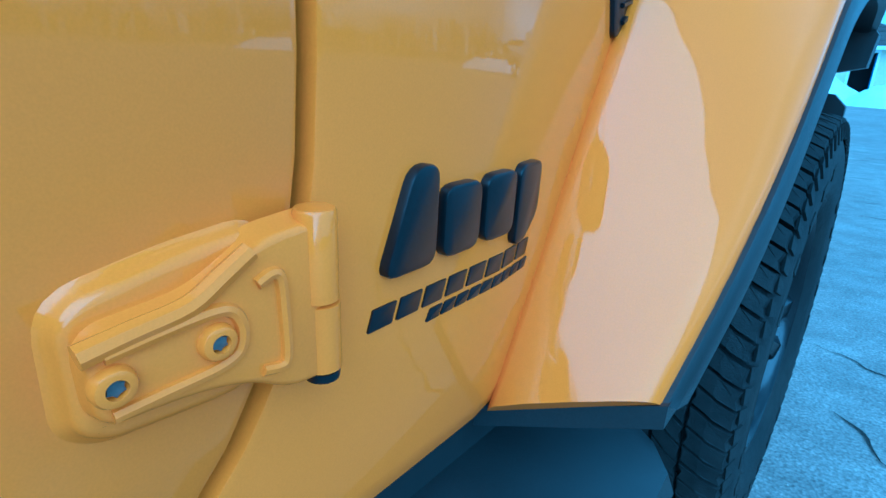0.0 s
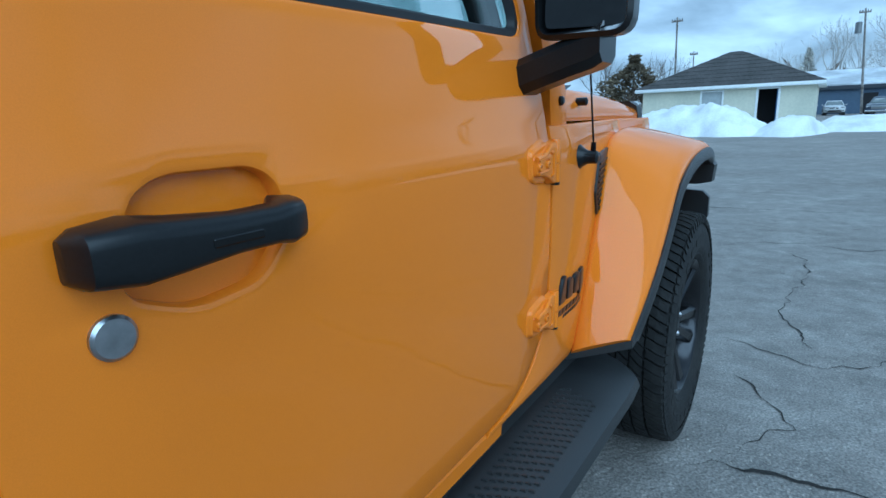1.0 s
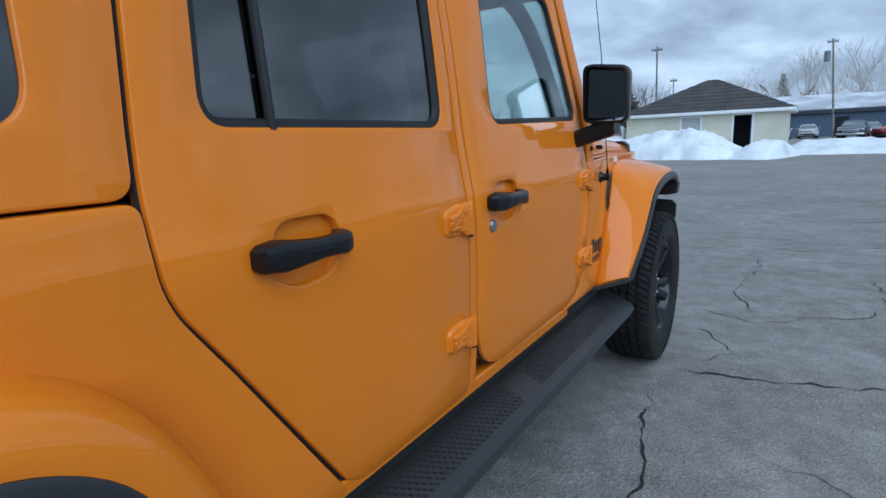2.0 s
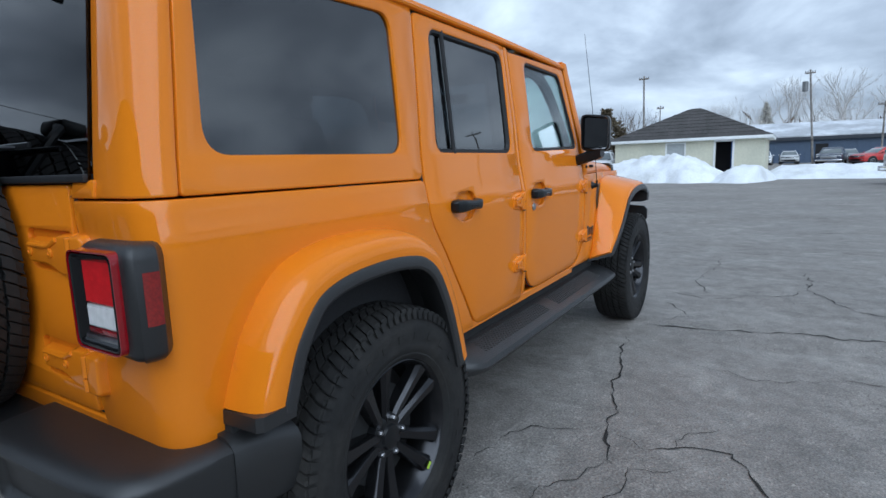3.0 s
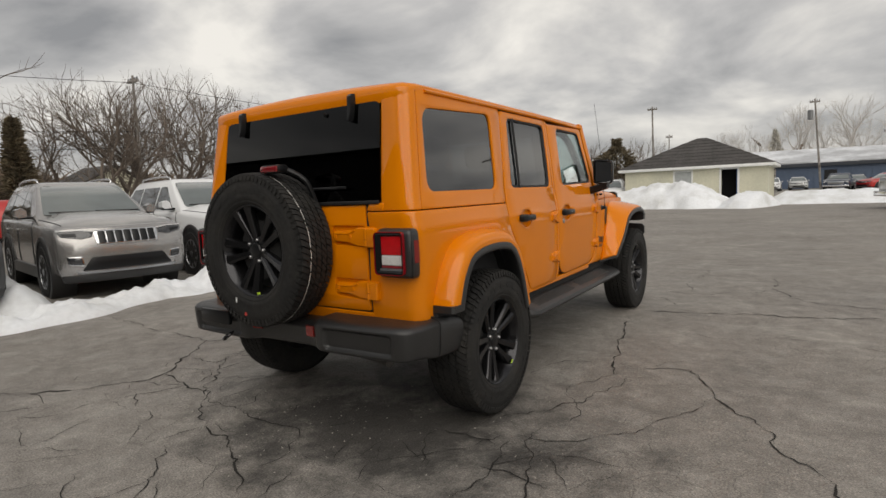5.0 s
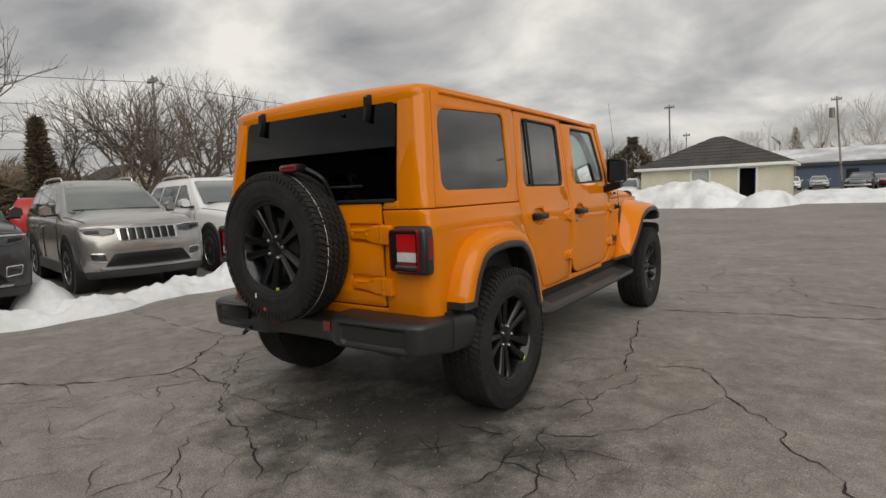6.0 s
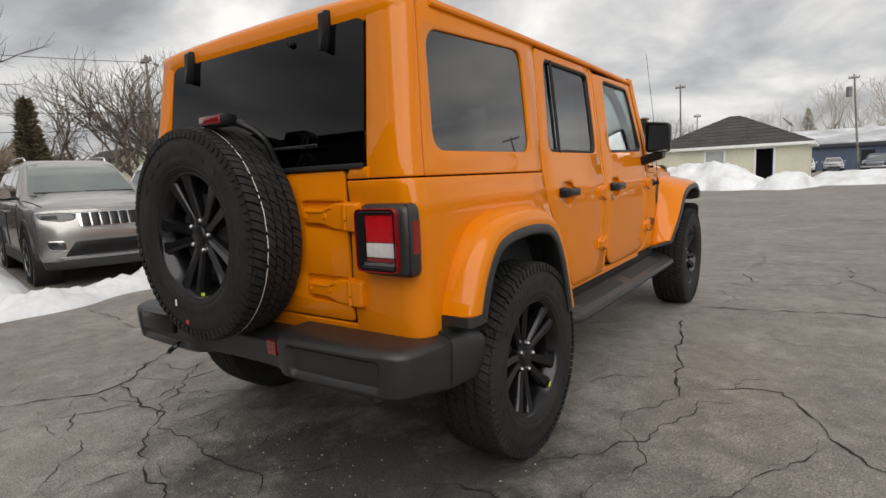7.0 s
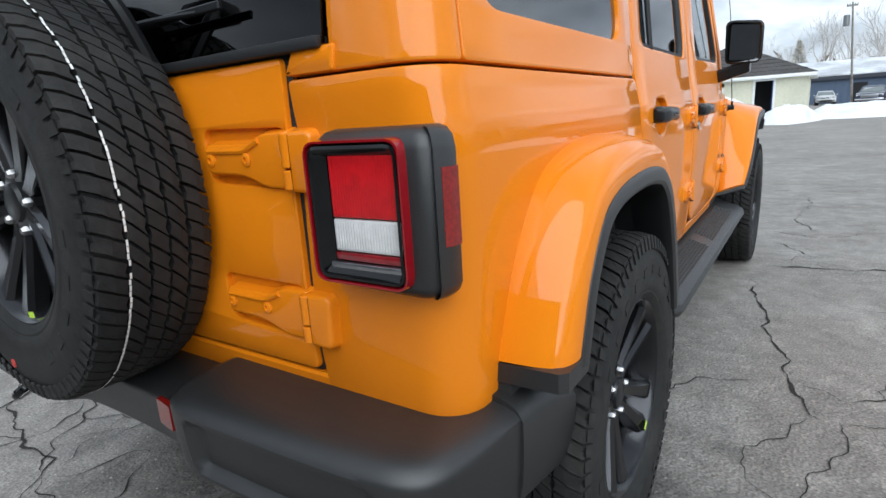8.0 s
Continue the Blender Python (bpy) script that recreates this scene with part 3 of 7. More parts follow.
# rear glass, its seal, hinges, wiper, high brake lamp
RG = rounded([(-0.598, 1.188), (0.612, 1.188), (0.592, 1.662), (-0.575, 1.662)], [0.01, 0.01, 0.04, 0.04], 6)
rg = part("rear_window", sheet(RG, back(0.006), 0.006, cuts=[1.4]), DARK_TINT, car, "dark tinted rear window")
bm = bmesh.new()
box(bm, (-0.60, -0.586, 1.187), (0.61, -0.560, 1.204), 0.004)
part("window_seal", bm, SEAL_AND_GAP, rg)
for x in (0.420, -0.425):
    bm = bmesh.new()
    rows = []
    for y, z, w in ((-0.488, 1.706, 0.010), (-0.512, 1.710, 0.014), (-0.526, 1.698, 0.016), (-0.529, 1.650, 0.015), (-0.535, 1.612, 0.012), (-0.540, 1.590, 0.009), (-0.540, 1.580, 0.006)):
        rows.append([(x - w, y - 0.004, z), (x - w * 0.7, y - 0.018, z), (x + w * 0.7, y - 0.018, z), (x + w, y - 0.004, z), (x + w, y + 0.016, z), (x - w, y + 0.016, z)])
    loft(bm, rows)
    part("glass_hinge", bm, SMOOTH_BLACK, car, "black rear window hinge")
bm = bmesh.new()
lathe(bm, [(-0.536, 0.009), (-0.532, 0.011), (-0.51, 0.011)], 14, "y", (0.235, 0, 1.632))
part("washer_nozzle", bm, SMOOTH_BLACK, car)
bm = bmesh.new()
tube(bm, smooth_path([(0.03, -0.605, 1.245), (0.10, -0.622, 1.262), (0.24, -0.606, 1.268), (0.36, -0.598, 1.265)]), 0.008, 8, 0.004)
w = part("wiper", bm, SMOOTH_BLACK, car, "black rear wiper")
bm = bmesh.new()
box(bm, (0.16, -0.600, 1.262), (0.42, -0.592, 1.275), 0.002, 1)
part("wiper_blade", bm, SMOOTH_BLACK, w)
bm = bmesh.new()
box(bm, (0.010, -0.770, 1.352), (0.140, -0.700, 1.392), 0.012)
hb = part("high_brake_lamp", bm, SMOOTH_BLACK, car, "red high brake lamp above the spare wheel")
bm = bmesh.new()
box(bm, (0.015, -0.776, 1.357), (0.135, -0.758, 1.386), 0.005)
part("lens", bm, RED_DARK, hb)
bm = bmesh.new()
tube(bm, smooth_path([(0.10, -0.71, 1.370), (0.16, -0.69, 1.352), (0.21, -0.65, 1.30), (0.22, -0.60, 1.18)]), 0.013, 8)
part("bracket", bm, SMOOTH_BLACK, hb)

# tailgate with strap hinges
TG = rounded([(-0.60, 0.668), (0.516, 0.668), (0.517, 1.184), (-0.60, 1.184)], [0.03, 0.022, 0.014, 0.03])
REC = [rounded([(0.290, zz - 0.036), (0.50, zz - 0.044), (0.508, zz + 0.048), (0.290, zz + 0.052)], [0.03, 0.02, 0.02, 0.02]) for zz in (1.035, 0.776)]
bm = bmesh.new()
loft(bm, [[(x, back_y(z) - d, z) for z, d in ((0.60, -0.03), (0.60, -0.004), (0.612, 0.0), (0.655, 0.0), (0.661, -0.004), (0.661, -0.03))] for x in (-0.532, -0.2, 0.2, 0.532)])
part("rear_sill", bm, ORANGE, car)
tg = part("tailgate", panel(TG, back(0.002), REC, depth=0.03, edge=0.006, cuts=[0.7, 0.72, 0.9, 1.1], hole_depth=0.013), ORANGE, car)
# the same dark strip paints the shade into the tailgate gap
gap_shade("gate_seal", TG, back(0.002), 0.010, 0.009, SEAL_AND_GAP, tg)
for r in REC:
    part("hinge_recess", sheet(inset(r, -0.008), back(-0.011), 0.004), ORANGE, tg)
for s in (1, -1):
    part("corner_ledge", panel(rounded([(s * 0.529, 1.1545), (s * 0.630, 1.1545), (s * 0.630, 1.192), (s * 0.545, 1.192)], 0.006), back(0.006), depth=0.04, edge=0.006), ORANGE, car)
for zz in (1.035, 0.776):
    bm = bmesh.new()
    put = lambda p, d: (p.x, back_y(zz + p.y) - d, zz + p.y)
    soft_plate(bm, rounded([(0.302, -0.022), (0.405, -0.024), (0.455, -0.043), (0.522, -0.044), (0.522, 0.044), (0.455, 0.042), (0.425, 0.027), (0.302, 0.028)], [0.012, 0.03, 0.02, 0.004, 0.004, 0.02, 0.03, 0.012], 5), put, -0.010, 0.011, 0.006, 0.006)
    tube(bm, smooth_path([(x_, back_y(zz + z_) - 0.010, zz + z_) for x_, z_ in ((0.312, 0.0165), (0.36, 0.0165), (0.41, 0.0165), (0.432, 0.024), (0.452, 0.032))], 4), 0.006, 8)
    h = part("gate_hinge", bm, ORANGE, tg)
    bm = bmesh.new()
    soft_plate(bm, rounded([(0.528, -0.047), (0.580, -0.050), (0.584, 0.044), (0.528, 0.043)], [0.005, 0.016, 0.016, 0.005], 5), put, -0.004, 0.020, 0.004, 0.008)
    part("hinge_base", bm, ORANGE, h)
    for z0_, z1_ in ((-0.044, -0.014), (-0.011, 0.041)):
        bm = bmesh.new()
        lathe(bm, [(zz + z0_, 0.010), (zz + z0_ + 0.002, 0.0125), (zz + z1_ - 0.002, 0.0125), (zz + z1_, 0.010)], 16, "z", (0.525, back_y(zz) - 0.012, 0))
        part("knuckle", bm, ORANGE, h)
    for x in (0.318, 0.417):
        bm = bmesh.new()
        lathe(bm, [(back_y(zz) - 0.008, 0.0115), (back_y(zz) - 0.0135, 0.0112), (back_y(zz) - 0.0155, 0.008), (back_y(zz) - 0.0155, 0.005), (back_y(zz) - 0.012, 0.004)], 16, "y", (x, 0, zz + 0.002))
        part("bolt", bm, ORANGE, h)


def rounded_box_frame(bm, x0, x1, z0, z1, y0, y1, width, rad):
    """A picture-frame ring in the plane of the back."""
    o = rounded([(x0, z0), (x1, z0), (x1, z1), (x0, z1)], rad, 5)
    i = inset(o, width)
    loops = [[(p.x, y0, p.y) for p in o], [(p.x, y1, p.y) for p in inset(o, 0.003)], [(p.x, y1, p.y) for p in inset(o, width - 0.003)], [(p.x, y0, p.y) for p in i]]
    rr = [[bm.verts.new(q) for q in r] for r in loops]
    for a, b in zip(rr, rr[1:] + rr[:1]):
        for k in range(len(a)):
            bm.faces.new((a[k - 1], a[k], b[k], b[k - 1]))


for s in (1, -1):
    bm = bmesh.new()
    # housing sits on the rear corner and wraps on to the flank
    rows = []
    for z, g in ((0.850, 0.024), (0.853, 0.013), (0.860, 0.005), (0.872, 0.0), (1.048, 0.0), (1.064, 0.004), (1.073, 0.012), (1.077, 0.024)):
        rows.append([(s * x, y, z) for x, y in ((0.610 + g, -0.55), (0.604 + g, -0.5980 + g), (0.608 + g, -0.6090 + g), (0.616 + g, -0.6140 + g), (0.798 - g, -0.6230 + g), (0.810 - g, -0.6190 + g), (0.817 - g, -0.6100 + g), (0.823 - g, -0.616 + g * 0.6), (0.829 - g, -0.590), (0.828 - g, -0.572), (0.80 - g, -0.545), (0.74, -0.52))])
    loft(bm, rows)
    lamp = part("tail_lamp", bm, BLACK_PLASTIC, car, "square red tail lamp in a black housing")
    x0, x1 = sorted((s * 0.608, s * 0.787))
    bm = bmesh.new()
    rounded_box_frame(bm, x0, x1, 0.864, 1.066, -0.6040, -0.6360, 0.0090, 0.026)
    part("lens_ring", bm, RED_RING, lamp, "glossy red lamp ring")
    # dark bezel slopes inwards to the lenses
    bm = bmesh.new()
    o = rounded([(min(s * 0.6185, s * 0.778), 0.8735), (max(s * 0.6185, s * 0.778), 0.8735), (max(s * 0.6185, s * 0.778), 1.0565), (min(s * 0.6185, s * 0.778), 1.0565)], 0.018, 5)
    shift = s * 0.008
    loops = [[(p.x, -0.6348, p.y) for p in o], [(p.x, -0.6360, p.y) for p in inset(o, 0.004)], [(p.x + shift * 0.3, -0.6345, p.y + 0.001) for p in inset(o, 0.0075)], [(p.x + shift, -0.6245, p.y + 0.004) for p in inset(o, 0.019)], [(p.x + shift, -0.6160, p.y + 0.004) for p in inset(o, 0.019)]]
    rr = [[bm.verts.new(q) for q in r] for r in loops]
    for c_, d_ in zip(rr, rr[1:]):
        for k in range(len(c_)):
            bm.faces.new((c_[k - 1], c_[k], d_[k], d_[k - 1]))
    part("lens_bezel", bm, GLOSS_BLACK, lamp)
    for nm, u0, u1, z0, z1, mt, lb in (("red_lens", 0.648, 0.769, 0.961, 1.048, RED_LENS, ""), ("reverse_lens", 0.648, 0.769, 0.913, 0.9595, WHITE_LENS, "clear reversing lamp lens"), ("lower_lens", 0.646, 0.770, 0.899, 0.9115, RED_DARK, ""), ("lens_sill", 0.638, 0.774, 0.886, 0.8975, CHROME_DULL, "")):
        bm = bmesh.new()
        box(bm, (min(s * u0, s * u1), -0.6260 if nm != "lens_sill" else -0.6300, z0), (max(s * u0, s * u1), -0.5960, z1), 0.003)
        lens = part(nm, bm, mt, lamp, lb)
        if nm in ("red_lens", "reverse_lens"):
            # fine upright flutes moulded in the lens
            bm = bmesh.new()
            for k in range(23):
                u = u0 + 0.006 + k * (u1 - u0 - 0.012) / 22
                tube(bm, [(s * u, -0.6258, z0 + 0.004), (s * u, -0.6258, z1 - 0.004)], 0.0016, 5)
            part("flute", bm, mt, lens)["kind"] = "stuff"
    bm = bmesh.new()
    loft(bm, [[(s * x, y, z) for x, y in ((0.818, -0.606), (0.8265, -0.604), (0.8320, -0.594), (0.8315, -0.574), (0.818, -0.572))] for z in (0.926, 0.930, 1.022, 1.026)])
    part("side_reflector", bm, REFLECTOR, lamp, "red side reflector")

# flares: a section swept over each wheel
REAR_ARC = smooth_path([(-0.458, 0.0, 0.700), (-0.444, 0, 0.745), (-0.396, 0, 0.86), (-0.31, 0, 0.966), (-0.20, 0, 1.012), (-0.06, 0, 1.028), (0.08, 0, 1.026), (0.20, 0, 1.002), (0.30, 0, 0.93), (0.375, 0, 0.80), (0.42, 0, 0.67), (0.45, 0, 0.56)], 4)


def flare(s, arc, body_x, name):
    def sweep(sec):
        rows = []
        for i, p in enumerate(arc):
            d = (arc[min(i + 1, len(arc) - 1)] - arc[max(i - 1, 0)]).normalized()
            nrm = Vector((-d.z, 0, d.x))
            bxp = body_x(p.x)
            rows.append([(s * (bx if bx is not None else bxp), p.x + nrm.x * (nn), p.z + nrm.z * (nn)) for bx, nn in sec])
        b = bmesh.new()
        loft(b, rows)
        return b
    fl = part(name, sweep([(None, 0.004), (0.825, 0.002), (0.862, -0.003), (0.897, -0.013), (0.915, -0.026), (0.923, -0.042), (0.926, -0.060), (0.925, -0.070), (0.89, -0.068), (0.87, -0.040), (0.84, -0.022), (None, -0.020)]), ORANGE, car)
    part("flare_trim", sweep([(0.918, -0.067), (0.9275, -0.069), (0.931, -0.075), (0.931, -0.099), (0.925, -0.107), (0.902, -0.109), (0.80, -0.080), (0.80, -0.060)]), BLACK_PLASTIC, fl, "black plastic flare edge")
    # inner liner
    part("wheel_liner", sweep([(0.87, -0.082), (0.87, -0.088), (0.45, -0.055), (0.45, -0.045)]), UNDER, fl)
    return fl


for s in (1, -1):
    f = flare(s, REAR_ARC, lambda y: 0.795, "rear_flare")
    bm = bmesh.new()
    loft(bm, [[(s * x, y, z) for x, y in ((0.70, -0.466), (0.915, -0.460), (0.929, -0.448), (0.929, -0.36), (0.70, -0.36))] for z in (0.664, 0.670, 0.698)])
    part("flare_foot", bm, BLACK_PLASTIC, f)
    # front flare: a bulged sheet between the body line and the arch line
    inner = smooth_path([(0.785, 2.228, 0.570), (0.783, 2.292, 0.70), (0.778, 2.385, 0.855), (0.768, 2.480, 0.985), (0.752, 2.575, 1.056), (0.735, 2.76, 1.080), (0.705, 3.0, 1.074), (0.675, 3.25, 1.055), (0.66, 3.38, 1.00)], 4)
    outer = smooth_path([(0.902, 2.275, 0.612), (0.912, 2.360, 0.700), (0.914, 2.462, 0.780), (0.914, 2.560, 0.868), (0.914, 2.645, 0.940), (0.914, 2.78, 0.986), (0.914, 2.95, 1.008), (0.910, 3.15, 1.006), (0.895, 3.34, 0.965)], 4)
    rows, lip, hub = [], [], Vector((0.80, 3.008, 0.40))
    for k, (a, b) in enumerate(zip(inner, outer)):
        t_ = (outer[min(k + 1, len(outer) - 1)] - outer[max(k - 1, 0)]).normalized()
        n_ = t_.cross(b - a).normalized()
        if n_.dot(b - hub) + n_.x < 0:
            n_ = -n_
        row = [a + (b - a) * q + n_ * h_ for q, h_ in ((0.0, 0.0), (0.03, 0.010), (0.09, 0.016), (0.30, 0.020), (0.55, 0.0215), (0.80, 0.020), (0.92, 0.0165), (0.97, 0.010), (1.0, 0.0))]
        row += [b - n_ * 0.012, a + (b - a) * 0.7 - n_ * 0.012, a - n_ * 0.012]
        rows.append([(s * p.x, p.y, p.z) for p in row])
        d_ = (Vector((0, hub.y, hub.z)) - Vector((0, b.y, b.z))).normalized()
        lip.append([(s * p.x, p.y, p.z) for p in (b + n_ * 0.004 + Vector((0.002, 0, 0)), b + d_ * 0.004 + Vector((0.008, 0, 0)), b + d_ * 0.030 + Vector((0.009, 0, 0)), b + d_ * 0.038 + Vector((0.0, 0, 0)), b + d_ * 0.036 + Vector((-0.10, 0, 0)), b + d_ * 0.005 + Vector((-0.10, 0, 0)))])
    bm = bmesh.new()
    loft(bm, rows)
    f = part("front_flare", bm, ORANGE, car)
    bm = bmesh.new()
    loft(bm, lip)
    part("flare_trim", bm, BLACK_PLASTIC, f, "black plastic flare edge")
    bm = bmesh.new()
    e0, e1 = inner[0], outer[0]
    loft(bm, [[(s * p.x, p.y, p.z) for p in (q + Vector((0, -0.004, 0.004)), q + Vector((0, -0.006, -0.016)), q + Vector((0, 0.05, -0.010)), q + Vector((0, 0.05, 0.02)))] for q in (e0 + Vector((-0.01, 0, 0)), e0.lerp(e1, 0.5), e1 + Vector((0.004, 0, 0)))])
    part("flare_foot", bm, BLACK_PLASTIC, f)
    bm = bmesh.new()
    loft(bm, [[(s * xx, p.y + (hub.y - p.y) * 0.02, p.z - 0.02) for xx in (0.88, 0.45)] for p in outer], closed_section=False)
    part("wheel_liner", bm, UNDER, f)
    # black nose ahead of the wheel and the flap behind the bumper end
    bm = bmesh.new()
    loft(bm, [[(s * x, y, z) for x, z in ((0.60, 0.99), (0.895, 0.965), (0.912, 0.94), (0.907, 0.88), (0.87, 0.87), (0.60, 0.87))] for y in (3.27, 3.31, 3.335)])
    part("flare_nose", bm, BLACK_PLASTIC, f)
    bm = bmesh.new()
    loft(bm, [[(s * x, y, z) for x, z in ((0.62, 0.84), (0.865, 0.825), (0.885, 0.80), (0.885, 0.72), (0.87, 0.71), (0.62, 0.72))] for y in (3.42, 3.45)])
    part("splash_flap", bm, BLACK_PLASTIC, f)

# side steps
for s in (1, -1):
    bm = bmesh.new()
    rows = []
    for y, k in ((0.50, 0.60), (0.53, 0.80), (0.60, 1.0), (2.30, 1.0), (2.39, 0.97), (2.43, 0.85)):
        rows.append([(s * (0.70 + (x - 0.70) * k), y, z) for x, z in ((0.72, 0.522), (0.78, 0.510), (0.872, 0.478), (0.898, 0.462), (0.906, 0.442), (0.890, 0.420), (0.80, 0.408), (0.72, 0.425))])
    loft(bm, rows)
    st = part("side_step", bm, BLACK_PLASTIC, car, "black plastic side step with raised tread")
    bm = bmesh.new()
    for y0, y1 in ((0.66, 1.34), (1.44, 2.20)):
        n = int((y1 - y0) / 0.022)
        for i in range(n):
            for j in range(7):
                x = 0.788 + j * 0.0118
                z = 0.510 - (x - 0.78) * 0.348
                y = y0 + i * 0.022 + (j % 2) * 0.011
                d = 0.008
                q = [bm.verts.new((s * (x + a * 0.0055), y + b * d, z + c)) for a, b, c in ((-1, -0.6, -0.001), (1, 0.0, -0.002), (1, 0.6, -0.002), (-1, 0.0, -0.001))]
                q2 = [bm.verts.new((s * (x + a * 0.004), y + b * d * 0.8, z + 0.0035 + c)) for a, b, c in ((-1, -0.6, 0), (1, 0.0, -0.001), (1, 0.6, -0.001), (-1, 0.0, 0))]
                bm.faces.new(q2)
                for m_ in range(4):
                    bm.faces.new((q[m_ - 1], q[m_], q2[m_], q2[m_ - 1]))
    part("step_tread", bm, BLACK_PLASTIC, st, smooth=0)["kind"] = "stuff"

# bonnet, cowl, nose
bm = bmesh.new()
rows = []
for y, w, zl, zt in ((2.14, 0.782, 1.118, 1.175), (2.20, 0.775, 1.118, 1.205), (2.6, 0.722, 1.114, 1.202), (3.0, 0.668, 1.108, 1.185), (3.30, 0.628, 1.100, 1.158), (3.40, 0.610, 1.080, 1.120), (3.43, 0.59, 1.05, 1.07)):
    h = zt - zl
    half_b = [(w, zl), (w, zl + h * 0.35), (w - 0.015, zl + h * 0.62), (w - 0.05, zl + h * 0.82), (w * 0.72, zl + h * 0.95), (w * 0.4, zl + h), (0, zl + h)]
    rows.append([(-x, y, z) for x, z in half_b[:-1]] + [(x, y, z) for x, z in reversed(half_b)])
loft(bm, rows, closed_section=False)
hood = part("bonnet", bm, ORANGE, car)
for s in (1, -1):
    bm = bmesh.new()
    loft(bm, [[(s * (x + a), y + b, z) for a, b in ((-0.03, -0.03), (0.02, -0.025), (0.024, 0.02), (-0.03, 0.03))] for x, y, z in ((0.622, 3.27, 1.05), (0.624, 3.27, 1.10), (0.612, 3.265, 1.15), (0.58, 3.26, 1.168))])
    part("bonnet_latch", bm, SMOOTH_BLACK, hood)
    for y in (2.125, 2.31):
        bm = bmesh.new()
        lathe(bm, [(s * (side_x(y, 1.15) - 0.02), 0.009), (s * (side_x(y, 1.15) + 0.004), 0.009), (s * (side_x(y, 1.15) + 0.007), 0.005)], 12, "x", (0, y, 1.158))
        part("bump_stop", bm, SMOOTH_BLACK, hood)
bm = bmesh.new()
box(bm, (-0.62, 3.36, 0.62), (0.62, 3.45, 1.09), 0.03)
part("grille_panel", bm, ORANGE, car)
bm = bmesh.new()
box(bm, (-0.85, 3.42, 0.48), (0.85, 3.62, 0.66), 0.04)
part("front_bumper", bm, BLACK_PLASTIC, car)
# cowl below the windscreen, windscreen frame and glass
bm = bmesh.new()
loft(bm, [[(-0.785, y, z), (0.785, y, z)] for y, z in ((2.10, 1.13), (2.12, 1.165), (2.20, 1.19))], closed_section=False)
part("cowl", bm, SMOOTH_BLACK, car)
WS = rounded([(-0.74, 1.19), (0.74, 1.19), (0.69, 1.69), (-0.69, 1.69)], 0.05)
part("windscreen", sheet(WS, lambda u, v, d: (u, 2.135 - (v - 1.16) * 0.345 - d, v), 0.005), CLEAR, car)
bm = bmesh.new()
loft(bm, [[(x, y, z) for y, z in ((1.92, 1.735), (1.985, 1.70), (1.955, 1.68), (1.91, 1.70))] for x in (-0.73, 0.73)])
part("windscreen_header", bm, ORANGE, car)

# outside mirrors
for s in (1, -1):
    bm = bmesh.new()
    loop = rounded([(0.812, 1.248), (0.968, 1.244), (0.970, 1.43), (0.816, 1.448)], [0.03, 0.035, 0.03, 0.035], 5)
    rows = [[(s * p.x, 1.945, p.y) for p in inset(loop, 0.008)], [(s * p.x, 1.950, p.y) for p in loop], [(s * p.x, 1.985, p.y) for p in inset(loop, 0.002)], [(s * p.x, 2.03, p.y) for p in inset(loop, 0.02)], [(s * p.x, 2.045, p.y) for p in inset(loop, 0.045)]]
    rr = [[bm.verts.new(q) for q in r] for r in rows]
    for a, b in zip(rr, rr[1:]):
        for k in range(len(a)):
            bm.faces.new((a[k - 1], a[k], b[k], b[k - 1]))
    bm.faces.new(rr[-1])
    inn = [[bm.verts.new((s * p.x, 1.978, p.y)) for p in inset(loop, 0.020)]]
    for k in range(len(loop)):
        bm.faces.new((rr[0][k - 1], rr[0][k], inn[0][k], inn[0][k - 1]))
    mi = part("outside_mirror", bm, SMOOTH_BLACK, car, "square black outside mirror")
    bm = bmesh.new()
    bm.faces.new([bm.verts.new((s * p.x, 1.962 + (p.x - 0.89) * 0.24, p.y)) for p in inset(loop, 0.018)])
    g = bmesh.ops.extrude_face_region(bm, geom=bm.faces[:])
    bmesh.ops.translate(bm, verts=[v for v in g["geom"] if isinstance(v, bmesh.types.BMVert)], vec=(0, 0.003, 0))
    part("mirror_glass", bm, MIRROR, mi)
    bm = bmesh.new()
    loft(bm, [[(s * x, y + a, z + b) for a, b in ((-0.040, -0.020), (-0.025, -0.034), (0.025, -0.034), (0.040, -0.022), (0.042, 0.012), (0.025, 0.026), (-0.028, 0.026), (-0.040, 0.012))] for x, y, z in ((0.76, 1.985, 1.195), (0.785, 1.982, 1.200), (0.825, 1.982, 1.212), (0.87, 1.987, 1.226), (0.905, 1.99, 1.236), (0.918, 1.99, 1.244))])
    part("mirror_arm", bm, SMOOTH_BLACK, mi)

# aerial on the panel ahead of the door
bm = bmesh.new()
lathe(bm, [(0.790, 0.026), (0.806, 0.026), (0.812, 0.020), (0.822, 0.014), (0.840, 0.013), (0.843, 0.008)], 20, "x", (0, 2.203, 1.045))
ae = part("aerial_base", bm, SMOOTH_BLACK, car, "black aerial base with thin mast")
bm = bmesh.new()
tube(bm, [(0.832, 2.203, 1.045), (0.832, 2.205, 1.075)], 0.006, 8, 0.005)
tube(bm, [(0.832, 2.205, 1.07), (0.815, 2.20, 1.5), (0.775, 2.20, 1.93)], 0.0022, 6, 0.0014)
part("mast", bm, GLOSS_BLACK, ae)

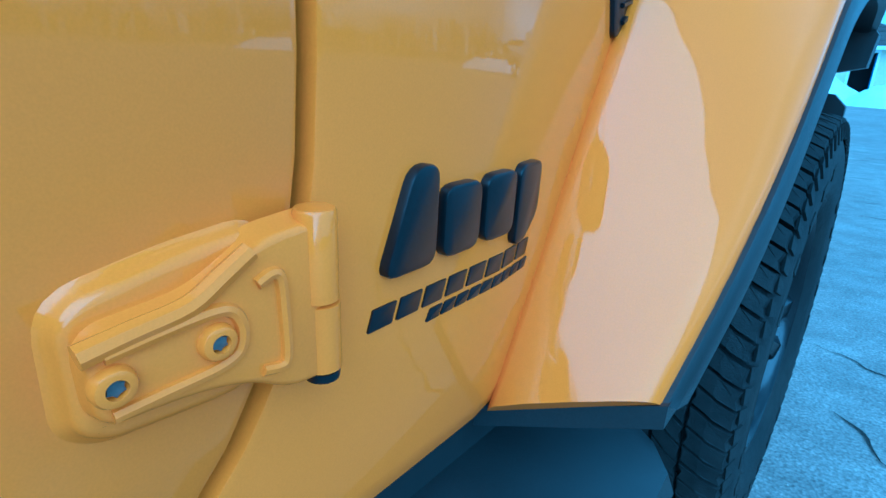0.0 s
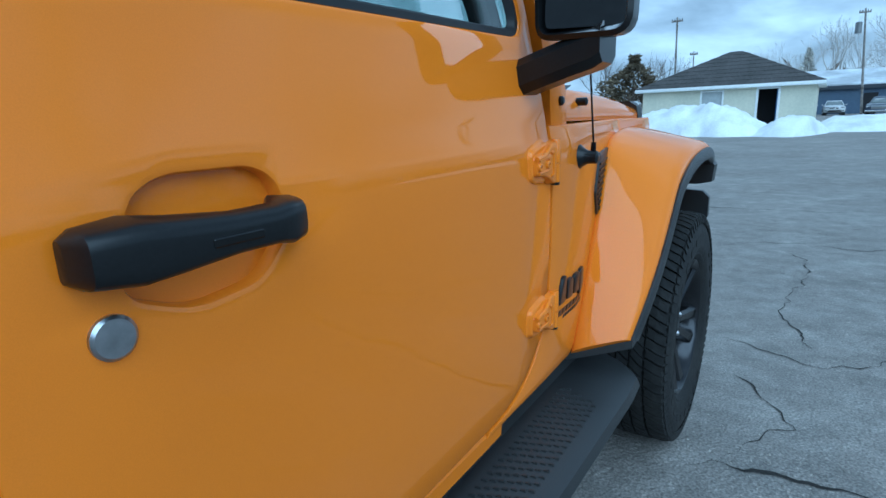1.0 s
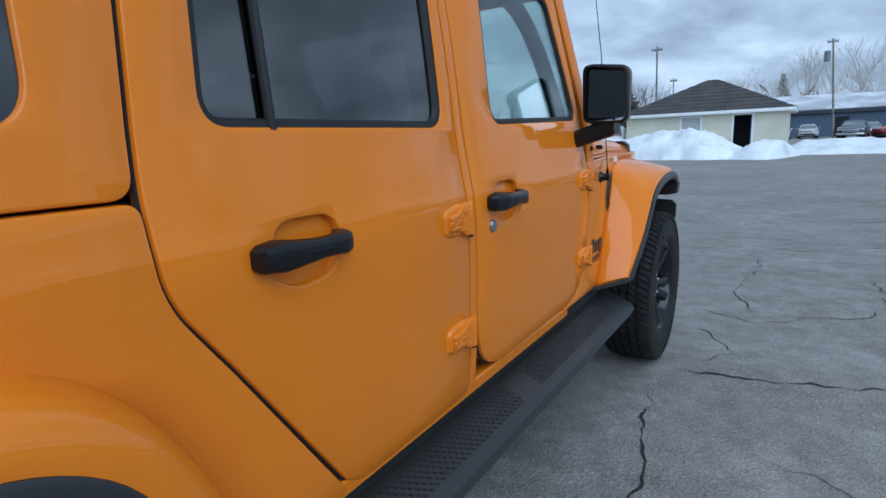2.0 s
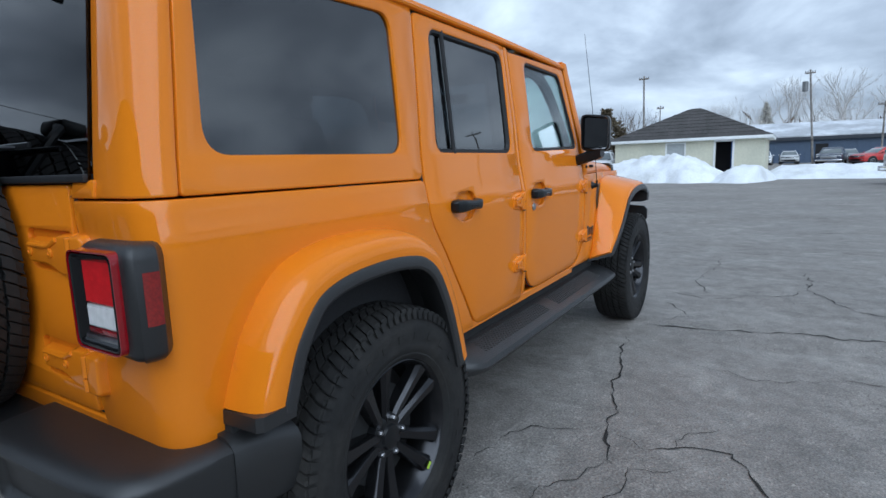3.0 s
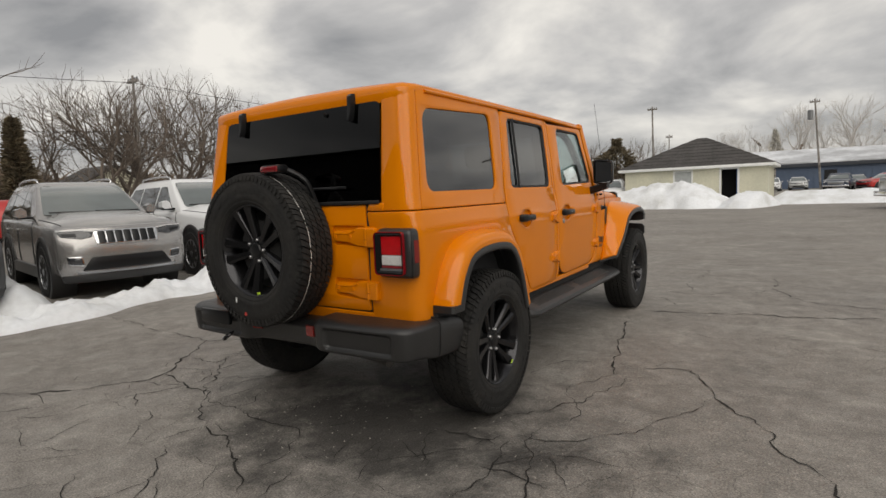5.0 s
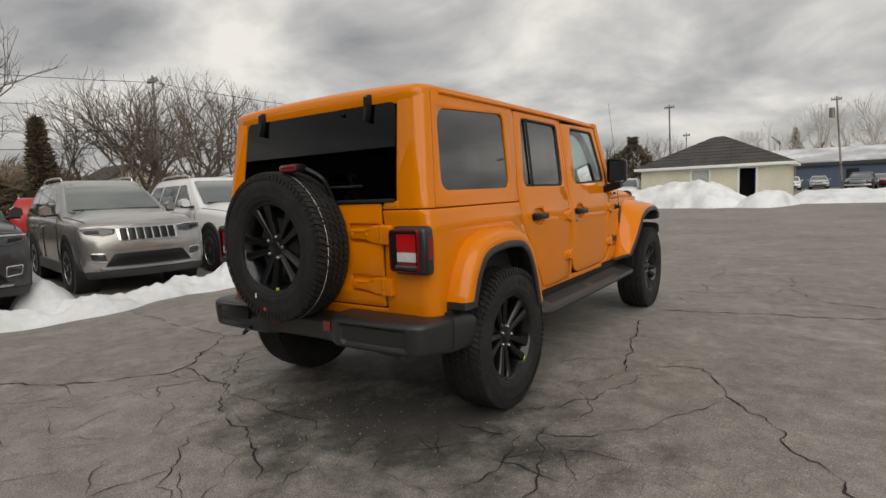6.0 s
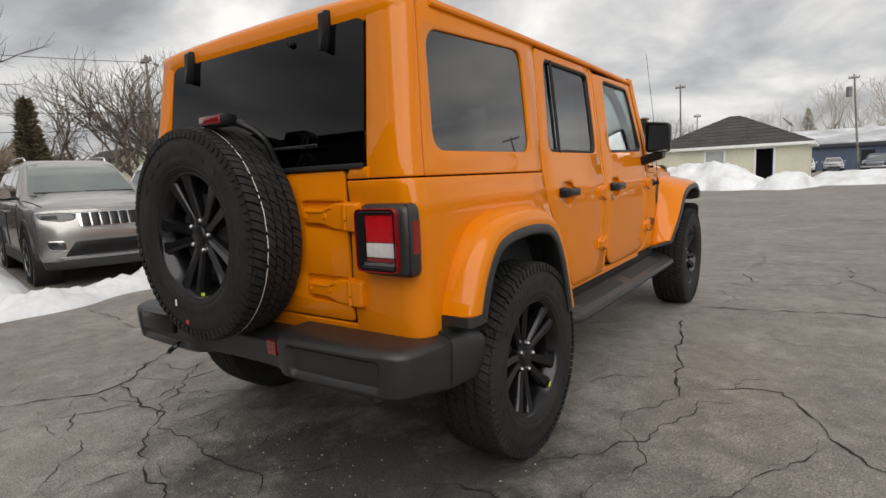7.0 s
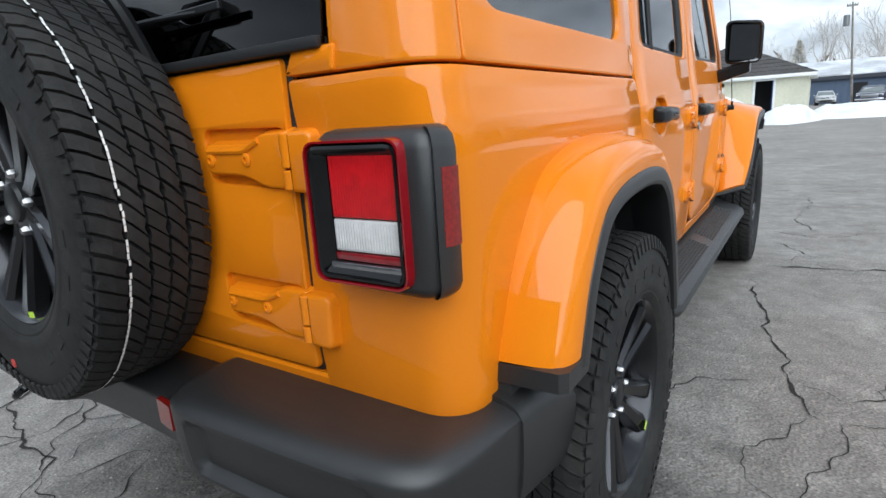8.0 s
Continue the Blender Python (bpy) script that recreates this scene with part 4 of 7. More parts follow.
# underbody, axles, exhaust
bm = bmesh.new()
box(bm, (-0.72, -0.50, 0.50), (0.72, 3.3, 0.58), 0.02)
box(bm, (-0.50, -0.50, 0.42), (-0.38, 3.4, 0.52), 0.02)
box(bm, (0.38, -0.50, 0.42), (0.50, 3.4, 0.52), 0.02)
box(bm, (-0.30, 0.5, 0.33), (0.30, 2.2, 0.50), 0.04)
part("chassis", bm, UNDER, car)
for y in (0.0, 3.008):
    bm = bmesh.new()
    tube(bm, [(-0.72, y, 0.40), (0.72, y, 0.40)], 0.05, 12)
    lathe(bm, [(-0.12, 0.05), (-0.08, 0.11), (0.0, 0.14), (0.08, 0.11), (0.12, 0.05)], 16, "x", (0.05, y, 0.40))
    part("axle", bm, UNDER, car)
bm = bmesh.new()
tube(bm, smooth_path([(0.22, -0.40, 0.47), (0.32, -0.56, 0.468), (0.45, -0.60, 0.462), (0.56, -0.605, 0.455), (0.66, -0.62, 0.446)]), 0.027, 12)
part("exhaust", bm, material("dull_steel", (0.12, 0.115, 0.11), rough=0.5, metal=0.9, grain=0.3, grain_scale=30), car, "dull steel exhaust pipe")
bm = bmesh.new()
box(bm, (-0.42, -0.56, 0.42), (0.36, -0.30, 0.54), 0.05, 3)
part("muffler", bm, UNDER, car)
bm = bmesh.new()
box(bm, (-0.55, 0.35, 0.30), (0.55, 1.1, 0.5), 0.05, 3)
part("fuel_tank", bm, UNDER, car)
# cabin: floor tub, dashboard, seats, roll bar
bm = bmesh.new()
box(bm, (-0.755, -0.50, 0.60), (0.755, 2.05, 0.66), 0.01)
box(bm, (-0.74, 1.95, 0.66), (0.74, 2.12, 1.15), 0.03)
box(bm, (-0.755, -0.535, 0.66), (0.755, -0.50, 1.14), 0.01)
for s in (1, -1):
    box(bm, (s * 0.755 - 0.012, -0.50, 0.62), (s * 0.755 + 0.012, 2.05, 1.15), 0.006)
part("cabin_tub", bm, INTERIOR, car)
bm = bmesh.new()
loft(bm, [[(x, y, z) for y, z in ((1.72, 0.95), (1.70, 1.08), (1.74, 1.15), (1.90, 1.19), (2.05, 1.17), (2.05, 0.9))] for x in (-0.72, 0.72)])
part("dashboard", bm, INTERIOR, car)
bm = bmesh.new()
for k in range(24):
    a, b = 2 * math.pi * k / 24, 2 * math.pi * (k + 1) / 24
    tube(bm, [(-0.37 + 0.185 * math.cos(t), 1.62 - 0.06 * math.sin(t), 1.10 + 0.175 * math.sin(t)) for t in (a, b)], 0.014, 6)
tube(bm, [(-0.37, 1.62, 1.10), (-0.37, 1.80, 1.05)], 0.03, 8)
tube(bm, [(-0.55, 1.62, 1.10), (-0.19, 1.62, 1.10)], 0.02, 6)
part("steering_wheel", bm, INTERIOR, car)
for sy, xs in ((0.98, (-0.37, 0.37)), (0.20, (-0.42, 0.0, 0.42))):
    for x in xs:
        bm = bmesh.new()
        w = 0.24 if sy > 0.5 else 0.19
        box(bm, (x - w, sy, 0.72), (x + w, sy + 0.50, 0.90), 0.06, 3)
        loft(bm, [[(x - ww, y + 0.05, z), (x - ww * 0.9, y - 0.04, z), (x + ww * 0.9, y - 0.04, z), (x + ww, y + 0.05, z), (x + ww * 0.6, y + 0.065, z), (x - ww * 0.6, y + 0.065, z)] for y, z, ww in ((sy + 0.02, 0.78, w * 0.9), (sy - 0.04, 1.0, w), (sy - 0.09, 1.22, w * 0.92), (sy - 0.11, 1.34, w * 0.72), (sy - 0.11, 1.355, w * 0.5))])
        loft(bm, [[(x - ww, y + 0.05, z), (x - ww, y - 0.03, z), (x + ww, y - 0.03, z), (x + ww, y + 0.05, z)] for y, z, ww in ((sy - 0.11, 1.385, 0.09), (sy - 0.12, 1.40, 0.13), (sy - 0.135, 1.52, 0.125), (sy - 0.135, 1.54, 0.09))])
        for dx_ in (-0.05, 0.05):
            tube(bm, [(x + dx_, sy - 0.10, 1.30), (x + dx_, sy - 0.115, 1.42)], 0.007, 6)
        part("seat", bm, INTERIOR, car)
for s in (1, -1):
    bm = bmesh.new()
    tube(bm, smooth_path([(s * 0.70, -0.40, 1.10), (s * 0.665, -0.30, 1.58), (s * 0.655, 0.2, 1.645), (s * 0.655, 1.1, 1.645), (s * 0.66, 1.75, 1.62), (s * 0.72, 2.0, 1.2)]), 0.03, 8)
    tube(bm, [(s * 0.70, 1.14, 0.7), (s * 0.70, 1.14, 1.2), (s * 0.655, 1.14, 1.64)], 0.035, 8)
    part("roll_bar", bm, INTERIOR, car)
bm = bmesh.new()
box(bm, (-0.10, 1.86, 1.56), (0.10, 1.90, 1.62), 0.015)
part("inside_mirror", bm, SMOOTH_BLACK, car)


# ---- wheels ----
def wheel_mesh_set(parent, m, stripe=False, lime_at=-0.35):
    """Tyre with tread blocks, and a dark alloy wheel of five twin spokes; +x is outwards."""
    bm = bmesh.new()
    prof = [(-0.095, 0.232), (-0.112, 0.246), (-0.122, 0.275), (-0.127, 0.315), (-0.123, 0.352), (-0.112, 0.380), (-0.10, 0.387), (0.10, 0.387), (0.112, 0.380), (0.123, 0.352), (0.1255, 0.342), (0.1265, 0.336), (0.127, 0.315), (0.1245, 0.292), (0.126, 0.288), (0.122, 0.270), (0.1175, 0.262), (0.1185, 0.258), (0.112, 0.246), (0.095, 0.232)]
    lathe(bm, prof, 72, "x", closed=True)
    # raised blocks of sidewall marking, plain bars
    for k in range(26):
        if k in (5, 6, 12, 13, 14, 20, 21):
            continue
        a = 2 * math.pi * k / 26
        vs = box(bm, (0.1235, -0.014, 0.305), (0.1285, 0.014, 0.325), 0.0)
        bmesh.ops.transform(bm, matrix=Matrix.Rotation(a, 4, "X"), verts=vs)
    tyre = part("wheel", bm, RUBBER, parent, "black all-terrain tyre on a dark twin-spoke alloy wheel")
    tyre.matrix_basis = m
    bm = bmesh.new()
    N = 78
    pitch = 2 * math.pi / N
    # five rows of slanted blocks with stepped edges, thin cuts between them
    for x0, x1, slant, da, off in ((-0.117, -0.065, -0.85, 0.85, 0.0), (-0.060, -0.022, -1.05, 0.84, 0.35), (-0.018, 0.018, -0.80, 0.87, 0.1), (0.022, 0.060, -1.05, 0.84, 0.6), (0.064, 0.117, -0.70, 0.83, 0.2)):
        for k in range(N):
            a0, d = pitch * (k + off), pitch * (da if k % 3 else da - 0.07)
            xm, sl = (x0 + x1) / 2, slant * pitch
            notch = 0.004 if k % 2 else -0.003
            loop = [(x0, a0 + sl), (xm - 0.003, a0 + sl * 0.55), (xm + 0.003, a0 + sl * 0.38), (x1, a0), (x1 - 0.003 + notch * 0.4, a0 + d * 0.5), (x1, a0 + d), (xm + 0.003, a0 + d + sl * 0.38), (xm - 0.003, a0 + d + sl * 0.55), (x0, a0 + d + sl), (x0 + 0.003 + notch * 0.4, a0 + d * 0.5 + sl)]
            lo, hi = [], []
            for xx, aa in loop:
                e = abs(xx) > 0.10
                lo.append(bm.verts.new((xx * (1.03 if e else 1), 0.381 * math.cos(aa), 0.381 * math.sin(aa))))
                r = 0.3955 if e else (0.4015 if abs(xx) > 0.05 else 0.4040)
                hi.append(bm.verts.new((xx, r * math.cos(aa), r * math.sin(aa))))
            bm.faces.new(hi)
            for i in range(len(lo)):
                bm.faces.new((lo[i - 1], lo[i], hi[i], hi[i - 1]))
    part("tread", bm, RUBBER, tyre, smooth=0)["kind"] = "stuff"
    for side_ in (1,):
        bm = bmesh.new()
        for k in range(40):
            a0 = 2 * math.pi * k / 40
            for t0, t1 in ((0.05, 0.42), (0.55, 0.9)):
                q = [bm.verts.new((xx, r * math.cos(a0 + tt * 0.157), r * math.sin(a0 + tt * 0.157))) for xx, r, tt in ((0.1165, 0.3865, t0), (0.1215, 0.362, t0 + 0.03), (0.1225, 0.3625, t1 - 0.03), (0.1185, 0.3875, t1))]
                q2 = [bm.verts.new((v.co.x + 0.004, v.co.y * 1.006, v.co.z * 1.006)) for v in q]
                bm.faces.new(q2)
                for i in range(4):
                    bm.faces.new((q[i - 1], q[i], q2[i], q2[i - 1]))
        part("shoulder_lug", bm, RUBBER, tyre, smooth=0)["kind"] = "stuff"
    if stripe:
        bm = bmesh.new()
        rs = random.Random(8)
        for k in range(220):
            if rs.random() < 0.16:
                continue
            a0, a1 = 2 * math.pi * k / 220, 2 * math.pi * (k + 0.9) / 220
            x0 = 0.0595 + rs.uniform(-0.0012, 0.0012)
            bm.faces.new([bm.verts.new((xx, 0.4035 * math.cos(a), 0.4035 * math.sin(a))) for xx, a in ((x0, a0), (x0 + 0.0045, a0), (x0 + 0.0045, a1), (x0, a1))])
        part("white_stripe", bm, WHITE_MARK, tyre, "white factory stripe", smooth=0)["kind"] = "stuff"
    # rim
    bm = bmesh.new()
    lathe(bm, [(-0.09, 0.236), (0.085, 0.238), (0.104, 0.243), (0.107, 0.238), (0.102, 0.232), (0.09, 0.226), (0.06, 0.212), (0.0, 0.205), (-0.09, 0.205)], 60, "x", closed=True)
    rim = part("rim", bm, RIM_PAINT, tyre)
    bm = bmesh.new()
    lathe(bm, [(-0.02, 0.205), (-0.025, 0.15), (-0.03, 0.02)], 40, "x")
    lathe(bm, [(0.03, 0.155), (0.032, 0.150), (0.032, 0.06)], 32, "x")
    part("brake_disc", bm, UNDER, tyre)
    for k in range(5):
        a = 2 * math.pi * k / 5 + 0.35
        for e in (-1, 1):
            bm = bmesh.new()
            rows = []
            for r, off, w, x0, x1 in ((0.045, 0.014, 0.016, 0.02, 0.066), (0.085, 0.0215, 0.0185, 0.025, 0.070), (0.14, 0.032, 0.020, 0.035, 0.080), (0.19, 0.042, 0.0235, 0.05, 0.090), (0.228, 0.052, 0.032, 0.06, 0.098)):
                c = e * off
                rows.append([(x, c + q, r) for q, x in ((-w, x0), (-w, x1 - 0.010), (-w * 0.45 , x1), (w * 0.75, x1 - 0.004), (w, x1 - 0.012), (w, x0))])
            loft(bm, rows)
            bmesh.ops.transform(bm, matrix=Matrix.Rotation(a, 4, "X"), verts=bm.verts[:])
            part("spoke", bm, RIM_PAINT, tyre)
    bm = bmesh.new()
    lathe(bm, [(0.02, 0.075), (0.058, 0.070), (0.064, 0.060), (0.066, 0.040), (0.074, 0.036), (0.076, 0.030), (0.077, 0.004)], 32, "x")
    part("hub_cap", bm, SMOOTH_BLACK, tyre)
    for k in range(5):
        a = 2 * math.pi * (k + 0.5) / 5 + 0.35
        bm = bmesh.new()
        lathe(bm, [(0.05, 0.0105), (0.072, 0.0100), (0.077, 0.006), (0.078, 0.001)], 6, "x", (0, 0.0585 * math.sin(-a), 0.0585 * math.cos(a)))
        part("lug_nut", bm, STEEL, tyre, "bright steel lug nut")
    bm = bmesh.new()
    box(bm, (0.100, -0.012, -0.006), (0.1015, 0.012, 0.006), 0.0)
    bmesh.ops.transform(bm, matrix=Matrix.Rotation(lime_at, 4, "X") @ Matrix.Translation((0, 0.0, -0.222)), verts=bm.verts[:])
    part("sticker", bm, LIME, tyre, "lime inspection sticker")
    if stripe:
        for nm, mt, y, z, w, h in (("paint_dot", RED_MARK, -0.055, -0.332, 0.009, 0.009), ("chalk_mark", WHITE_MARK, -0.125, -0.262, 0.004, 0.013)):
            bm = bmesh.new()
            loft(bm, [[(x, y + p.x, z + p.y) for p in rounded([(-w, -h), (w, -h), (w, h), (-w, h)], w * 0.9, 4)] for x in (0.118, 0.1285)])
            part(nm, bm, mt, tyre)
    return tyre


wheel_mesh_set(car, pose(0.790, 0, 0.403), lime_at=0.75)
wheel_mesh_set(car, pose(0.790, 3.008, 0.403, rx=-200), lime_at=0.75)
wheel_mesh_set(car, pose(-0.790, 0, 0.403, rz=180))
wheel_mesh_set(car, pose(-0.790, 3.008, 0.403, rz=180))
SPARE_X, SPARE_Y, SPARE_Z = -0.091, -0.765, 0.98
wheel_mesh_set(car, pose(SPARE_X, SPARE_Y, SPARE_Z, rz=-90) @ Matrix.Diagonal((0.87, 1.005, 1.005, 1.0)), stripe=True, lime_at=0.15)
bm = bmesh.new()
lathe(bm, [(-0.55, 0.12), (-0.58, 0.14), (-0.62, 0.16), (-0.66, 0.16)], 24, "y", (SPARE_X, 0, SPARE_Z))
part("spare_carrier", bm, UNDER, car)


# body proportions along the car: rear overhang, doors and the taper towards the nose
BODY_Y = ([-0.80, -0.575, -0.46, 0.0, 0.37, 0.60, 1.12, 1.22, 2.06, 2.40, 3.00], [-0.87, -0.640, -0.520, -0.05, 0.32, 0.55, 1.09, 1.20, 2.065, 2.425, 3.00])
TAPER = ([-0.9, 1.0, 1.5, 2.05, 2.45, 3.2], [-0.012, -0.010, -0.004, 0.010, 0.026, 0.032])
LAMP_PARTS = ("tail_lamp", "lens_", "red_lens", "reverse_lens", "lower_lens", "side_reflector", "flute")
BODY_Z = ([0.40, 0.95, 1.16, 1.80], [0.40, 0.95, 1.172, 1.838])
car_parts = list(car.children)
for piece in car_parts:
    car_parts += list(piece.children)
for piece in car_parts:
    if piece.matrix_basis != Matrix.Identity(4) or piece.parent.matrix_basis != Matrix.Identity(4):
        continue
    for v in piece.data.vertices:
        x, y = v.co.x, v.co.y
        if -0.80 <= y <= 3.0:
            v.co.y = interp(y, *BODY_Y)
        elif y < -0.80:
            v.co.y = y - 0.07
        if 0.40 < v.co.z < 1.80:
            v.co.z = interp(v.co.z, *BODY_Z)
        elif v.co.z >= 1.80:
            v.co.z += 0.038
        k = min(1.0, max(0.0, (0.93 - abs(x)) / 0.12)) * min(1.0, max(0.0, (abs(x) - 0.60) / 0.15))
        roof = 0.022 * min(1.0, max(0.0, (v.co.z - 1.35) / 0.35)) * min(1.0, max(0.0, (y - 0.4) / 1.4)) * min(1.0, max(0.0, (abs(x) - 0.5) / 0.15)) if abs(x) < 0.83 else 0.0
        widen = 0.0 if piece.name.startswith(LAMP_PARTS) else interp(y, *TAPER)
        v.co.x = math.copysign(abs(x) - widen * k - roof, x)


# rear bumper: a moulded beam with a shallow panel on each half and tall wrapped ends
bm = bmesh.new()
HALF = [(0.175, -0.752), (0.235, -0.762), (0.275, -0.784), (0.33, -0.792), (0.45, -0.791), (0.60, -0.786), (0.72, -0.778), (0.788, -0.764), (0.826, -0.728), (0.844, -0.668), (0.857, -0.59), (0.872, -0.49), (0.884, -0.40)]
outline = smooth_path([(-x, y, 0) for x, y in reversed(HALF)] + [(-0.06, -0.748, 0), (0.06, -0.748, 0)] + [(x, y, 0) for x, y in HALF], 7)
rows = []
for p in outline:
    ax = abs(p.x)
    k = ease((0.27 - ax) / 0.08)
    side = ease((p.y + 0.72) / 0.20) if ax > 0.7 else 0.0
    top = 0.640 - 0.030 * k - 0.012 * ease((p.y + 0.52) / 0.12)
    low = 0.474 - 0.022 * side + 0.006 * k
    core = Vector((math.copysign(min(ax, 0.64), p.x), max(-0.55, p.y), 0)) - p
    core.normalize()
    sec = [(-0.20, low + 0.01), (-0.20, top + 0.001), (-0.11, top), (-0.055, top - 0.003), (-0.030, top - 0.007), (-0.014, top - 0.014), (-0.004, top - 0.024)]
    for j in range(17):
        z = top - 0.030 - (top - 0.030 - low - 0.008) * j / 16
        dx, dz = abs(ax - 0.535) - 0.185, abs(z - 0.546) - 0.028
        edge = math.hypot(max(dx, 0), max(dz, 0)) + min(max(dx, dz), 0) - 0.030
        sec.append((-0.020 * ease(-edge / 0.016) - 0.004 * side - 0.010 * (j / 16) ** 2, z))
    sec += [(-0.018, low), (-0.036, low - 0.004), (-0.12, low + 0.002)]
    rows.append([(p.x - core.x * o, p.y - core.y * o, z) for o, z in sec])
loft(bm, rows)
bp = part("rear_bumper", bm, BLACK_PLASTIC, car, "black textured plastic rear bumper")
for s in (1, -1):
    bm = bmesh.new()
    loft(bm, [[(s * (x + a), y - d, z) for x, y, z in ((0.176, -0.748, 0.590), (0.238, -0.758, 0.592), (0.238, -0.758, 0.540), (0.176, -0.748, 0.538))] for a, d in ((0.0, 0.0), (0.0, 0.012))])
    part("reflector", bm, REFLECTOR, bp, "red bumper reflector")
    # separate end cap: a thin proud skin that follows the wrapped end up to the wheel
    bm = bmesh.new()
    cap = [[(s * (x + dx), y, z) for dx, z in ((-0.10, 0.648 - f), (-0.05, 0.648 - f), (-0.024, 0.640 - f), (-0.009, 0.630 - f), (0.001, 0.612 - f), (0.001, 0.56), (-0.002, 0.50), (-0.010, 0.462), (-0.05, 0.455))] for x, y, f in ((0.8635, -0.54, 0.0), (0.869, -0.50, 0.0), (0.878, -0.44, 0.008), (0.889, -0.375, 0.024))]
    loft(bm, cap)
    part("bumper_end", bm, BLACK_PLASTIC, bp)
    bm = bmesh.new()
    box(bm, (min(s * 0.66, s * 0.835), -0.52, 0.60), (max(s * 0.66, s * 0.835), -0.38, 0.672), 0.006)
    part("bumper_bracket", bm, UNDER, bp)
bm = bmesh.new()
box(bm, (-0.66, -0.806, 0.545), (-0.40, -0.784, 0.625), 0.006)
part("plate_bracket", bm, SMOOTH_BLACK, bp)
bm = bmesh.new()
tube(bm, smooth_path([(-0.42, -0.72, 0.50), (-0.42, -0.77, 0.492), (-0.43, -0.80, 0.478), (-0.45, -0.805, 0.462), (-0.48, -0.79, 0.456), (-0.49, -0.75, 0.466), (-0.47, -0.72, 0.48)]), 0.011, 8)
part("tow_hook", bm, GLOSS_BLACK, bp)


# ---- ground ----
ASPHALT = bpy.data.materials.new("worn_asphalt")
ASPHALT.use_nodes = True
an, al = ASPHALT.node_tree.nodes, ASPHALT.node_tree.links
ab = an["Principled BSDF"]
co = an.new("ShaderNodeTexCoord")


def noise_node(scale, detail=4, rough=0.55, vec=None):
    t = an.new("ShaderNodeTexNoise")
    t.inputs["Scale"].default_value, t.inputs["Detail"].default_value, t.inputs["Roughness"].default_value = scale, detail, rough
    al.new(vec or co.outputs["Object"], t.inputs["Vector"])
    return t.outputs["Fac"]


def ramp_node(src, a, b, c0, c1):
    r = an.new("ShaderNodeMapRange")
    r.inputs[1].default_value, r.inputs[2].default_value, r.inputs[3].default_value, r.inputs[4].default_value = a, b, c0, c1
    al.new(src, r.inputs[0])
    return r.outputs[0]


def mix_node(fac, a, b, mode="MIX"):
    m = an.new("ShaderNodeMix"); m.data_type, m.blend_type = "RGBA", mode
    if isinstance(fac, float):
        m.inputs[0].default_value = fac
    else:
        al.new(fac, m.inputs[0])
    for i, v in ((6, a), (7, b)):
        if isinstance(v, tuple):
            m.inputs[i].default_value = (*v, 1)
        else:
            al.new(v, m.inputs[i])
    return m.outputs[2]


big = ramp_node(noise_node(0.35, 5, 0.6), 0.35, 0.65, 0, 1)
c = mix_node(big, (0.214, 0.196, 0.177), (0.282, 0.259, 0.234))
mid = ramp_node(noise_node(2.2, 6, 0.65), 0.50, 0.72, 0, 1)
c = mix_node(mid, c, (0.355, 0.332, 0.302))
dark = ramp_node(noise_node(1.1, 5, 0.6), 0.56, 0.74, 0, 0.55)
c = mix_node(dark, c, (0.135, 0.127, 0.119))
stones = an.new("ShaderNodeTexVoronoi"); stones.inputs["Scale"].default_value = 75
al.new(co.outputs["Object"], stones.inputs["Vector"])
pale = ramp_node(stones.outputs["Color"], 0.72, 0.95, 0, 1)
c = mix_node(ramp_node(pale, 0, 1, 0, 0.34), c, (0.50, 0.45, 0.39))
# dark oily patch, uneven edge, behind the car; shade under its rear painted in
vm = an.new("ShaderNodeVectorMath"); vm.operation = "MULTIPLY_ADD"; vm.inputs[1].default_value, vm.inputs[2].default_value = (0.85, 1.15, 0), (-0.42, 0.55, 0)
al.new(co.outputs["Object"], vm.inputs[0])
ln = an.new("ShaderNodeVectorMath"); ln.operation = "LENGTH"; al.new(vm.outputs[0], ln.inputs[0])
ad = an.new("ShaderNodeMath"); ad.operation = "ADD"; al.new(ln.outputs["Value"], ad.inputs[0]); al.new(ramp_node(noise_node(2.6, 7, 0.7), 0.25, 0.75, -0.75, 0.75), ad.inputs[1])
oil_and_shade = ramp_node(ad.outputs[0], 0.40, 1.15, 0.84, 0.0)
c = mix_node(oil_and_shade, c, (0.028, 0.026, 0.024))
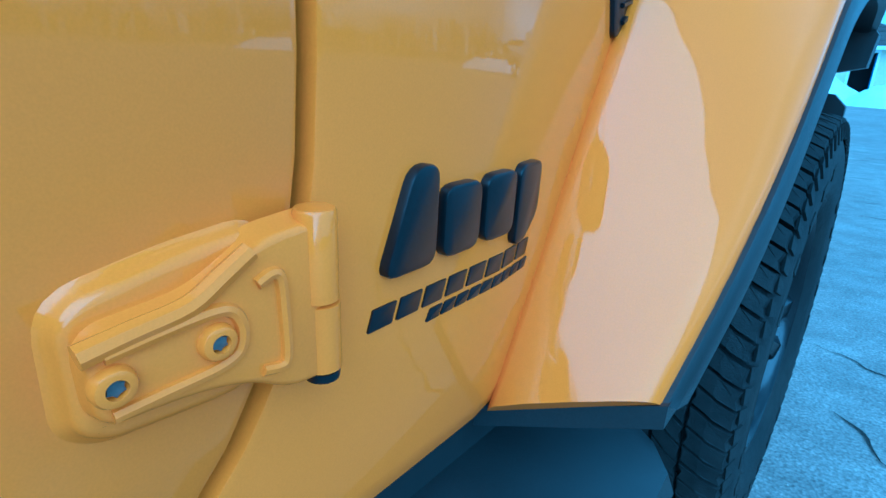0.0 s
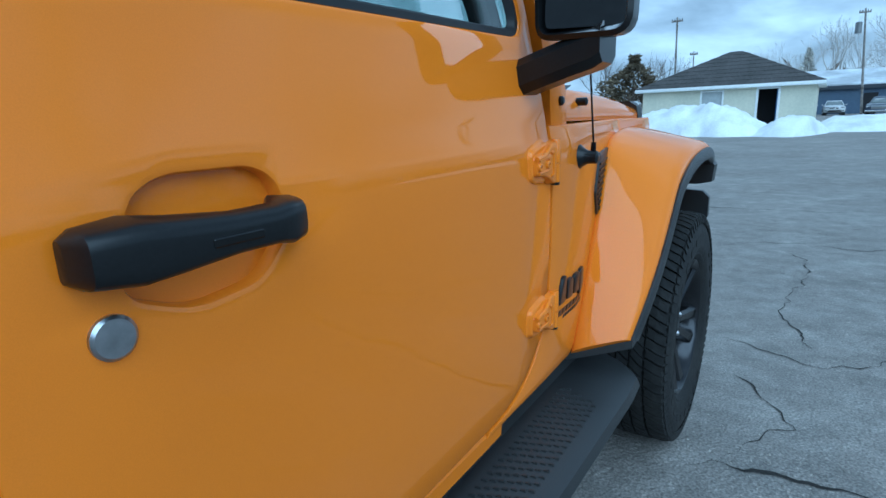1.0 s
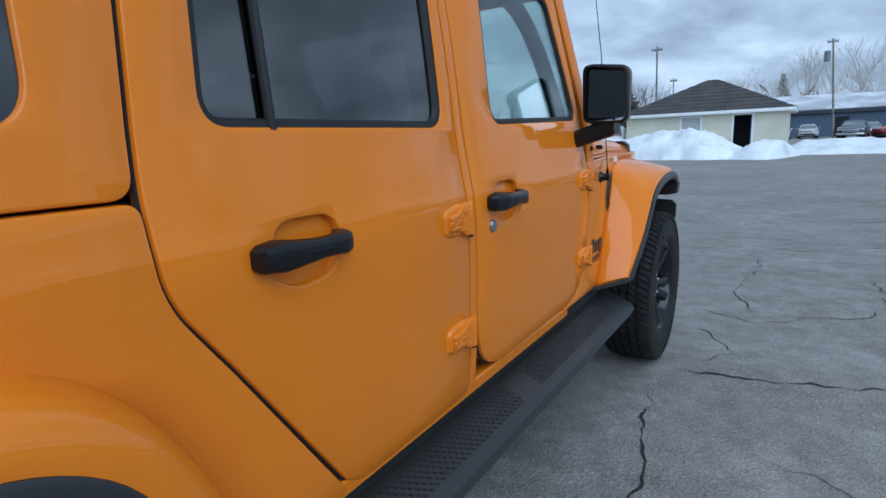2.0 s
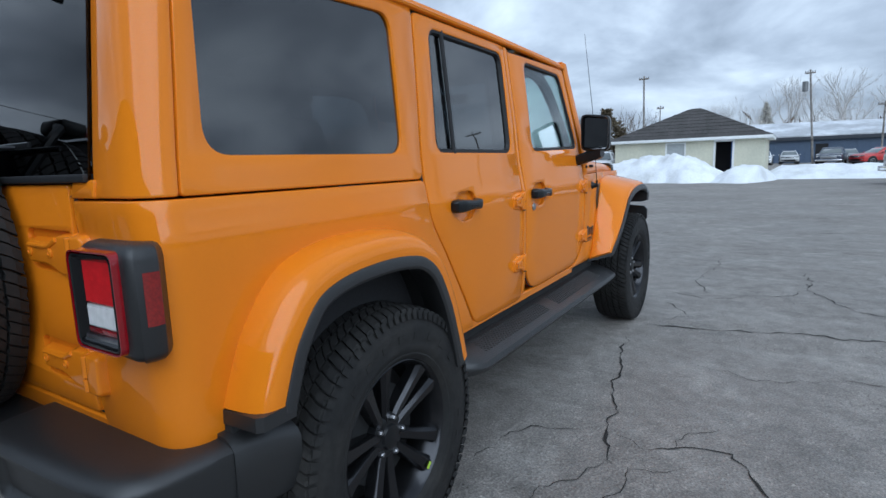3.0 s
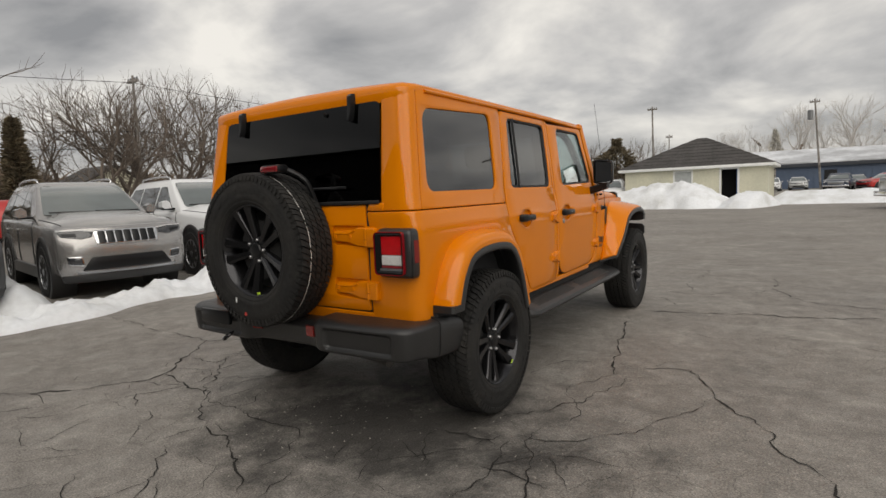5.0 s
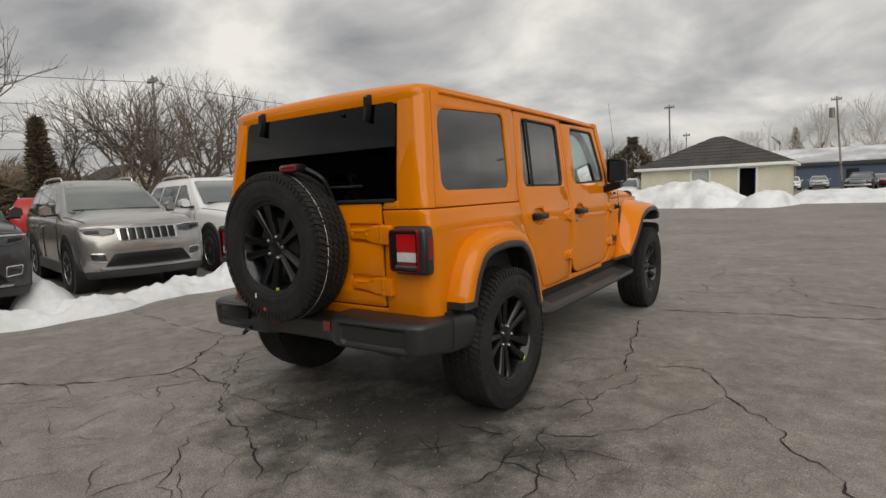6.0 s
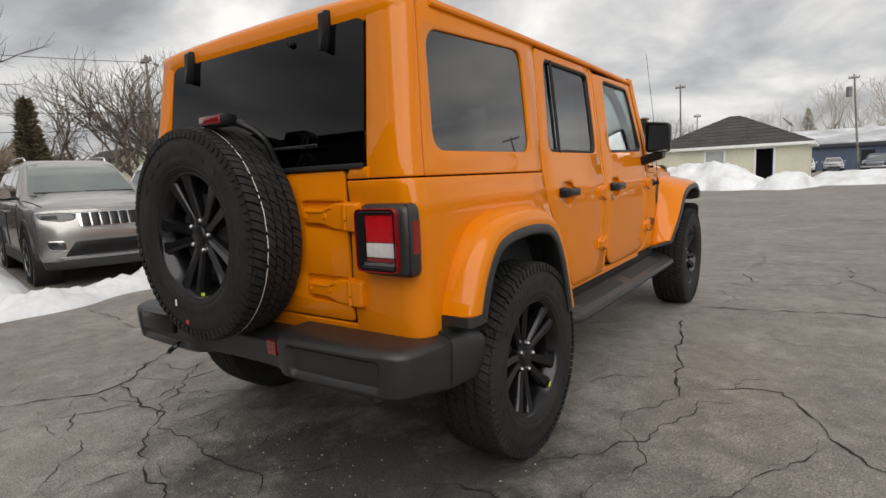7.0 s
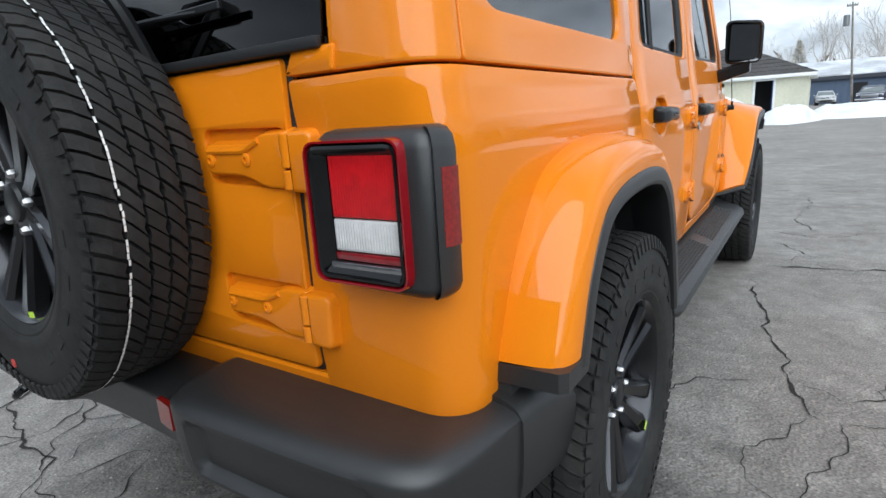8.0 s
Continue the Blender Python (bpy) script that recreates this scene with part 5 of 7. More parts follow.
# hairline crazing: edges of warped cells at two sizes, in patches
wv = an.new("ShaderNodeTexNoise"); wv.inputs["Scale"].default_value, wv.inputs["Detail"].default_value = 3.0, 5
al.new(co.outputs["Object"], wv.inputs["Vector"])
wm = an.new("ShaderNodeVectorMath"); wm.operation = "MULTIPLY_ADD"; wm.inputs[1].default_value = (0.34, 0.34, 0.34)
al.new(wv.outputs["Color"], wm.inputs[0]); al.new(co.outputs["Object"], wm.inputs[2])
for scale_, width_, seed_, lo_, hi_, amount_ in ((1.4, 0.008, 0.5, 0.50, 0.60, 0.35), (3.8, 0.013, 0.8, 0.50, 0.62, 0.55), (10.0, 0.022, 1.7, 0.50, 0.62, 0.45)):
    ve = an.new("ShaderNodeTexVoronoi"); ve.feature = "DISTANCE_TO_EDGE"; ve.inputs["Scale"].default_value = scale_
    al.new(wm.outputs[0], ve.inputs["Vector"])
    line_ = ramp_node(ve.outputs["Distance"], 0.0, width_, 1.0, 0.0)
    where_ = ramp_node(noise_node(seed_, 6, 0.68), lo_, hi_, 0.0, amount_)
    mu = an.new("ShaderNodeMath"); mu.operation = "MULTIPLY"; al.new(line_, mu.inputs[0]); al.new(where_, mu.inputs[1])
    c = mix_node(mu.outputs[0], c, (0.022, 0.020, 0.018))
blotch = ramp_node(noise_node(6.5, 8, 0.72), 0.35, 0.68, 0.70, 1.14)
hb_ = an.new("ShaderNodeHueSaturation"); al.new(blotch, hb_.inputs["Value"]); al.new(c, hb_.inputs["Color"])
c = hb_.outputs[0]
fine = ramp_node(noise_node(120, 4), 0.3, 0.7, 0.54, 1.46)
hs = an.new("ShaderNodeHueSaturation"); al.new(fine, hs.inputs["Value"]); al.new(c, hs.inputs["Color"])
al.new(hs.outputs[0], ab.inputs["Base Color"])
al.new(ramp_node(noise_node(0.8, 4), 0.3, 0.7, 0.62, 0.85), ab.inputs["Roughness"])
bp1 = an.new("ShaderNodeBump"); bp1.inputs["Strength"].default_value, bp1.inputs["Distance"].default_value = 0.55, 0.006
al.new(stones.outputs["Distance"], bp1.inputs["Height"])
bp2 = an.new("ShaderNodeBump"); bp2.inputs["Strength"].default_value, bp2.inputs["Distance"].default_value = 0.5, 0.02
al.new(noise_node(14, 5, 0.6), bp2.inputs["Height"]); al.new(bp1.outputs[0], bp2.inputs["Normal"])
al.new(bp2.outputs[0], ab.inputs["Normal"])
bm = bmesh.new()
bmesh.ops.create_grid(bm, x_segments=40, y_segments=40, size=700)
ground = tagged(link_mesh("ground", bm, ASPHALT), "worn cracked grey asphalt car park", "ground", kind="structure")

CRACK = material("crack_shadow", (0.020, 0.018, 0.016), rough=0.95, grain=0.4, grain_scale=80)


def crack(pts, width=0.012, wander=0.09, branches=0):
    """An open crack: a jagged ribbon of uneven width through the points."""
    bm = bmesh.new()
    P = [Vector((*p, 0)) for p in pts]
    line = []
    for a, b in zip(P, P[1:]):
        k = max(2, int((b - a).length / 0.028))
        d = (b - a).normalized(); nn = Vector((-d.y, d.x, 0))
        for j in range(k):
            q = a.lerp(b, j / k)
            line.append(q + nn * (wander * noise.noise((q.x * 3.1, q.y * 3.1, 1.7)) + 0.45 * wander * noise.noise((q.x * 11, q.y * 11, 5.0)) + 0.16 * wander * noise.noise((q.x * 37, q.y * 37, 8.0))))
    line.append(P[-1])
    L, R = [], []
    for i, q in enumerate(line):
        d = (line[min(i + 1, len(line) - 1)] - line[max(i - 1, 0)]).normalized(); nn = Vector((-d.y, d.x, 0))
        w = width * 0.34 * max(0.12, 0.7 + 1.3 * noise.noise((q.x * 9, q.y * 9, 3.3))) * min(1, (len(line) - i) / 6 + 0.1) * min(1, i / 4 + 0.2)
        L.append(bm.verts.new(q + nn * w + Vector((0, 0, 0.004)))); R.append(bm.verts.new(q - nn * w + Vector((0, 0, 0.004))))
    for i in range(len(line) - 1):
        bm.faces.new((R[i], R[i + 1], L[i + 1], L[i]))
    return link_mesh("asphalt_crack", bm, CRACK, ground, smooth=0)


crack([(0.96, 2.79), (1.51, 2.98), (2.13, 3.04), (2.93, 3.28), (4.2, 2.8), (6.0, 3.0)], 0.022)
crack([(0.96, 2.49), (1.05, 2.04), (1.10, 1.69), (1.19, 1.32), (1.22, 1.00), (1.30, 0.85)], 0.016)
crack([(2.03, 5.26), (2.08, 4.36), (2.26, 3.98), (2.49, 3.74), (3.3, 3.6), (4.8, 3.2)], 0.014)
crack([(0.92, 4.02), (1.25, 3.86), (1.57, 3.95), (1.94, 4.29), (2.05, 4.80)], 0.010)
crack([(1.25, 1.10), (1.36, 1.06), (1.50, 1.09), (1.68, 1.14), (1.76, 0.98), (2.03, 0.53), (2.19, 0.24), (2.40, -0.08), (2.6, -0.6)], 0.013)
crack([(1.50, 1.09), (1.55, 1.24), (1.67, 1.42)], 0.009)
crack([(1.39, 0.85), (1.36, 0.68), (1.29, 0.50), (1.25, 0.34), (1.14, 0.19), (0.94, -0.08)], 0.010)
crack([(1.22, 1.19), (1.00, 1.00), (0.85, 0.89), (0.80, 0.60)], 0.009)
crack([(1.35, 0.85), (1.44, 0.93), (1.59, 1.01)], 0.007)
crack([(-4.3, -2.3), (-3.0, -1.75), (-2.02, -1.22), (-1.78, -0.91), (-1.60, -0.70), (-1.65, -0.43), (-1.95, -0.14), (-2.18, 0.15)], 0.022)
crack([(-4.6, 0.35), (-3.86, 0.26), (-3.08, 0.22), (-2.57, 0.19), (-2.18, 0.18), (-1.7, 0.45)], 0.014)
crack([(-1.60, -0.50), (-1.28, -0.58), (-0.87, -0.69), (-0.54, -0.92), (-0.21, -1.04), (0.05, -1.12), (0.35, -1.3)], 0.015)
crack([(-0.87, -0.69), (-0.53, -0.70), (-0.19, -0.72), (0.07, -0.78), (0.17, -0.96), (0.20, -1.12)], 0.012)
crack([(-1.60, -0.76), (-1.25, -0.91), (-1.05, -0.96)], 0.007)
crack([(-0.88, -0.67), (-1.21, -0.42), (-1.45, -0.14), (-1.58, 0.07), (-1.75, 0.30)], 0.011)
crack([(-1.47, -0.46), (-1.31, -0.32), (-1.31, -0.07), (-1.2, 0.2)], 0.009)
crack([(-1.86, -0.21), (-1.48, -0.19), (-1.48, -0.01), (-1.1, 0.1)], 0.009)
crack([(-0.50, -0.85), (-0.56, -0.70), (-0.52, -0.61), (-0.6, -0.4)], 0.007)
crack([(0.07, -0.78), (0.18, -0.65), (0.24, -0.47)], 0.008)
crack([(-0.19, -0.72), (-0.25, -0.50), (-0.15, -0.33)], 0.008)
crack([(-1.21, -0.42), (-1.0, -0.35), (-0.8, -0.2), (-0.7, 0.05)], 0.007)
crack([(-1.0, -0.55), (-0.85, -0.42), (-0.8, -0.2)], 0.006)
crack([(1.18, -0.18), (1.24, -0.43), (1.36, -0.67), (1.45, -1.07)], 0.010)
crack([(1.07, -0.31), (1.12, -0.49), (1.17, -0.68), (1.10, -1.00)], 0.010)
crack([(0.61, -0.89), (0.84, -0.67), (1.07, -0.31), (1.38, -0.16), (1.68, 0.18), (1.82, 0.72)], 0.009)
crack([(0.99, 3.56), (1.25, 3.20), (1.01, 2.85)], 0.011)
crack([(0.5, 6.1), (0.9, 6.4), (1.57, 6.4), (2.2, 6.8), (3.4, 6.6)], 0.012)
crack([(-0.42, -1.22), (-0.04, -1.58), (0.43, -1.65), (0.81, -1.42), (1.31, -1.49)], 0.009)
crack([(0.36, -1.07), (0.42, -1.35), (0.34, -1.75)], 0.009)
crack([(3.20, 9.02), (1.39, 8.22), (-1.01, 7.94)], 0.02)
crack([(1.23, 10.79), (3.49, 11.33), (6.0, 11.0)], 0.02)
crack([(1.28, 4.03), (1.12, 4.62), (1.25, 5.37), (1.14, 6.06)], 0.012)
crack([(1.33, 2.19), (1.74, 2.05), (2.26, 2.24), (3.01, 2.15)], 0.006)
crack([(1.26, 0.85), (1.11, 0.53), (1.27, 0.14), (1.18, -0.18)], 0.006)

# crazed patches behind and beside the car: uneven cells of short cracks
cell = random.Random(23)
knots = {}
for i in range(13):
    for j in range(8):
        knots[i, j] = (-2.1 + 0.30 * i + 0.15 * (j % 2) + cell.uniform(-0.11, 0.11), -2.35 + 0.28 * j + cell.uniform(-0.10, 0.10))
for (i, j), a in knots.items():
    for step in ((1, 0), (0, 1), (1 if j % 2 else -1, 1)):
        b = knots.get((i + step[0], j + step[1]))
        if b and cell.random() < (0.42 if a[0] < 0.4 else 0.30):
            crack([a, ((a[0] + b[0]) / 2 + cell.uniform(-0.03, 0.03), (a[1] + b[1]) / 2 + cell.uniform(-0.03, 0.03)), b], cell.uniform(0.004, 0.010), 0.07)

# loose chips of stone along the worst cracks
GRAVEL = material("loose_stone_chips", (0.30, 0.28, 0.25), rough=0.9, grain=0.3, grain_scale=60, random=0.5)
gr = random.Random(5)
bm = bmesh.new()
for _ in range(1500):
    k = gr.random()
    if k < 0.45:
        x, y = gr.uniform(0.9, 4.0), gr.gauss(2.9, 0.14)
    elif k < 0.75:
        x, y = gr.gauss(-0.6, 0.8), gr.gauss(-0.6, 0.4)
    else:
        x, y = gr.uniform(0.9, 3.2), gr.uniform(-1.2, 2.8)
    q = gr.uniform(0.0018, 0.006)
    vs = [bm.verts.new((x + q * gr.uniform(0.7, 1.3) * math.cos(a * 1.571 + k), y + q * gr.uniform(0.7, 1.3) * math.sin(a * 1.571 + k), 0.0)) for a in range(4)]
    tp = bm.verts.new((x + q * gr.uniform(-0.3, 0.3), y + q * gr.uniform(-0.3, 0.3), q * gr.uniform(0.6, 1.1)))
    for a in range(4):
        bm.faces.new((vs[a - 1], vs[a], tp))
tagged(link_mesh("gravel", bm, GRAVEL, smooth=0), "scattered small stone chips lying on the asphalt", "gravel", kind="stuff")


# ---- snow ----
def snow_bank(name, label, line, width, height, seed, lumps=1.0):
    """A ploughed ridge of snow along a line."""
    bm = bmesh.new()
    path = smooth_path([(*p, 0) for p in line], 14)
    rows = []
    n = 26
    for i, p in enumerate(path):
        d = (path[min(i + 1, len(path) - 1)] - path[max(i - 1, 0)]).normalized(); nn = Vector((-d.y, d.x, 0))
        end = min(1, i / 5, (len(path) - 1 - i) / 5)
        hh = height(i / (len(path) - 1)) if callable(height) else height
        row = []
        for k in range(n + 1):
            t = -1 + 2 * k / n
            q = p + nn * t * width * (0.55 + 0.45 * end) * (1 + 0.3 * noise.noise((p.x * 0.8, p.y * 0.8, seed)) + 0.22 * lumps * noise.noise((p.x * 2.3, p.y * 2.3, seed + 4 + (k > n / 2))))
            z = hh * end * max(0, 1 - abs(t) ** 2.2) * (0.75 + 0.5 * lumps * noise.noise((q.x * 1.3, q.y * 1.3, seed)) + 0.25 * lumps * noise.noise((q.x * 4, q.y * 4, seed + 2)) + 0.14 * lumps * noise.noise((q.x * 10, q.y * 10, seed + 3)))
            row.append((q.x, q.y, max(z, 0.0) if 0 < k < n else -0.02))
        rows.append(row)
    loft(bm, rows, closed_section=False)
    return tagged(link_mesh(name, bm, SNOW, smooth=60), label, "snow", "snow banks", kind="stuff")


snow_bank("snow_bank", "ploughed bank of old snow in front of the shed", [(-7.4, 27.5), (-5.0, 27.6), (-3.2, 27.5), (-1.9, 27.3), (-0.8, 27.2), (0.3, 26.9), (1.0, 26.7)], 1.7, lambda t: interp(t, [0, 0.2, 0.4, 0.55, 0.68, 0.78, 0.9, 1], [0.9, 1.55, 1.72, 1.2, 0.45, 0.95, 0.9, 0.3]), 1.0, 0.28)
snow_bank("snow_bank", "long low bank of ploughed snow along the lot", [(0.5, 31.0), (4.2, 30.6), (8.2, 30.2), (13.2, 29.5), (22, 29)], 1.9, 0.82, 7.0, 0.25)
snow_bank("snow_bank", "melting ridge of snow beside the parked cars", [(-7.4, -4.0), (-5.6, -2.0), (-4.85, -0.7), (-4.75, 0.0), (-4.98, 0.65), (-5.12, 1.2), (-5.05, 1.75), (-4.95, 2.4), (-5.2, 3.4), (-5.5, 4.6)], 0.43, lambda t: interp(t, [0, 0.4, 0.6, 0.68, 0.75, 1], [0.30, 0.20, 0.21, 0.11, 0.28, 0.42]), 3.0, 1.9)

snow_bank("snow_bank", "low heap of snow between two parked cars", [(-5.2, -0.20), (-6.2, 0.10), (-7.3, 0.33), (-8.6, 0.6)], 0.34, 0.30, 5.0, 1.0)


# ---- shed ----
SIDING = material("cream_siding", (0.62, 0.60, 0.47), rough=0.7, grain=0.06, grain_scale=9, stain=(0.54, 0.53, 0.42), stain_scale=0.8)
TRIM = material("white_trim_paint", (0.74, 0.75, 0.74), rough=0.6, grain=0.08, grain_scale=20)
SHINGLE = material("dark_shingles", (0.065, 0.06, 0.058), rough=0.9, grain=0.3, grain_scale=9, stain=(0.045, 0.042, 0.04), stain_scale=1.2)
DARK = material("dark_inside", (0.015, 0.015, 0.017), rough=0.9, grain=0.2)
HX0, HX1, HY0, HY1, HZ = -6.42, 0.76, 30.0, 36.5, 2.04
shed = empty("shed", "cream shed with a dark hip roof and open doorway behind snow", "building")
bm = bmesh.new()
DX0, DX1, DZ = -1.40, -0.64, 1.87
for x0, x1, z0, z1 in ((HX0, -3.72, 0, HZ), (-2.87, DX0, 0, HZ), (DX1, HX1, 0, HZ), (DX0, DX1, DZ, HZ), (-3.72, -2.87, 0, 0.85), (-3.72, -2.87, 1.85, HZ)):
    box(bm, (x0, HY0, z0), (x1, HY0 + 0.15, z1))
box(bm, (HX0, HY0 + 0.15, 0), (HX0 + 0.15, HY1, HZ)); box(bm, (HX1 - 0.15, HY0 + 0.15, 0), (HX1, HY1, HZ)); box(bm, (HX0, HY1 - 0.15, 0), (HX1, HY1, HZ))
part("wall", bm, SIDING, shed, smooth=0)
bm = bmesh.new()
ex0, ex1, ey0, ey1 = HX0 - 0.32, HX1 + 0.32, HY0 - 0.32, HY1 + 0.32
cx, cy, rz = (HX0 + HX1) / 2, (HY0 + HY1) / 2, 3.84
for k in range(9):
    t0, t1 = k / 9, (k + 1) / 9
    lo = [(ex0 + (cx - 0.25 - ex0) * t0, ey0 + (cy - ey0) * t0), (ex1 + (cx + 0.25 - ex1) * t0, ey0 + (cy - ey0) * t0), (ex1 + (cx + 0.25 - ex1) * t0, ey1 + (cy - ey1) * t0), (ex0 + (cx - 0.25 - ex0) * t0, ey1 + (cy - ey1) * t0)]
    hi = [(ex0 + (cx - 0.25 - ex0) * t1, ey0 + (cy - ey0) * t1), (ex1 + (cx + 0.25 - ex1) * t1, ey0 + (cy - ey0) * t1), (ex1 + (cx + 0.25 - ex1) * t1, ey1 + (cy - ey1) * t1), (ex0 + (cx - 0.25 - ex0) * t1, ey1 + (cy - ey1) * t1)]
    z0, z1 = 2.12 + (rz - 2.12) * t0 + 0.02, 2.12 + (rz - 2.12) * t1
    a = [bm.verts.new((*p, z0 - 0.03)) for p in lo]; b = [bm.verts.new((*p, z0)) for p in lo]; c_ = [bm.verts.new((*p, z1)) for p in hi]
    for r1, r2 in ((a, b), (b, c_)):
        for i in range(4):
            bm.faces.new((r1[i - 1], r1[i], r2[i], r2[i - 1]))
    if k == 8:
        bm.faces.new(c_)
part("roof", bm, SHINGLE, shed, "dark shingle hip roof", smooth=0)
bm = bmesh.new()
box(bm, (ex0, ey0, 1.96), (ex1, ey1, 2.12), 0.01)
part("fascia", bm, TRIM, shed)
for x0, x1, z0, z1 in ((DX0 - 0.09, DX0, 0, DZ), (DX1, DX1 + 0.09, 0, DZ), (DX0 - 0.09, DX1 + 0.09, DZ, DZ + 0.09), (-3.80, -3.72, 0.8, 1.92), (-2.87, -2.79, 0.8, 1.92), (-3.72, -2.87, 1.85, 1.92), (-3.72, -2.87, 0.8, 0.86)):
    bm = bmesh.new()
    box(bm, (x0, HY0 - 0.03, z0), (x1, HY0, z1), 0.005, 1)
    part("trim", bm, TRIM, shed)
bm = bmesh.new()
box(bm, (-3.72, HY0 + 0.04, 0.86), (-2.87, HY0 + 0.06, 1.85))
part("window_board", bm, material("grey_board", (0.40, 0.42, 0.42), rough=0.6, grain=0.1, grain_scale=6), shed)
bm = bmesh.new()
box(bm, (DX1 - 0.05, HY0 + 0.05, 0.0), (DX1 - 0.005, HY0 + 0.9, DZ - 0.02), 0.01)
part("door_leaf", bm, material("blue_door_paint", (0.05, 0.12, 0.32), rough=0.5, grain=0.1), shed, "blue door standing open inwards")
bm = bmesh.new()
box(bm, (HX0 + 0.2, HY0 + 1.2, 0.0), (HX1 - 0.2, HY1 - 0.3, HZ - 0.05))
part("inside", bm, DARK, shed)


# ---- parked vehicles: front at +y, origin on the ground under the front axle ----
SILVER = material("silver_paint", (0.40, 0.389, 0.38), rough=0.26, metal=0.75, coat=0.6, grain=0.05, grain_scale=700, stain=(0.44, 0.428, 0.416), stain_scale=2)
WHITE_PAINT = material("white_paint", (0.74, 0.75, 0.76), rough=0.35, coat=0.6, grain=0.02, grain_scale=300)
DARK_PAINT = material("dark_grey_paint", (0.03, 0.031, 0.034), rough=0.35, coat=0.7, grain=0.1, grain_scale=300)
RED_PAINT = material("red_paint", (0.42, 0.015, 0.012), rough=0.35, coat=0.6, grain=0.05, grain_scale=300)
GREY_PAINT = material("grey_paint", (0.16, 0.165, 0.17), rough=0.35, metal=0.3, coat=0.6, grain=0.05, grain_scale=300)
CAR_GLASS = material("car_glass", (0.035, 0.045, 0.048), rough=0.04, coat=1.0, grain=0.1, grain_scale=3)
# paler than the side glass: reflected sky is put into the base colour
WINDSCREEN = material("pale_windscreen", (0.10, 0.118, 0.118), rough=0.05, coat=1.0, grain=0.12, grain_scale=3)
CHROME = material("chrome_trim", (0.7, 0.7, 0.71), rough=0.15, metal=1.0, grain=0.05)
LAMP_DARK = material("dark_headlamp", (0.03, 0.032, 0.036), rough=0.1, coat=1.0, grain=0.3, grain_scale=30)
LAMP_CLEAR = material("clear_headlamp", (0.5, 0.5, 0.5), rough=0.12, coat=1.0, grain=0.3, grain_scale=25)


def snout(u, v):
    """How far the front of the crossover reaches at u across and v up."""
    return 0.985 - 0.15 * u * u - 1.1 * max(0.0, abs(u) - 0.66) ** 2 - 0.42 * max(0.0, v - 0.74) - 0.25 * max(0.0, 0.42 - v)


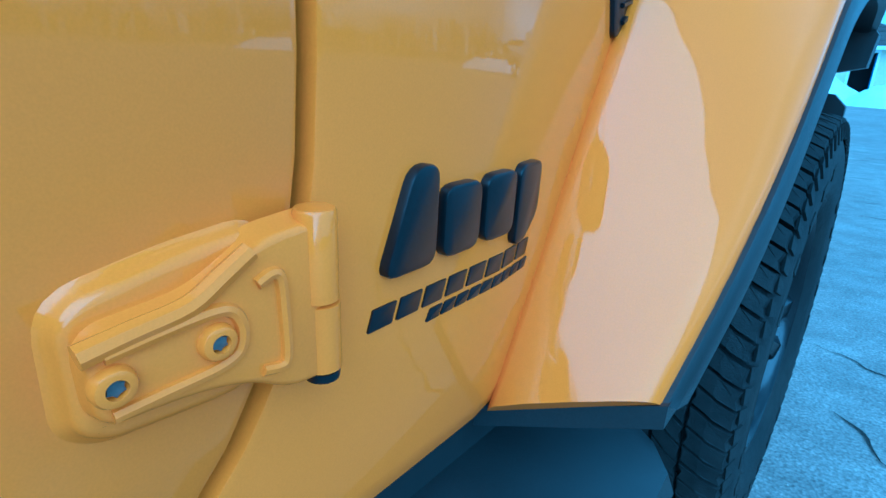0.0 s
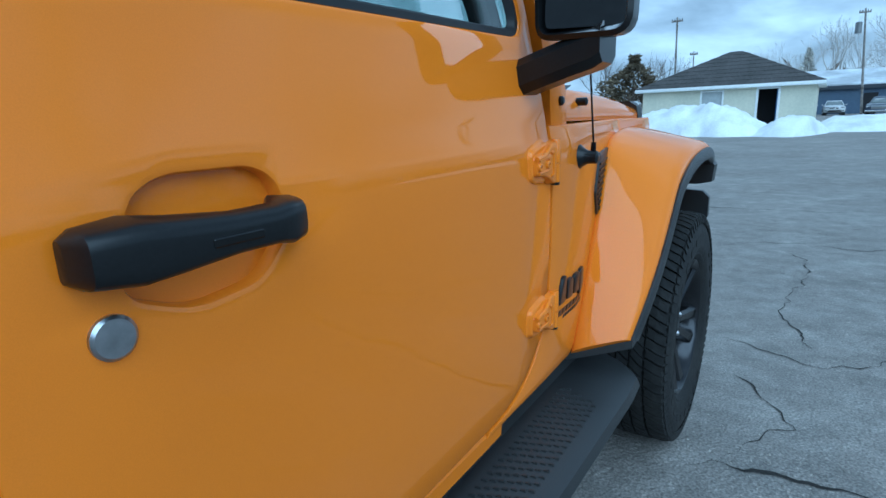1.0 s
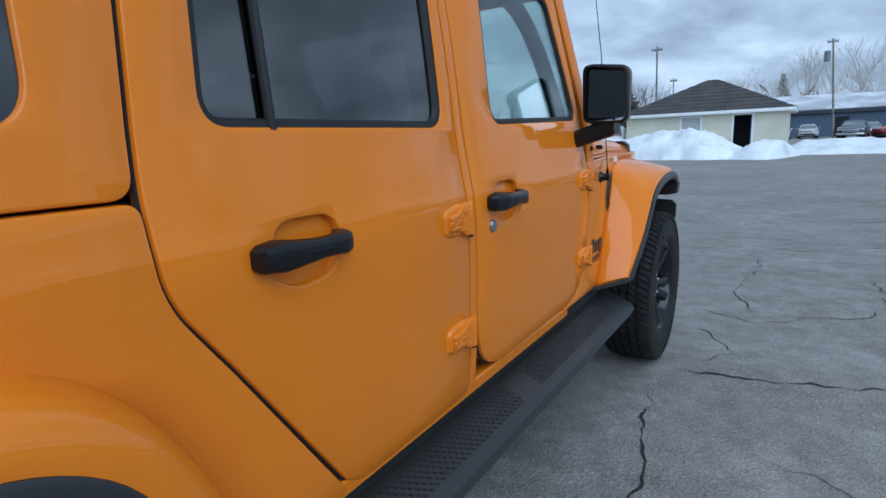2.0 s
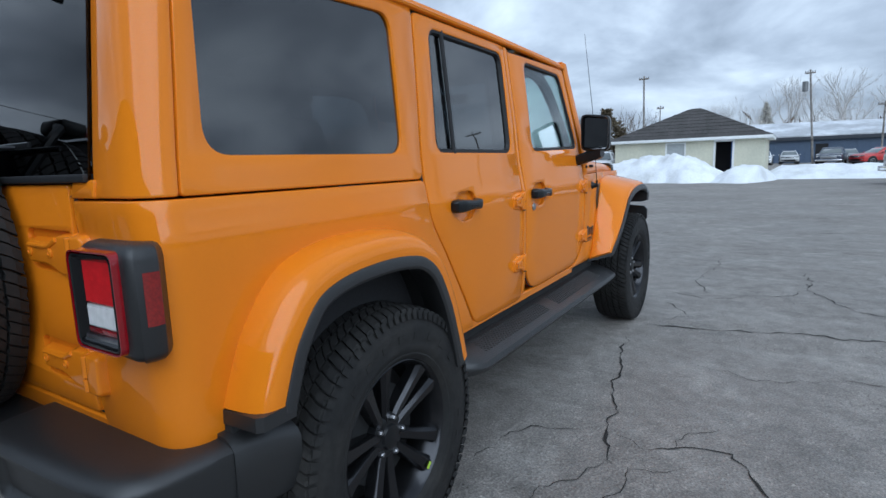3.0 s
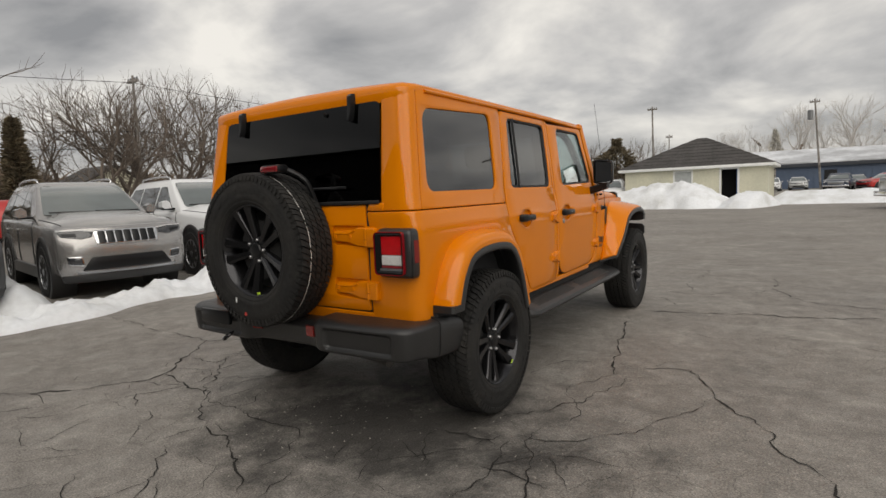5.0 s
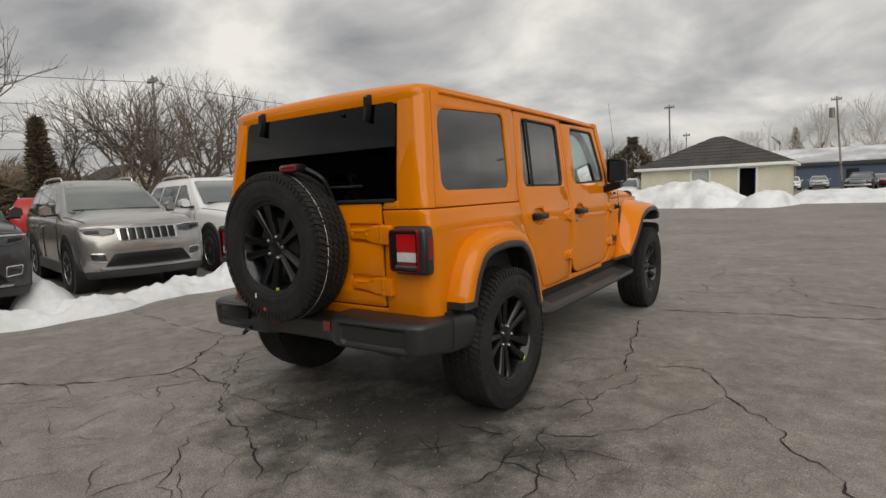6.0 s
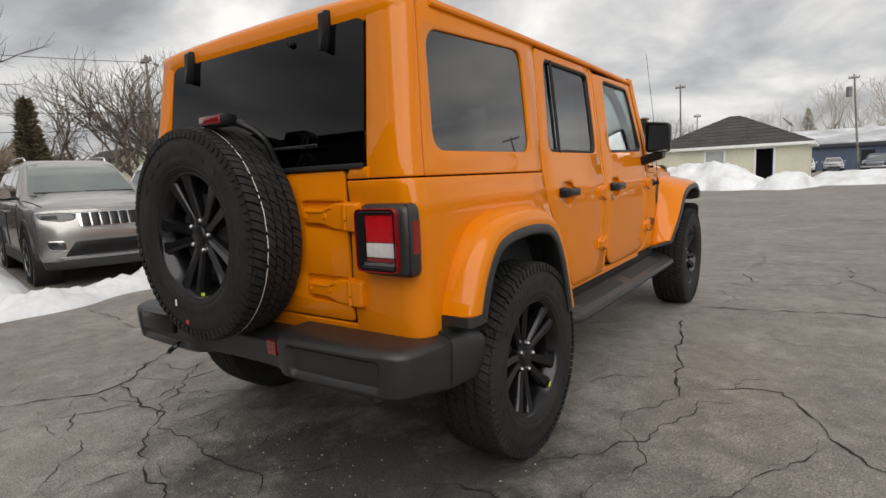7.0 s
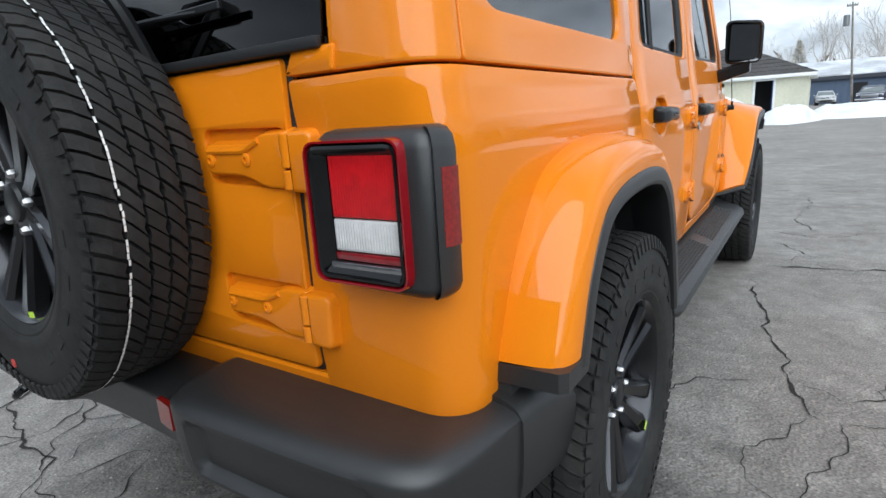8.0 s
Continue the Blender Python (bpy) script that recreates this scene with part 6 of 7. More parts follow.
def suv(name, label, paint, m, group="parked cars"):
    """A five-door crossover with slotted grille, roof rails and black lower cladding."""
    c = empty(name, label, "car", group, m)
    st = [(0.87, 0.46, 0.34, 0.86, 0.935), (0.82, 0.70, 0.30, 0.90, 0.965), (0.75, 0.83, 0.27, 0.925, 0.99), (0.66, 0.885, 0.25, 0.955, 1.03), (0.45, 0.915, 0.26, 0.985, 1.075), (0.0, 0.925, 0.28, 1.01, 1.125), (-0.45, 0.925, 0.28, 1.03, 1.150), (-0.75, 0.925, 0.28, 1.03, 1.13), (-1.6, 0.925, 0.28, 1.04, 1.10), (-3.1, 0.92, 0.29, 1.06, 1.11), (-3.55, 0.90, 0.32, 1.05, 1.10), (-3.75, 0.84, 0.36, 0.98, 1.02), (-3.82, 0.70, 0.45, 0.90, 0.95)]
    bm = bmesh.new()
    rows = []
    for y, w, zb, zs, zt in st:
        h = [(w * 0.86, zb), (w * 0.985, zb + 0.10), (w, 0.60 if zs > 0.75 else (zb + zs) / 2), (w * 0.99, zs - 0.07), (w * 0.965, zs - 0.015), (w * 0.90, zs + 0.025), (w * 0.62, zt - 0.012), (w * 0.55, zt), (0, zt + 0.008)]
        rows.append([(-x, y, z) for x, z in h[:-1]] + [(x, y, z) for x, z in reversed(h)])
    loft(bm, rows)
    part("body", bm, paint, c)
    # dark shut lines beside the bonnet and between the doors
    for s in (1, -1):
        bm = bmesh.new()
        tube(bm, [(s * w * 0.895, y, zs + 0.0275) for y, w, zb, zs, zt in st[3:8]], 0.007, 6)
        part("bonnet_gap", bm, SEAL_AND_GAP, c)
        for yd in (-0.62, -1.72, -2.62):
            bm = bmesh.new()
            tube(bm, [(s * 0.921, yd, 0.42), (s * 0.929, yd, 0.60), (s * 0.922, yd, 0.92), (s * 0.895, yd, 1.025)], 0.006, 6)
            part("door_gap", bm, SEAL_AND_GAP, c)
    # cabin
    bm = bmesh.new()
    rows = []
    for z, hw, y0, y1 in ((1.04, 0.86, -0.45, -3.68), (1.14, 0.845, -0.565, -3.62), (1.39, 0.740, -1.005, -3.45), (1.535, 0.668, -1.23, -3.30), (1.60, 0.625, -1.36, -3.20), (1.63, 0.54, -1.52, -3.05)):
        rows.append([(p.x, p.y, z) for p in rounded([(-hw, y1), (hw, y1), (hw, y0), (hw * 0.55, y0 + 0.07), (-hw * 0.55, y0 + 0.07), (-hw, y0)], [0.10, 0.10, 0.06, 0.2, 0.2, 0.06], 3)])
    loft(bm, rows)
    part("cabin", bm, paint, c)
    # windscreen and side glass lie just proud of the cabin
    ws = lambda u, v, d: (u * (0.80 - 0.155 * v), -0.50 - 0.76 * v + 0.075 * (1 - u * u) - d, 1.112 + 0.46 * v)
    part("windscreen", sheet(rounded([(-0.95, 0.02), (0.95, 0.02), (0.95, 0.97), (-0.95, 0.97)], 0.08), ws, 0.004, cuts=[0.3, 0.6], ucuts=[-0.6, -0.3, 0, 0.3, 0.6]), WINDSCREEN, c)
    for s in (1, -1):
        f = lambda u, v, d: (s * (0.868 - 0.168 * v - 0.03 * v * v + 0.006 - d), u, 1.075 + 0.45 * v)
        for pts in ([(-0.86, 0.04), (-1.72, 0.04), (-1.72, 0.93), (-1.42, 0.93)], [(-1.78, 0.04), (-2.62, 0.04), (-2.62, 0.93), (-1.78, 0.93)], [(-2.68, 0.06), (-3.38, 0.20), (-3.20, 0.90), (-2.68, 0.93)]):
            part("side_window", sheet(rounded(pts, 0.05), f, 0.004, cuts=[0.5]), CAR_GLASS, c)
        bm = bmesh.new()
        tube(bm, smooth_path([(s * 0.585, -1.48, 1.60), (s * 0.595, -1.58, 1.668), (s * 0.595, -2.3, 1.690), (s * 0.585, -2.95, 1.668), (s * 0.575, -3.08, 1.60)]), 0.017, 8)
        part("roof_rail", bm, CHROME, c, "bright roof rail")
        bm = bmesh.new()
        loft(bm, [[(s * x, y, z) for x, z in ((0.93, 1.105), (1.05, 1.095), (1.10, 1.13), (1.09, 1.21), (1.00, 1.24), (0.94, 1.20))] for y in (-0.74, -0.80, -0.92)])
        mirror = part("mirror", bm, paint, c)
        bm = bmesh.new()
        box(bm, (min(s * 0.84, s * 1.07), -0.905, 1.075), (max(s * 0.84, s * 1.07), -0.755, 1.112), 0.012)
        part("mirror_foot", bm, SMOOTH_BLACK, mirror)
        bm = bmesh.new()
        loft(bm, [[(s * x, y, z) for x, z in ((0.90, 0.24), (0.935, 0.24), (0.938, 0.40), (0.90, 0.42))] for y in (-0.40, -2.30)])
        part("cladding", bm, BLACK_PLASTIC, c)
        for y in (-1.74, -2.65):
            bm = bmesh.new()
            box(bm, (min(s * 0.92, s * 0.955), y, 0.90), (max(s * 0.92, s * 0.955), y + 0.20, 0.93), 0.008)
            part("door_handle", bm, paint, c)
        for y in (0.0, -2.71):
            bm = bmesh.new()
            lathe(bm, [(s * 0.60, 0.465), (s * 0.930, 0.465), (s * 0.940, 0.455), (s * 0.940, 0.41), (s * 0.80, 0.405)], 40, "x", (0, y, 0.37))
            arch = part("wheel_arch", bm, BLACK_PLASTIC, c)
            # dark disc on the solid body stands in for the shaded arch hollow
            bm = bmesh.new()
            lathe(bm, [(s * 0.70, 0.408), (s * 0.929, 0.408), (s * 0.9295, 0.28), (s * 0.9295, 0.10)], 36, "x", (0, y, 0.37))
            part("arch_liner", bm, SEAL_AND_GAP, arch)
            bm = bmesh.new()
            lathe(bm, [(s * 0.72, 0.24), (s * 0.73, 0.338), (s * 0.76, 0.352), (s * 0.915, 0.352), (s * 0.942, 0.338), (s * 0.948, 0.29), (s * 0.940, 0.235)], 40, "x", (0, y, 0.35))
            w = part("wheel", bm, RUBBER, c)
            for k in range(10):
                bm = bmesh.new()
                a = 2 * math.pi * k / 10
                loft(bm, [[(s * x, q, r) for q, x in ((-ww, 0.90), (-ww, xx), (ww, xx), (ww, 0.90))] for r, ww, xx in ((0.03, 0.012, 0.935), (0.12, 0.014, 0.938), (0.225, 0.022, 0.944))])
                bmesh.ops.transform(bm, matrix=Matrix.Translation((0, y, 0.35)) @ Matrix.Rotation(a, 4, "X"), verts=bm.verts[:])
                part("spoke", bm, CHROME_DULL, w)
            bm = bmesh.new()
            lathe(bm, [(s * 0.90, 0.235), (s * 0.945, 0.238), (s * 0.947, 0.228), (s * 0.93, 0.222), (s * 0.89, 0.222)], 36, "x", (0, y, 0.35), closed=True)
            lathe(bm, [(s * 0.90, 0.05), (s * 0.945, 0.048), (s * 0.95, 0.02)], 20, "x", (0, y, 0.35))
            lathe(bm, [(s * 0.90, 0.235), (s * 0.915, 0.02)], 30, "x", (0, y, 0.35))
            part("rim", bm, CHROME_DULL, w)
        # lamps
        nose = lambda u, v, d: (s * u, snout(u, v) + 0.010 - d, v)
        uc = [0.5, 0.6, 0.66, 0.72, 0.78, 0.84]
        hl = part("headlamp", panel(rounded([(0.465, 0.825), (0.62, 0.800), (0.85, 0.838), (0.880, 0.905), (0.62, 0.908), (0.455, 0.885)], 0.02), nose, depth=0.05, edge=0.006, ucuts=uc), LAMP_DARK, c, "slim dark headlamp with chrome edge")
        part("lamp_edge", panel(rounded([(0.45, 0.886), (0.62, 0.908), (0.885, 0.906), (0.890, 0.922), (0.62, 0.926), (0.445, 0.902)], 0.005), lambda u, v, d: nose(u, v, d - 0.006), depth=0.05, edge=0.004, ucuts=uc), LAMP_CLEAR, hl)
        part("lamp_reflector", panel(rounded([(0.66, 0.830), (0.82, 0.850), (0.845, 0.885), (0.67, 0.880)], 0.012), lambda u, v, d: nose(u, v, d - 0.003), depth=0.03, edge=0.004, ucuts=uc), SMOOTH_BLACK, hl)
        fog = part("fog_lamp", panel(rounded([(0.600, 0.452), (0.790, 0.470), (0.815, 0.585), (0.620, 0.580)], 0.03), nose, depth=0.03, edge=0.008, ucuts=uc), CHROME, c, "fog lamp in a chrome surround")
        part("fog_recess", panel(rounded([(0.615, 0.467), (0.778, 0.482), (0.799, 0.572), (0.634, 0.567)], 0.022), lambda u, v, d: nose(u, v, d - 0.006), depth=0.03, edge=0.004, ucuts=uc), LAMP_DARK, fog)
    uc = [-0.84, -0.78, -0.72, -0.66, -0.55, -0.4, -0.2, 0, 0.2, 0.4, 0.55, 0.66, 0.72, 0.78, 0.84]
    part("front_fascia", panel(rounded([(-0.86, 0.29), (0.86, 0.29), (0.905, 0.45), (0.908, 0.86), (0.86, 0.945), (0.50, 0.955), (-0.50, 0.955), (-0.86, 0.945), (-0.908, 0.86), (-0.905, 0.45)], 0.05), lambda u, v, d: (u, snout(u, v) - d, v), depth=0.10, edge=0.02, cuts=[0.42, 0.6, 0.74, 0.85], ucuts=uc), paint, c)
    grille = part("grille", panel(rounded([(-0.43, 0.715), (0.43, 0.715), (0.455, 0.905), (-0.455, 0.905)], 0.035), lambda u, v, d: (u, snout(u, v) + 0.016 - d, v), depth=0.06, edge=0.012, cuts=[0.74], ucuts=uc), CHROME, c, "chrome grille frame with seven dark slots")
    for k in range(7):
        u0 = -0.405 + k * 0.1165
        part("slot", panel(rounded([(u0 + 0.005, 0.738), (u0 + 0.104, 0.738), (u0 + 0.107, 0.894), (u0 + 0.008, 0.894)], 0.02), lambda u, v, d: (u, snout(u, v) + 0.022 - d, v), depth=0.02, edge=0.004), SMOOTH_BLACK, grille)
    part("lower_intake", panel(rounded([(-0.64, 0.392), (0.64, 0.392), (0.50, 0.565), (-0.50, 0.565)], 0.03), lambda u, v, d: (u, snout(u, v) + 0.008 - d, v), depth=0.05, edge=0.006, cuts=[0.42], ucuts=uc), SMOOTH_BLACK, c)
    part("bumper_bar", panel(rounded([(-0.66, 0.345), (0.66, 0.345), (0.72, 0.385), (-0.72, 0.385)], 0.012), lambda u, v, d: (u, snout(u, v) + 0.022 - d, v), depth=0.06, edge=0.008, ucuts=uc), CHROME_DULL, c)
    part("lower_valance", panel(rounded([(-0.84, 0.235), (0.84, 0.235), (0.885, 0.338), (-0.885, 0.338)], 0.03), lambda u, v, d: (u, snout(u, v) + 0.012 - d, v), depth=0.08, edge=0.01, ucuts=uc), BLACK_PLASTIC, c)
    bm = bmesh.new()
    tube(bm, [(-0.70, -0.50, 1.150), (0.02, -0.42, 1.155)], 0.011, 6)
    tube(bm, [(0.05, -0.43, 1.150), (0.68, -0.50, 1.155)], 0.011, 6)
    part("wiper", bm, SMOOTH_BLACK, c)
    return c


SUV_TURN = -100.4
CAR_SIZE = Matrix.Diagonal((0.89, 1.0, 1.03, 1.0))
suv("silver_suv", "silver crossover with slotted grille parked behind the snow ridge", SILVER, pose(-6.50, 1.44, 0, 0, 0, SUV_TURN) @ CAR_SIZE)
suv("white_suv", "white crossover parked beside the silver one", WHITE_PAINT, pose(-6.43, 3.68, 0, 0, 0, SUV_TURN) @ Matrix.Diagonal((0.92, 1.03, 1.06, 1.0)))
suv("dark_suv", "dark grey crossover parked beside the silver one", DARK_PAINT, pose(-6.34, -0.86, 0, 0, 0, SUV_TURN) @ CAR_SIZE)
SMALL = Matrix.Diagonal((0.95, 0.92, 0.86, 1.0))
suv("red_suv", "red crossover parked farther back", RED_PAINT, pose(-23.5, 6.2, 0, 0, 0, 70))
suv("red_suv", "red car beyond the snow bank", RED_PAINT, pose(7.2, 58, 0, 0, 0, 125) @ SMALL, "cars across the lot")
suv("dark_suv", "dark car beyond the snow bank", GREY_PAINT, pose(6.7, 66, 0, 0, 0, 180) @ SMALL, "cars across the lot")
suv("white_suv", "white car beside the blue building", WHITE_PAINT, pose(-0.6, 64, 0, 0, 0, 180) @ SMALL, "cars across the lot")
suv("white_suv", "white car parked behind the shed", WHITE_PAINT, pose(-7.6, 30.5, 0, 0, 0, 190), "cars across the lot")


def pickup(name, label, paint, m):
    """A pickup truck with an open bed."""
    c = empty(name, label, "pickup truck", "cars across the lot", m)
    bm = bmesh.new()
    rows = []
    for y, w, zb, zt in ((0.95, 0.80, 0.55, 0.95), (0.90, 0.92, 0.45, 1.12), (0.4, 0.97, 0.42, 1.20), (-0.5, 0.98, 0.42, 1.24), (-0.9, 0.98, 0.42, 1.25), (-4.6, 0.98, 0.50, 1.25), (-4.75, 0.94, 0.55, 1.22)):
        h = [(w * 0.92, zb), (w, zb + 0.12), (w, zt - 0.12), (w * 0.97, zt - 0.02), (w * 0.90, zt)]
        rows.append([(-x, y, z) for x, z in h] + [(x, y, z) for x, z in reversed(h)])
    loft(bm, rows)
    part("body", bm, paint, c)
    bm = bmesh.new()
    loft(bm, [[(p.x, p.y, z) for p in rounded([(-hw, y1), (hw, y1), (hw, y0), (-hw, y0)], 0.10, 3)] for z, hw, y0, y1 in ((1.22, 0.90, -0.75, -2.95), (1.70, 0.75, -1.45, -2.80), (1.82, 0.70, -1.6, -2.70), (1.86, 0.6, -1.75, -2.6))])
    part("cabin", bm, paint, c)
    part("windscreen", sheet(rounded([(-0.95, 0.05), (0.95, 0.05), (0.95, 0.95), (-0.95, 0.95)], 0.1), lambda u, v, d: (u * (0.83 - 0.13 * v), -0.74 - 0.68 * v - d, 1.235 + 0.47 * v + 0.01), 0.004), WINDSCREEN, c)
    for s in (1, -1):
        for a, b in ((-1.15, -1.95), (-2.02, -2.75)):
            part("side_window", sheet(rounded([(a, 0.05), (b, 0.05), (b, 0.92), (a - 0.3 if a > -1.5 else a, 0.92)], 0.06), lambda u, v, d: (s * (0.906 - 0.15 * v - d), u, 1.24 + 0.48 * v), 0.004), CAR_GLASS, c)
        for y in (0.0, -3.6):
            bm = bmesh.new()
            lathe(bm, [(s * 0.70, 0.30), (s * 0.72, 0.38), (s * 0.76, 0.40), (s * 0.96, 0.40), (s * 0.995, 0.38), (s * 1.0, 0.30), (s * 0.985, 0.24)], 32, "x", (0, y, 0.40))
            w = part("wheel", bm, RUBBER, c)
            bm = bmesh.new()
            lathe(bm, [(s * 0.95, 0.24), (s * 1.0, 0.23), (s * 0.99, 0.10), (s * 1.01, 0.05)], 24, "x", (0, y, 0.40))
            part("rim", bm, CHROME_DULL, w)
        bm = bmesh.new()
        box(bm, (s * 0.75 - 0.14, 0.90, 0.86), (s * 0.75 + 0.14, 0.945, 1.04), 0.02)
        part("headlamp", bm, LAMP_CLEAR, c)
    bm = bmesh.new()
    box(bm, (-0.58, 0.90, 0.72), (0.58, 0.965, 1.04), 0.02)
    part("grille", bm, CHROME_DULL, c)
    bm = bmesh.new()
    box(bm, (-0.95, 0.92, 0.45), (0.95, 1.08, 0.64), 0.04)
    part("front_bumper", bm, CHROME, c)
    return c


pickup("pickup_truck", "grey pickup truck parked across the lot", GREY_PAINT, pose(5.75, 23.4, 0, 0, 0, 100))
pickup("pickup_truck", "dark pickup truck facing the snow bank", material("navy_paint", (0.03, 0.04, 0.065), rough=0.35, coat=0.6, grain=0.1), pose(4.7, 57, 0, 0, 0, 172) @ Matrix.Diagonal((1.0, 1.0, 0.84, 1.0)))
suv("grey_suv", "pale grey car beside the blue building", material("pale_paint", (0.42, 0.43, 0.43), rough=0.35, coat=0.6, grain=0.05), pose(1.75, 68, 0, 0, 0, 182) @ SMALL, "cars across the lot")

# ---- blue building far across the lot ----
BLUE = material("blue_metal_siding", (0.075, 0.105, 0.16), rough=0.55, grain=0.08, grain_scale=4, stain=(0.07, 0.10, 0.165), stain_scale=0.4)
bb = empty("warehouse", "long low blue metal building with a snowy roof", "building")
bm = bmesh.new()
box(bm, (-0.6, 75, 0), (34, 92, 2.55))
part("wall", bm, BLUE, bb, smooth=0)
for k in range(56):
    x = -0.4 + k * 0.6
    bm = bmesh.new()
    box(bm, (x, 74.95, 0.05), (x + 0.08, 75.0, 2.5))
    part("siding_rib", bm, BLUE, bb, smooth=0)
bm = bmesh.new()
box(bm, (-1.0, 74.6, 2.55), (34, 75.0, 2.95))
part("fascia", bm, material("dark_fascia", (0.03, 0.035, 0.045), rough=0.6, grain=0.1), bb)
bm = bmesh.new()
loft(bm, [[(x, y, z) for y, z in ((74.6, 2.95), (74.6, 3.1), (83, zt), (92, 3.1), (92, 2.95))] for x, zt in ((-3.6, 5.0), (6.8, 4.9), (34, 4.6))])
part("roof", bm, material("half_snowy_roof", (0.42, 0.43, 0.45), rough=0.7, grain=0.1, grain_scale=2, stain=(0.72, 0.74, 0.77), stain_scale=0.25), bb, "grey metal roof with patches of snow", smooth=0)
for x0, x1 in ((4.2, 5.4), (11.1, 12.2), (17, 18.5)):
    bm = bmesh.new()
    box(bm, (x0, 74.94, 0.0), (x1, 75.0, 2.1))
    part("doorway", bm, DARK, bb)

# plain buildings that close the lot behind the camera; east one added for reflections
for nm, lab, lo, hi, col in (("wall_south", "plain dark building wall behind the lot", (-42, -24, 0), (14, -15, 6.9), (0.045, 0.043, 0.042)), ("wall_east", "plain pale building wall added out of view beside the lot for reflections", (62, -24, 0), (72, 14, 4.4), (0.25, 0.25, 0.24))):
    bm = bmesh.new()
    box(bm, lo, hi)
    cy_ = (lo[1] + hi[1]) / 2
    loft(bm, [[(x, y, z) for y, z in ((lo[1] - 0.4, hi[2]), (cy_, hi[2] + 1.6), (hi[1] + 0.4, hi[2]))] for x in (lo[0] - 0.4, hi[0] + 0.4)])
    tagged(link_mesh(nm, bm, material(nm + "_siding", col, rough=0.7, grain=0.1, grain_scale=3, stain=tuple(v * 0.8 for v in col), stain_scale=0.5), smooth=0), lab, "building", kind="structure")

# ---- poles and wires ----
POLE_WOOD = material("weathered_pole", (0.27, 0.25, 0.23), rough=0.85, grain=0.25, grain_scale=12, stain=(0.12, 0.105, 0.09), stain_scale=3)


def utility_pole(base, top, arm=1.0, box_at=None, label="weathered wooden utility pole", r=0.10):
    p = empty("utility_pole", label, "pole", "utility poles")
    bm = bmesh.new()
    tube(bm, [base, tuple((a + b) / 2 for a, b in zip(base, top)), top], r, 10, r * 0.7)
    part("pole", bm, POLE_WOOD, p)
    bm = bmesh.new()
    box(bm, (top[0] - arm, top[1] - 0.06, top[2] - 0.35), (top[0] + arm, top[1] + 0.06, top[2] - 0.22), 0.01)
    a = part("crossarm", bm, POLE_WOOD, p)
    for x in (-0.9, -0.45, 0.45, 0.9):
        bm = bmesh.new()
        lathe(bm, [(top[2] - 0.22, 0.03), (top[2] - 0.16, 0.045), (top[2] - 0.10, 0.03)], 8, "z", (top[0] + x * arm, top[1], 0))
        part("insulator", bm, GREY_PAINT, a)
    if box_at:
        bm = bmesh.new()
        lathe(bm, [(box_at - 0.45, 0.20), (box_at - 0.43, 0.24), (box_at + 0.4, 0.24), (box_at + 0.45, 0.18)], 14, "z", (top[0] - 0.32, top[1], 0))
        part("transformer", bm, GREY_PAINT, p)
    return p


utility_pole((-10.05, 54, 0), (-10.2, 54, 8.75), 0.45)
utility_pole((-10.2, 62, 0), (-10.2, 62, 6.6), 0.35, r=0.07)
utility_pole((3.6, 60, 0), (2.95, 60, 8.55), 0.4, 7.1, "leaning wooden utility pole with a transformer")
utility_pole((9.6, 70, 0), (9.6, 70, 6.0), 0.6)
utility_pole((-26, 12.5, 0), (-26, 12.5, 7.75), 0.45, None, r=0.085)
utility_pole((23.5, 46, 0), (24.2, 46, 9.5), 0.9, None)
WIRE = material("wire_black", (0.015, 0.015, 0.016), rough=0.6, grain=0.1)
for (a, b, sag) in (((-26, 12.5, 7.4), (-29, -15.5, 7.4), 0.6), ((-26, 12.5, 7.4), (-20, 43, 7.4), 0.7), ((-26, 12.5, 5.0), (-29, -15.5, 4.8), 0.5), ((-26, 12.5, 5.0), (-20, 43, 5.1), 0.5), ((-26, 12.5, 4.2), (-29, -15.5, 4.0), 0.5), ((-26, 12.5, 4.2), (-20, 43, 4.2), 0.5)):
    bm = bmesh.new()
    tube(bm, [(a[0] + (b[0] - a[0]) * t / 12, a[1] + (b[1] - a[1]) * t / 12, a[2] + (b[2] - a[2]) * t / 12 - sag * 4 * (t / 12) * (1 - t / 12)) for t in range(13)], 0.014, 5)
    tagged(link_mesh("overhead_wire", bm, WIRE), "thin black overhead wire between poles", "wire", "overhead wires")

# ---- trees ----
BARK = material("grey_brown_bark", (0.155, 0.124, 0.10), rough=0.9, grain=0.25, grain_scale=20, stain=(0.11, 0.092, 0.08), stain_scale=4)
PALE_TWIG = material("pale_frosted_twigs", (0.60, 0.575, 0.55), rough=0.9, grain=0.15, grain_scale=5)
NEEDLE = material("brown_green_needles", (0.115, 0.092, 0.056), rough=0.9, grain=0.5, grain_scale=3, random=0.4)
WOODS = material("far_brown_woods", (0.140, 0.104, 0.076), rough=0.95, grain=0.3, grain_scale=1.5, random=0.35)


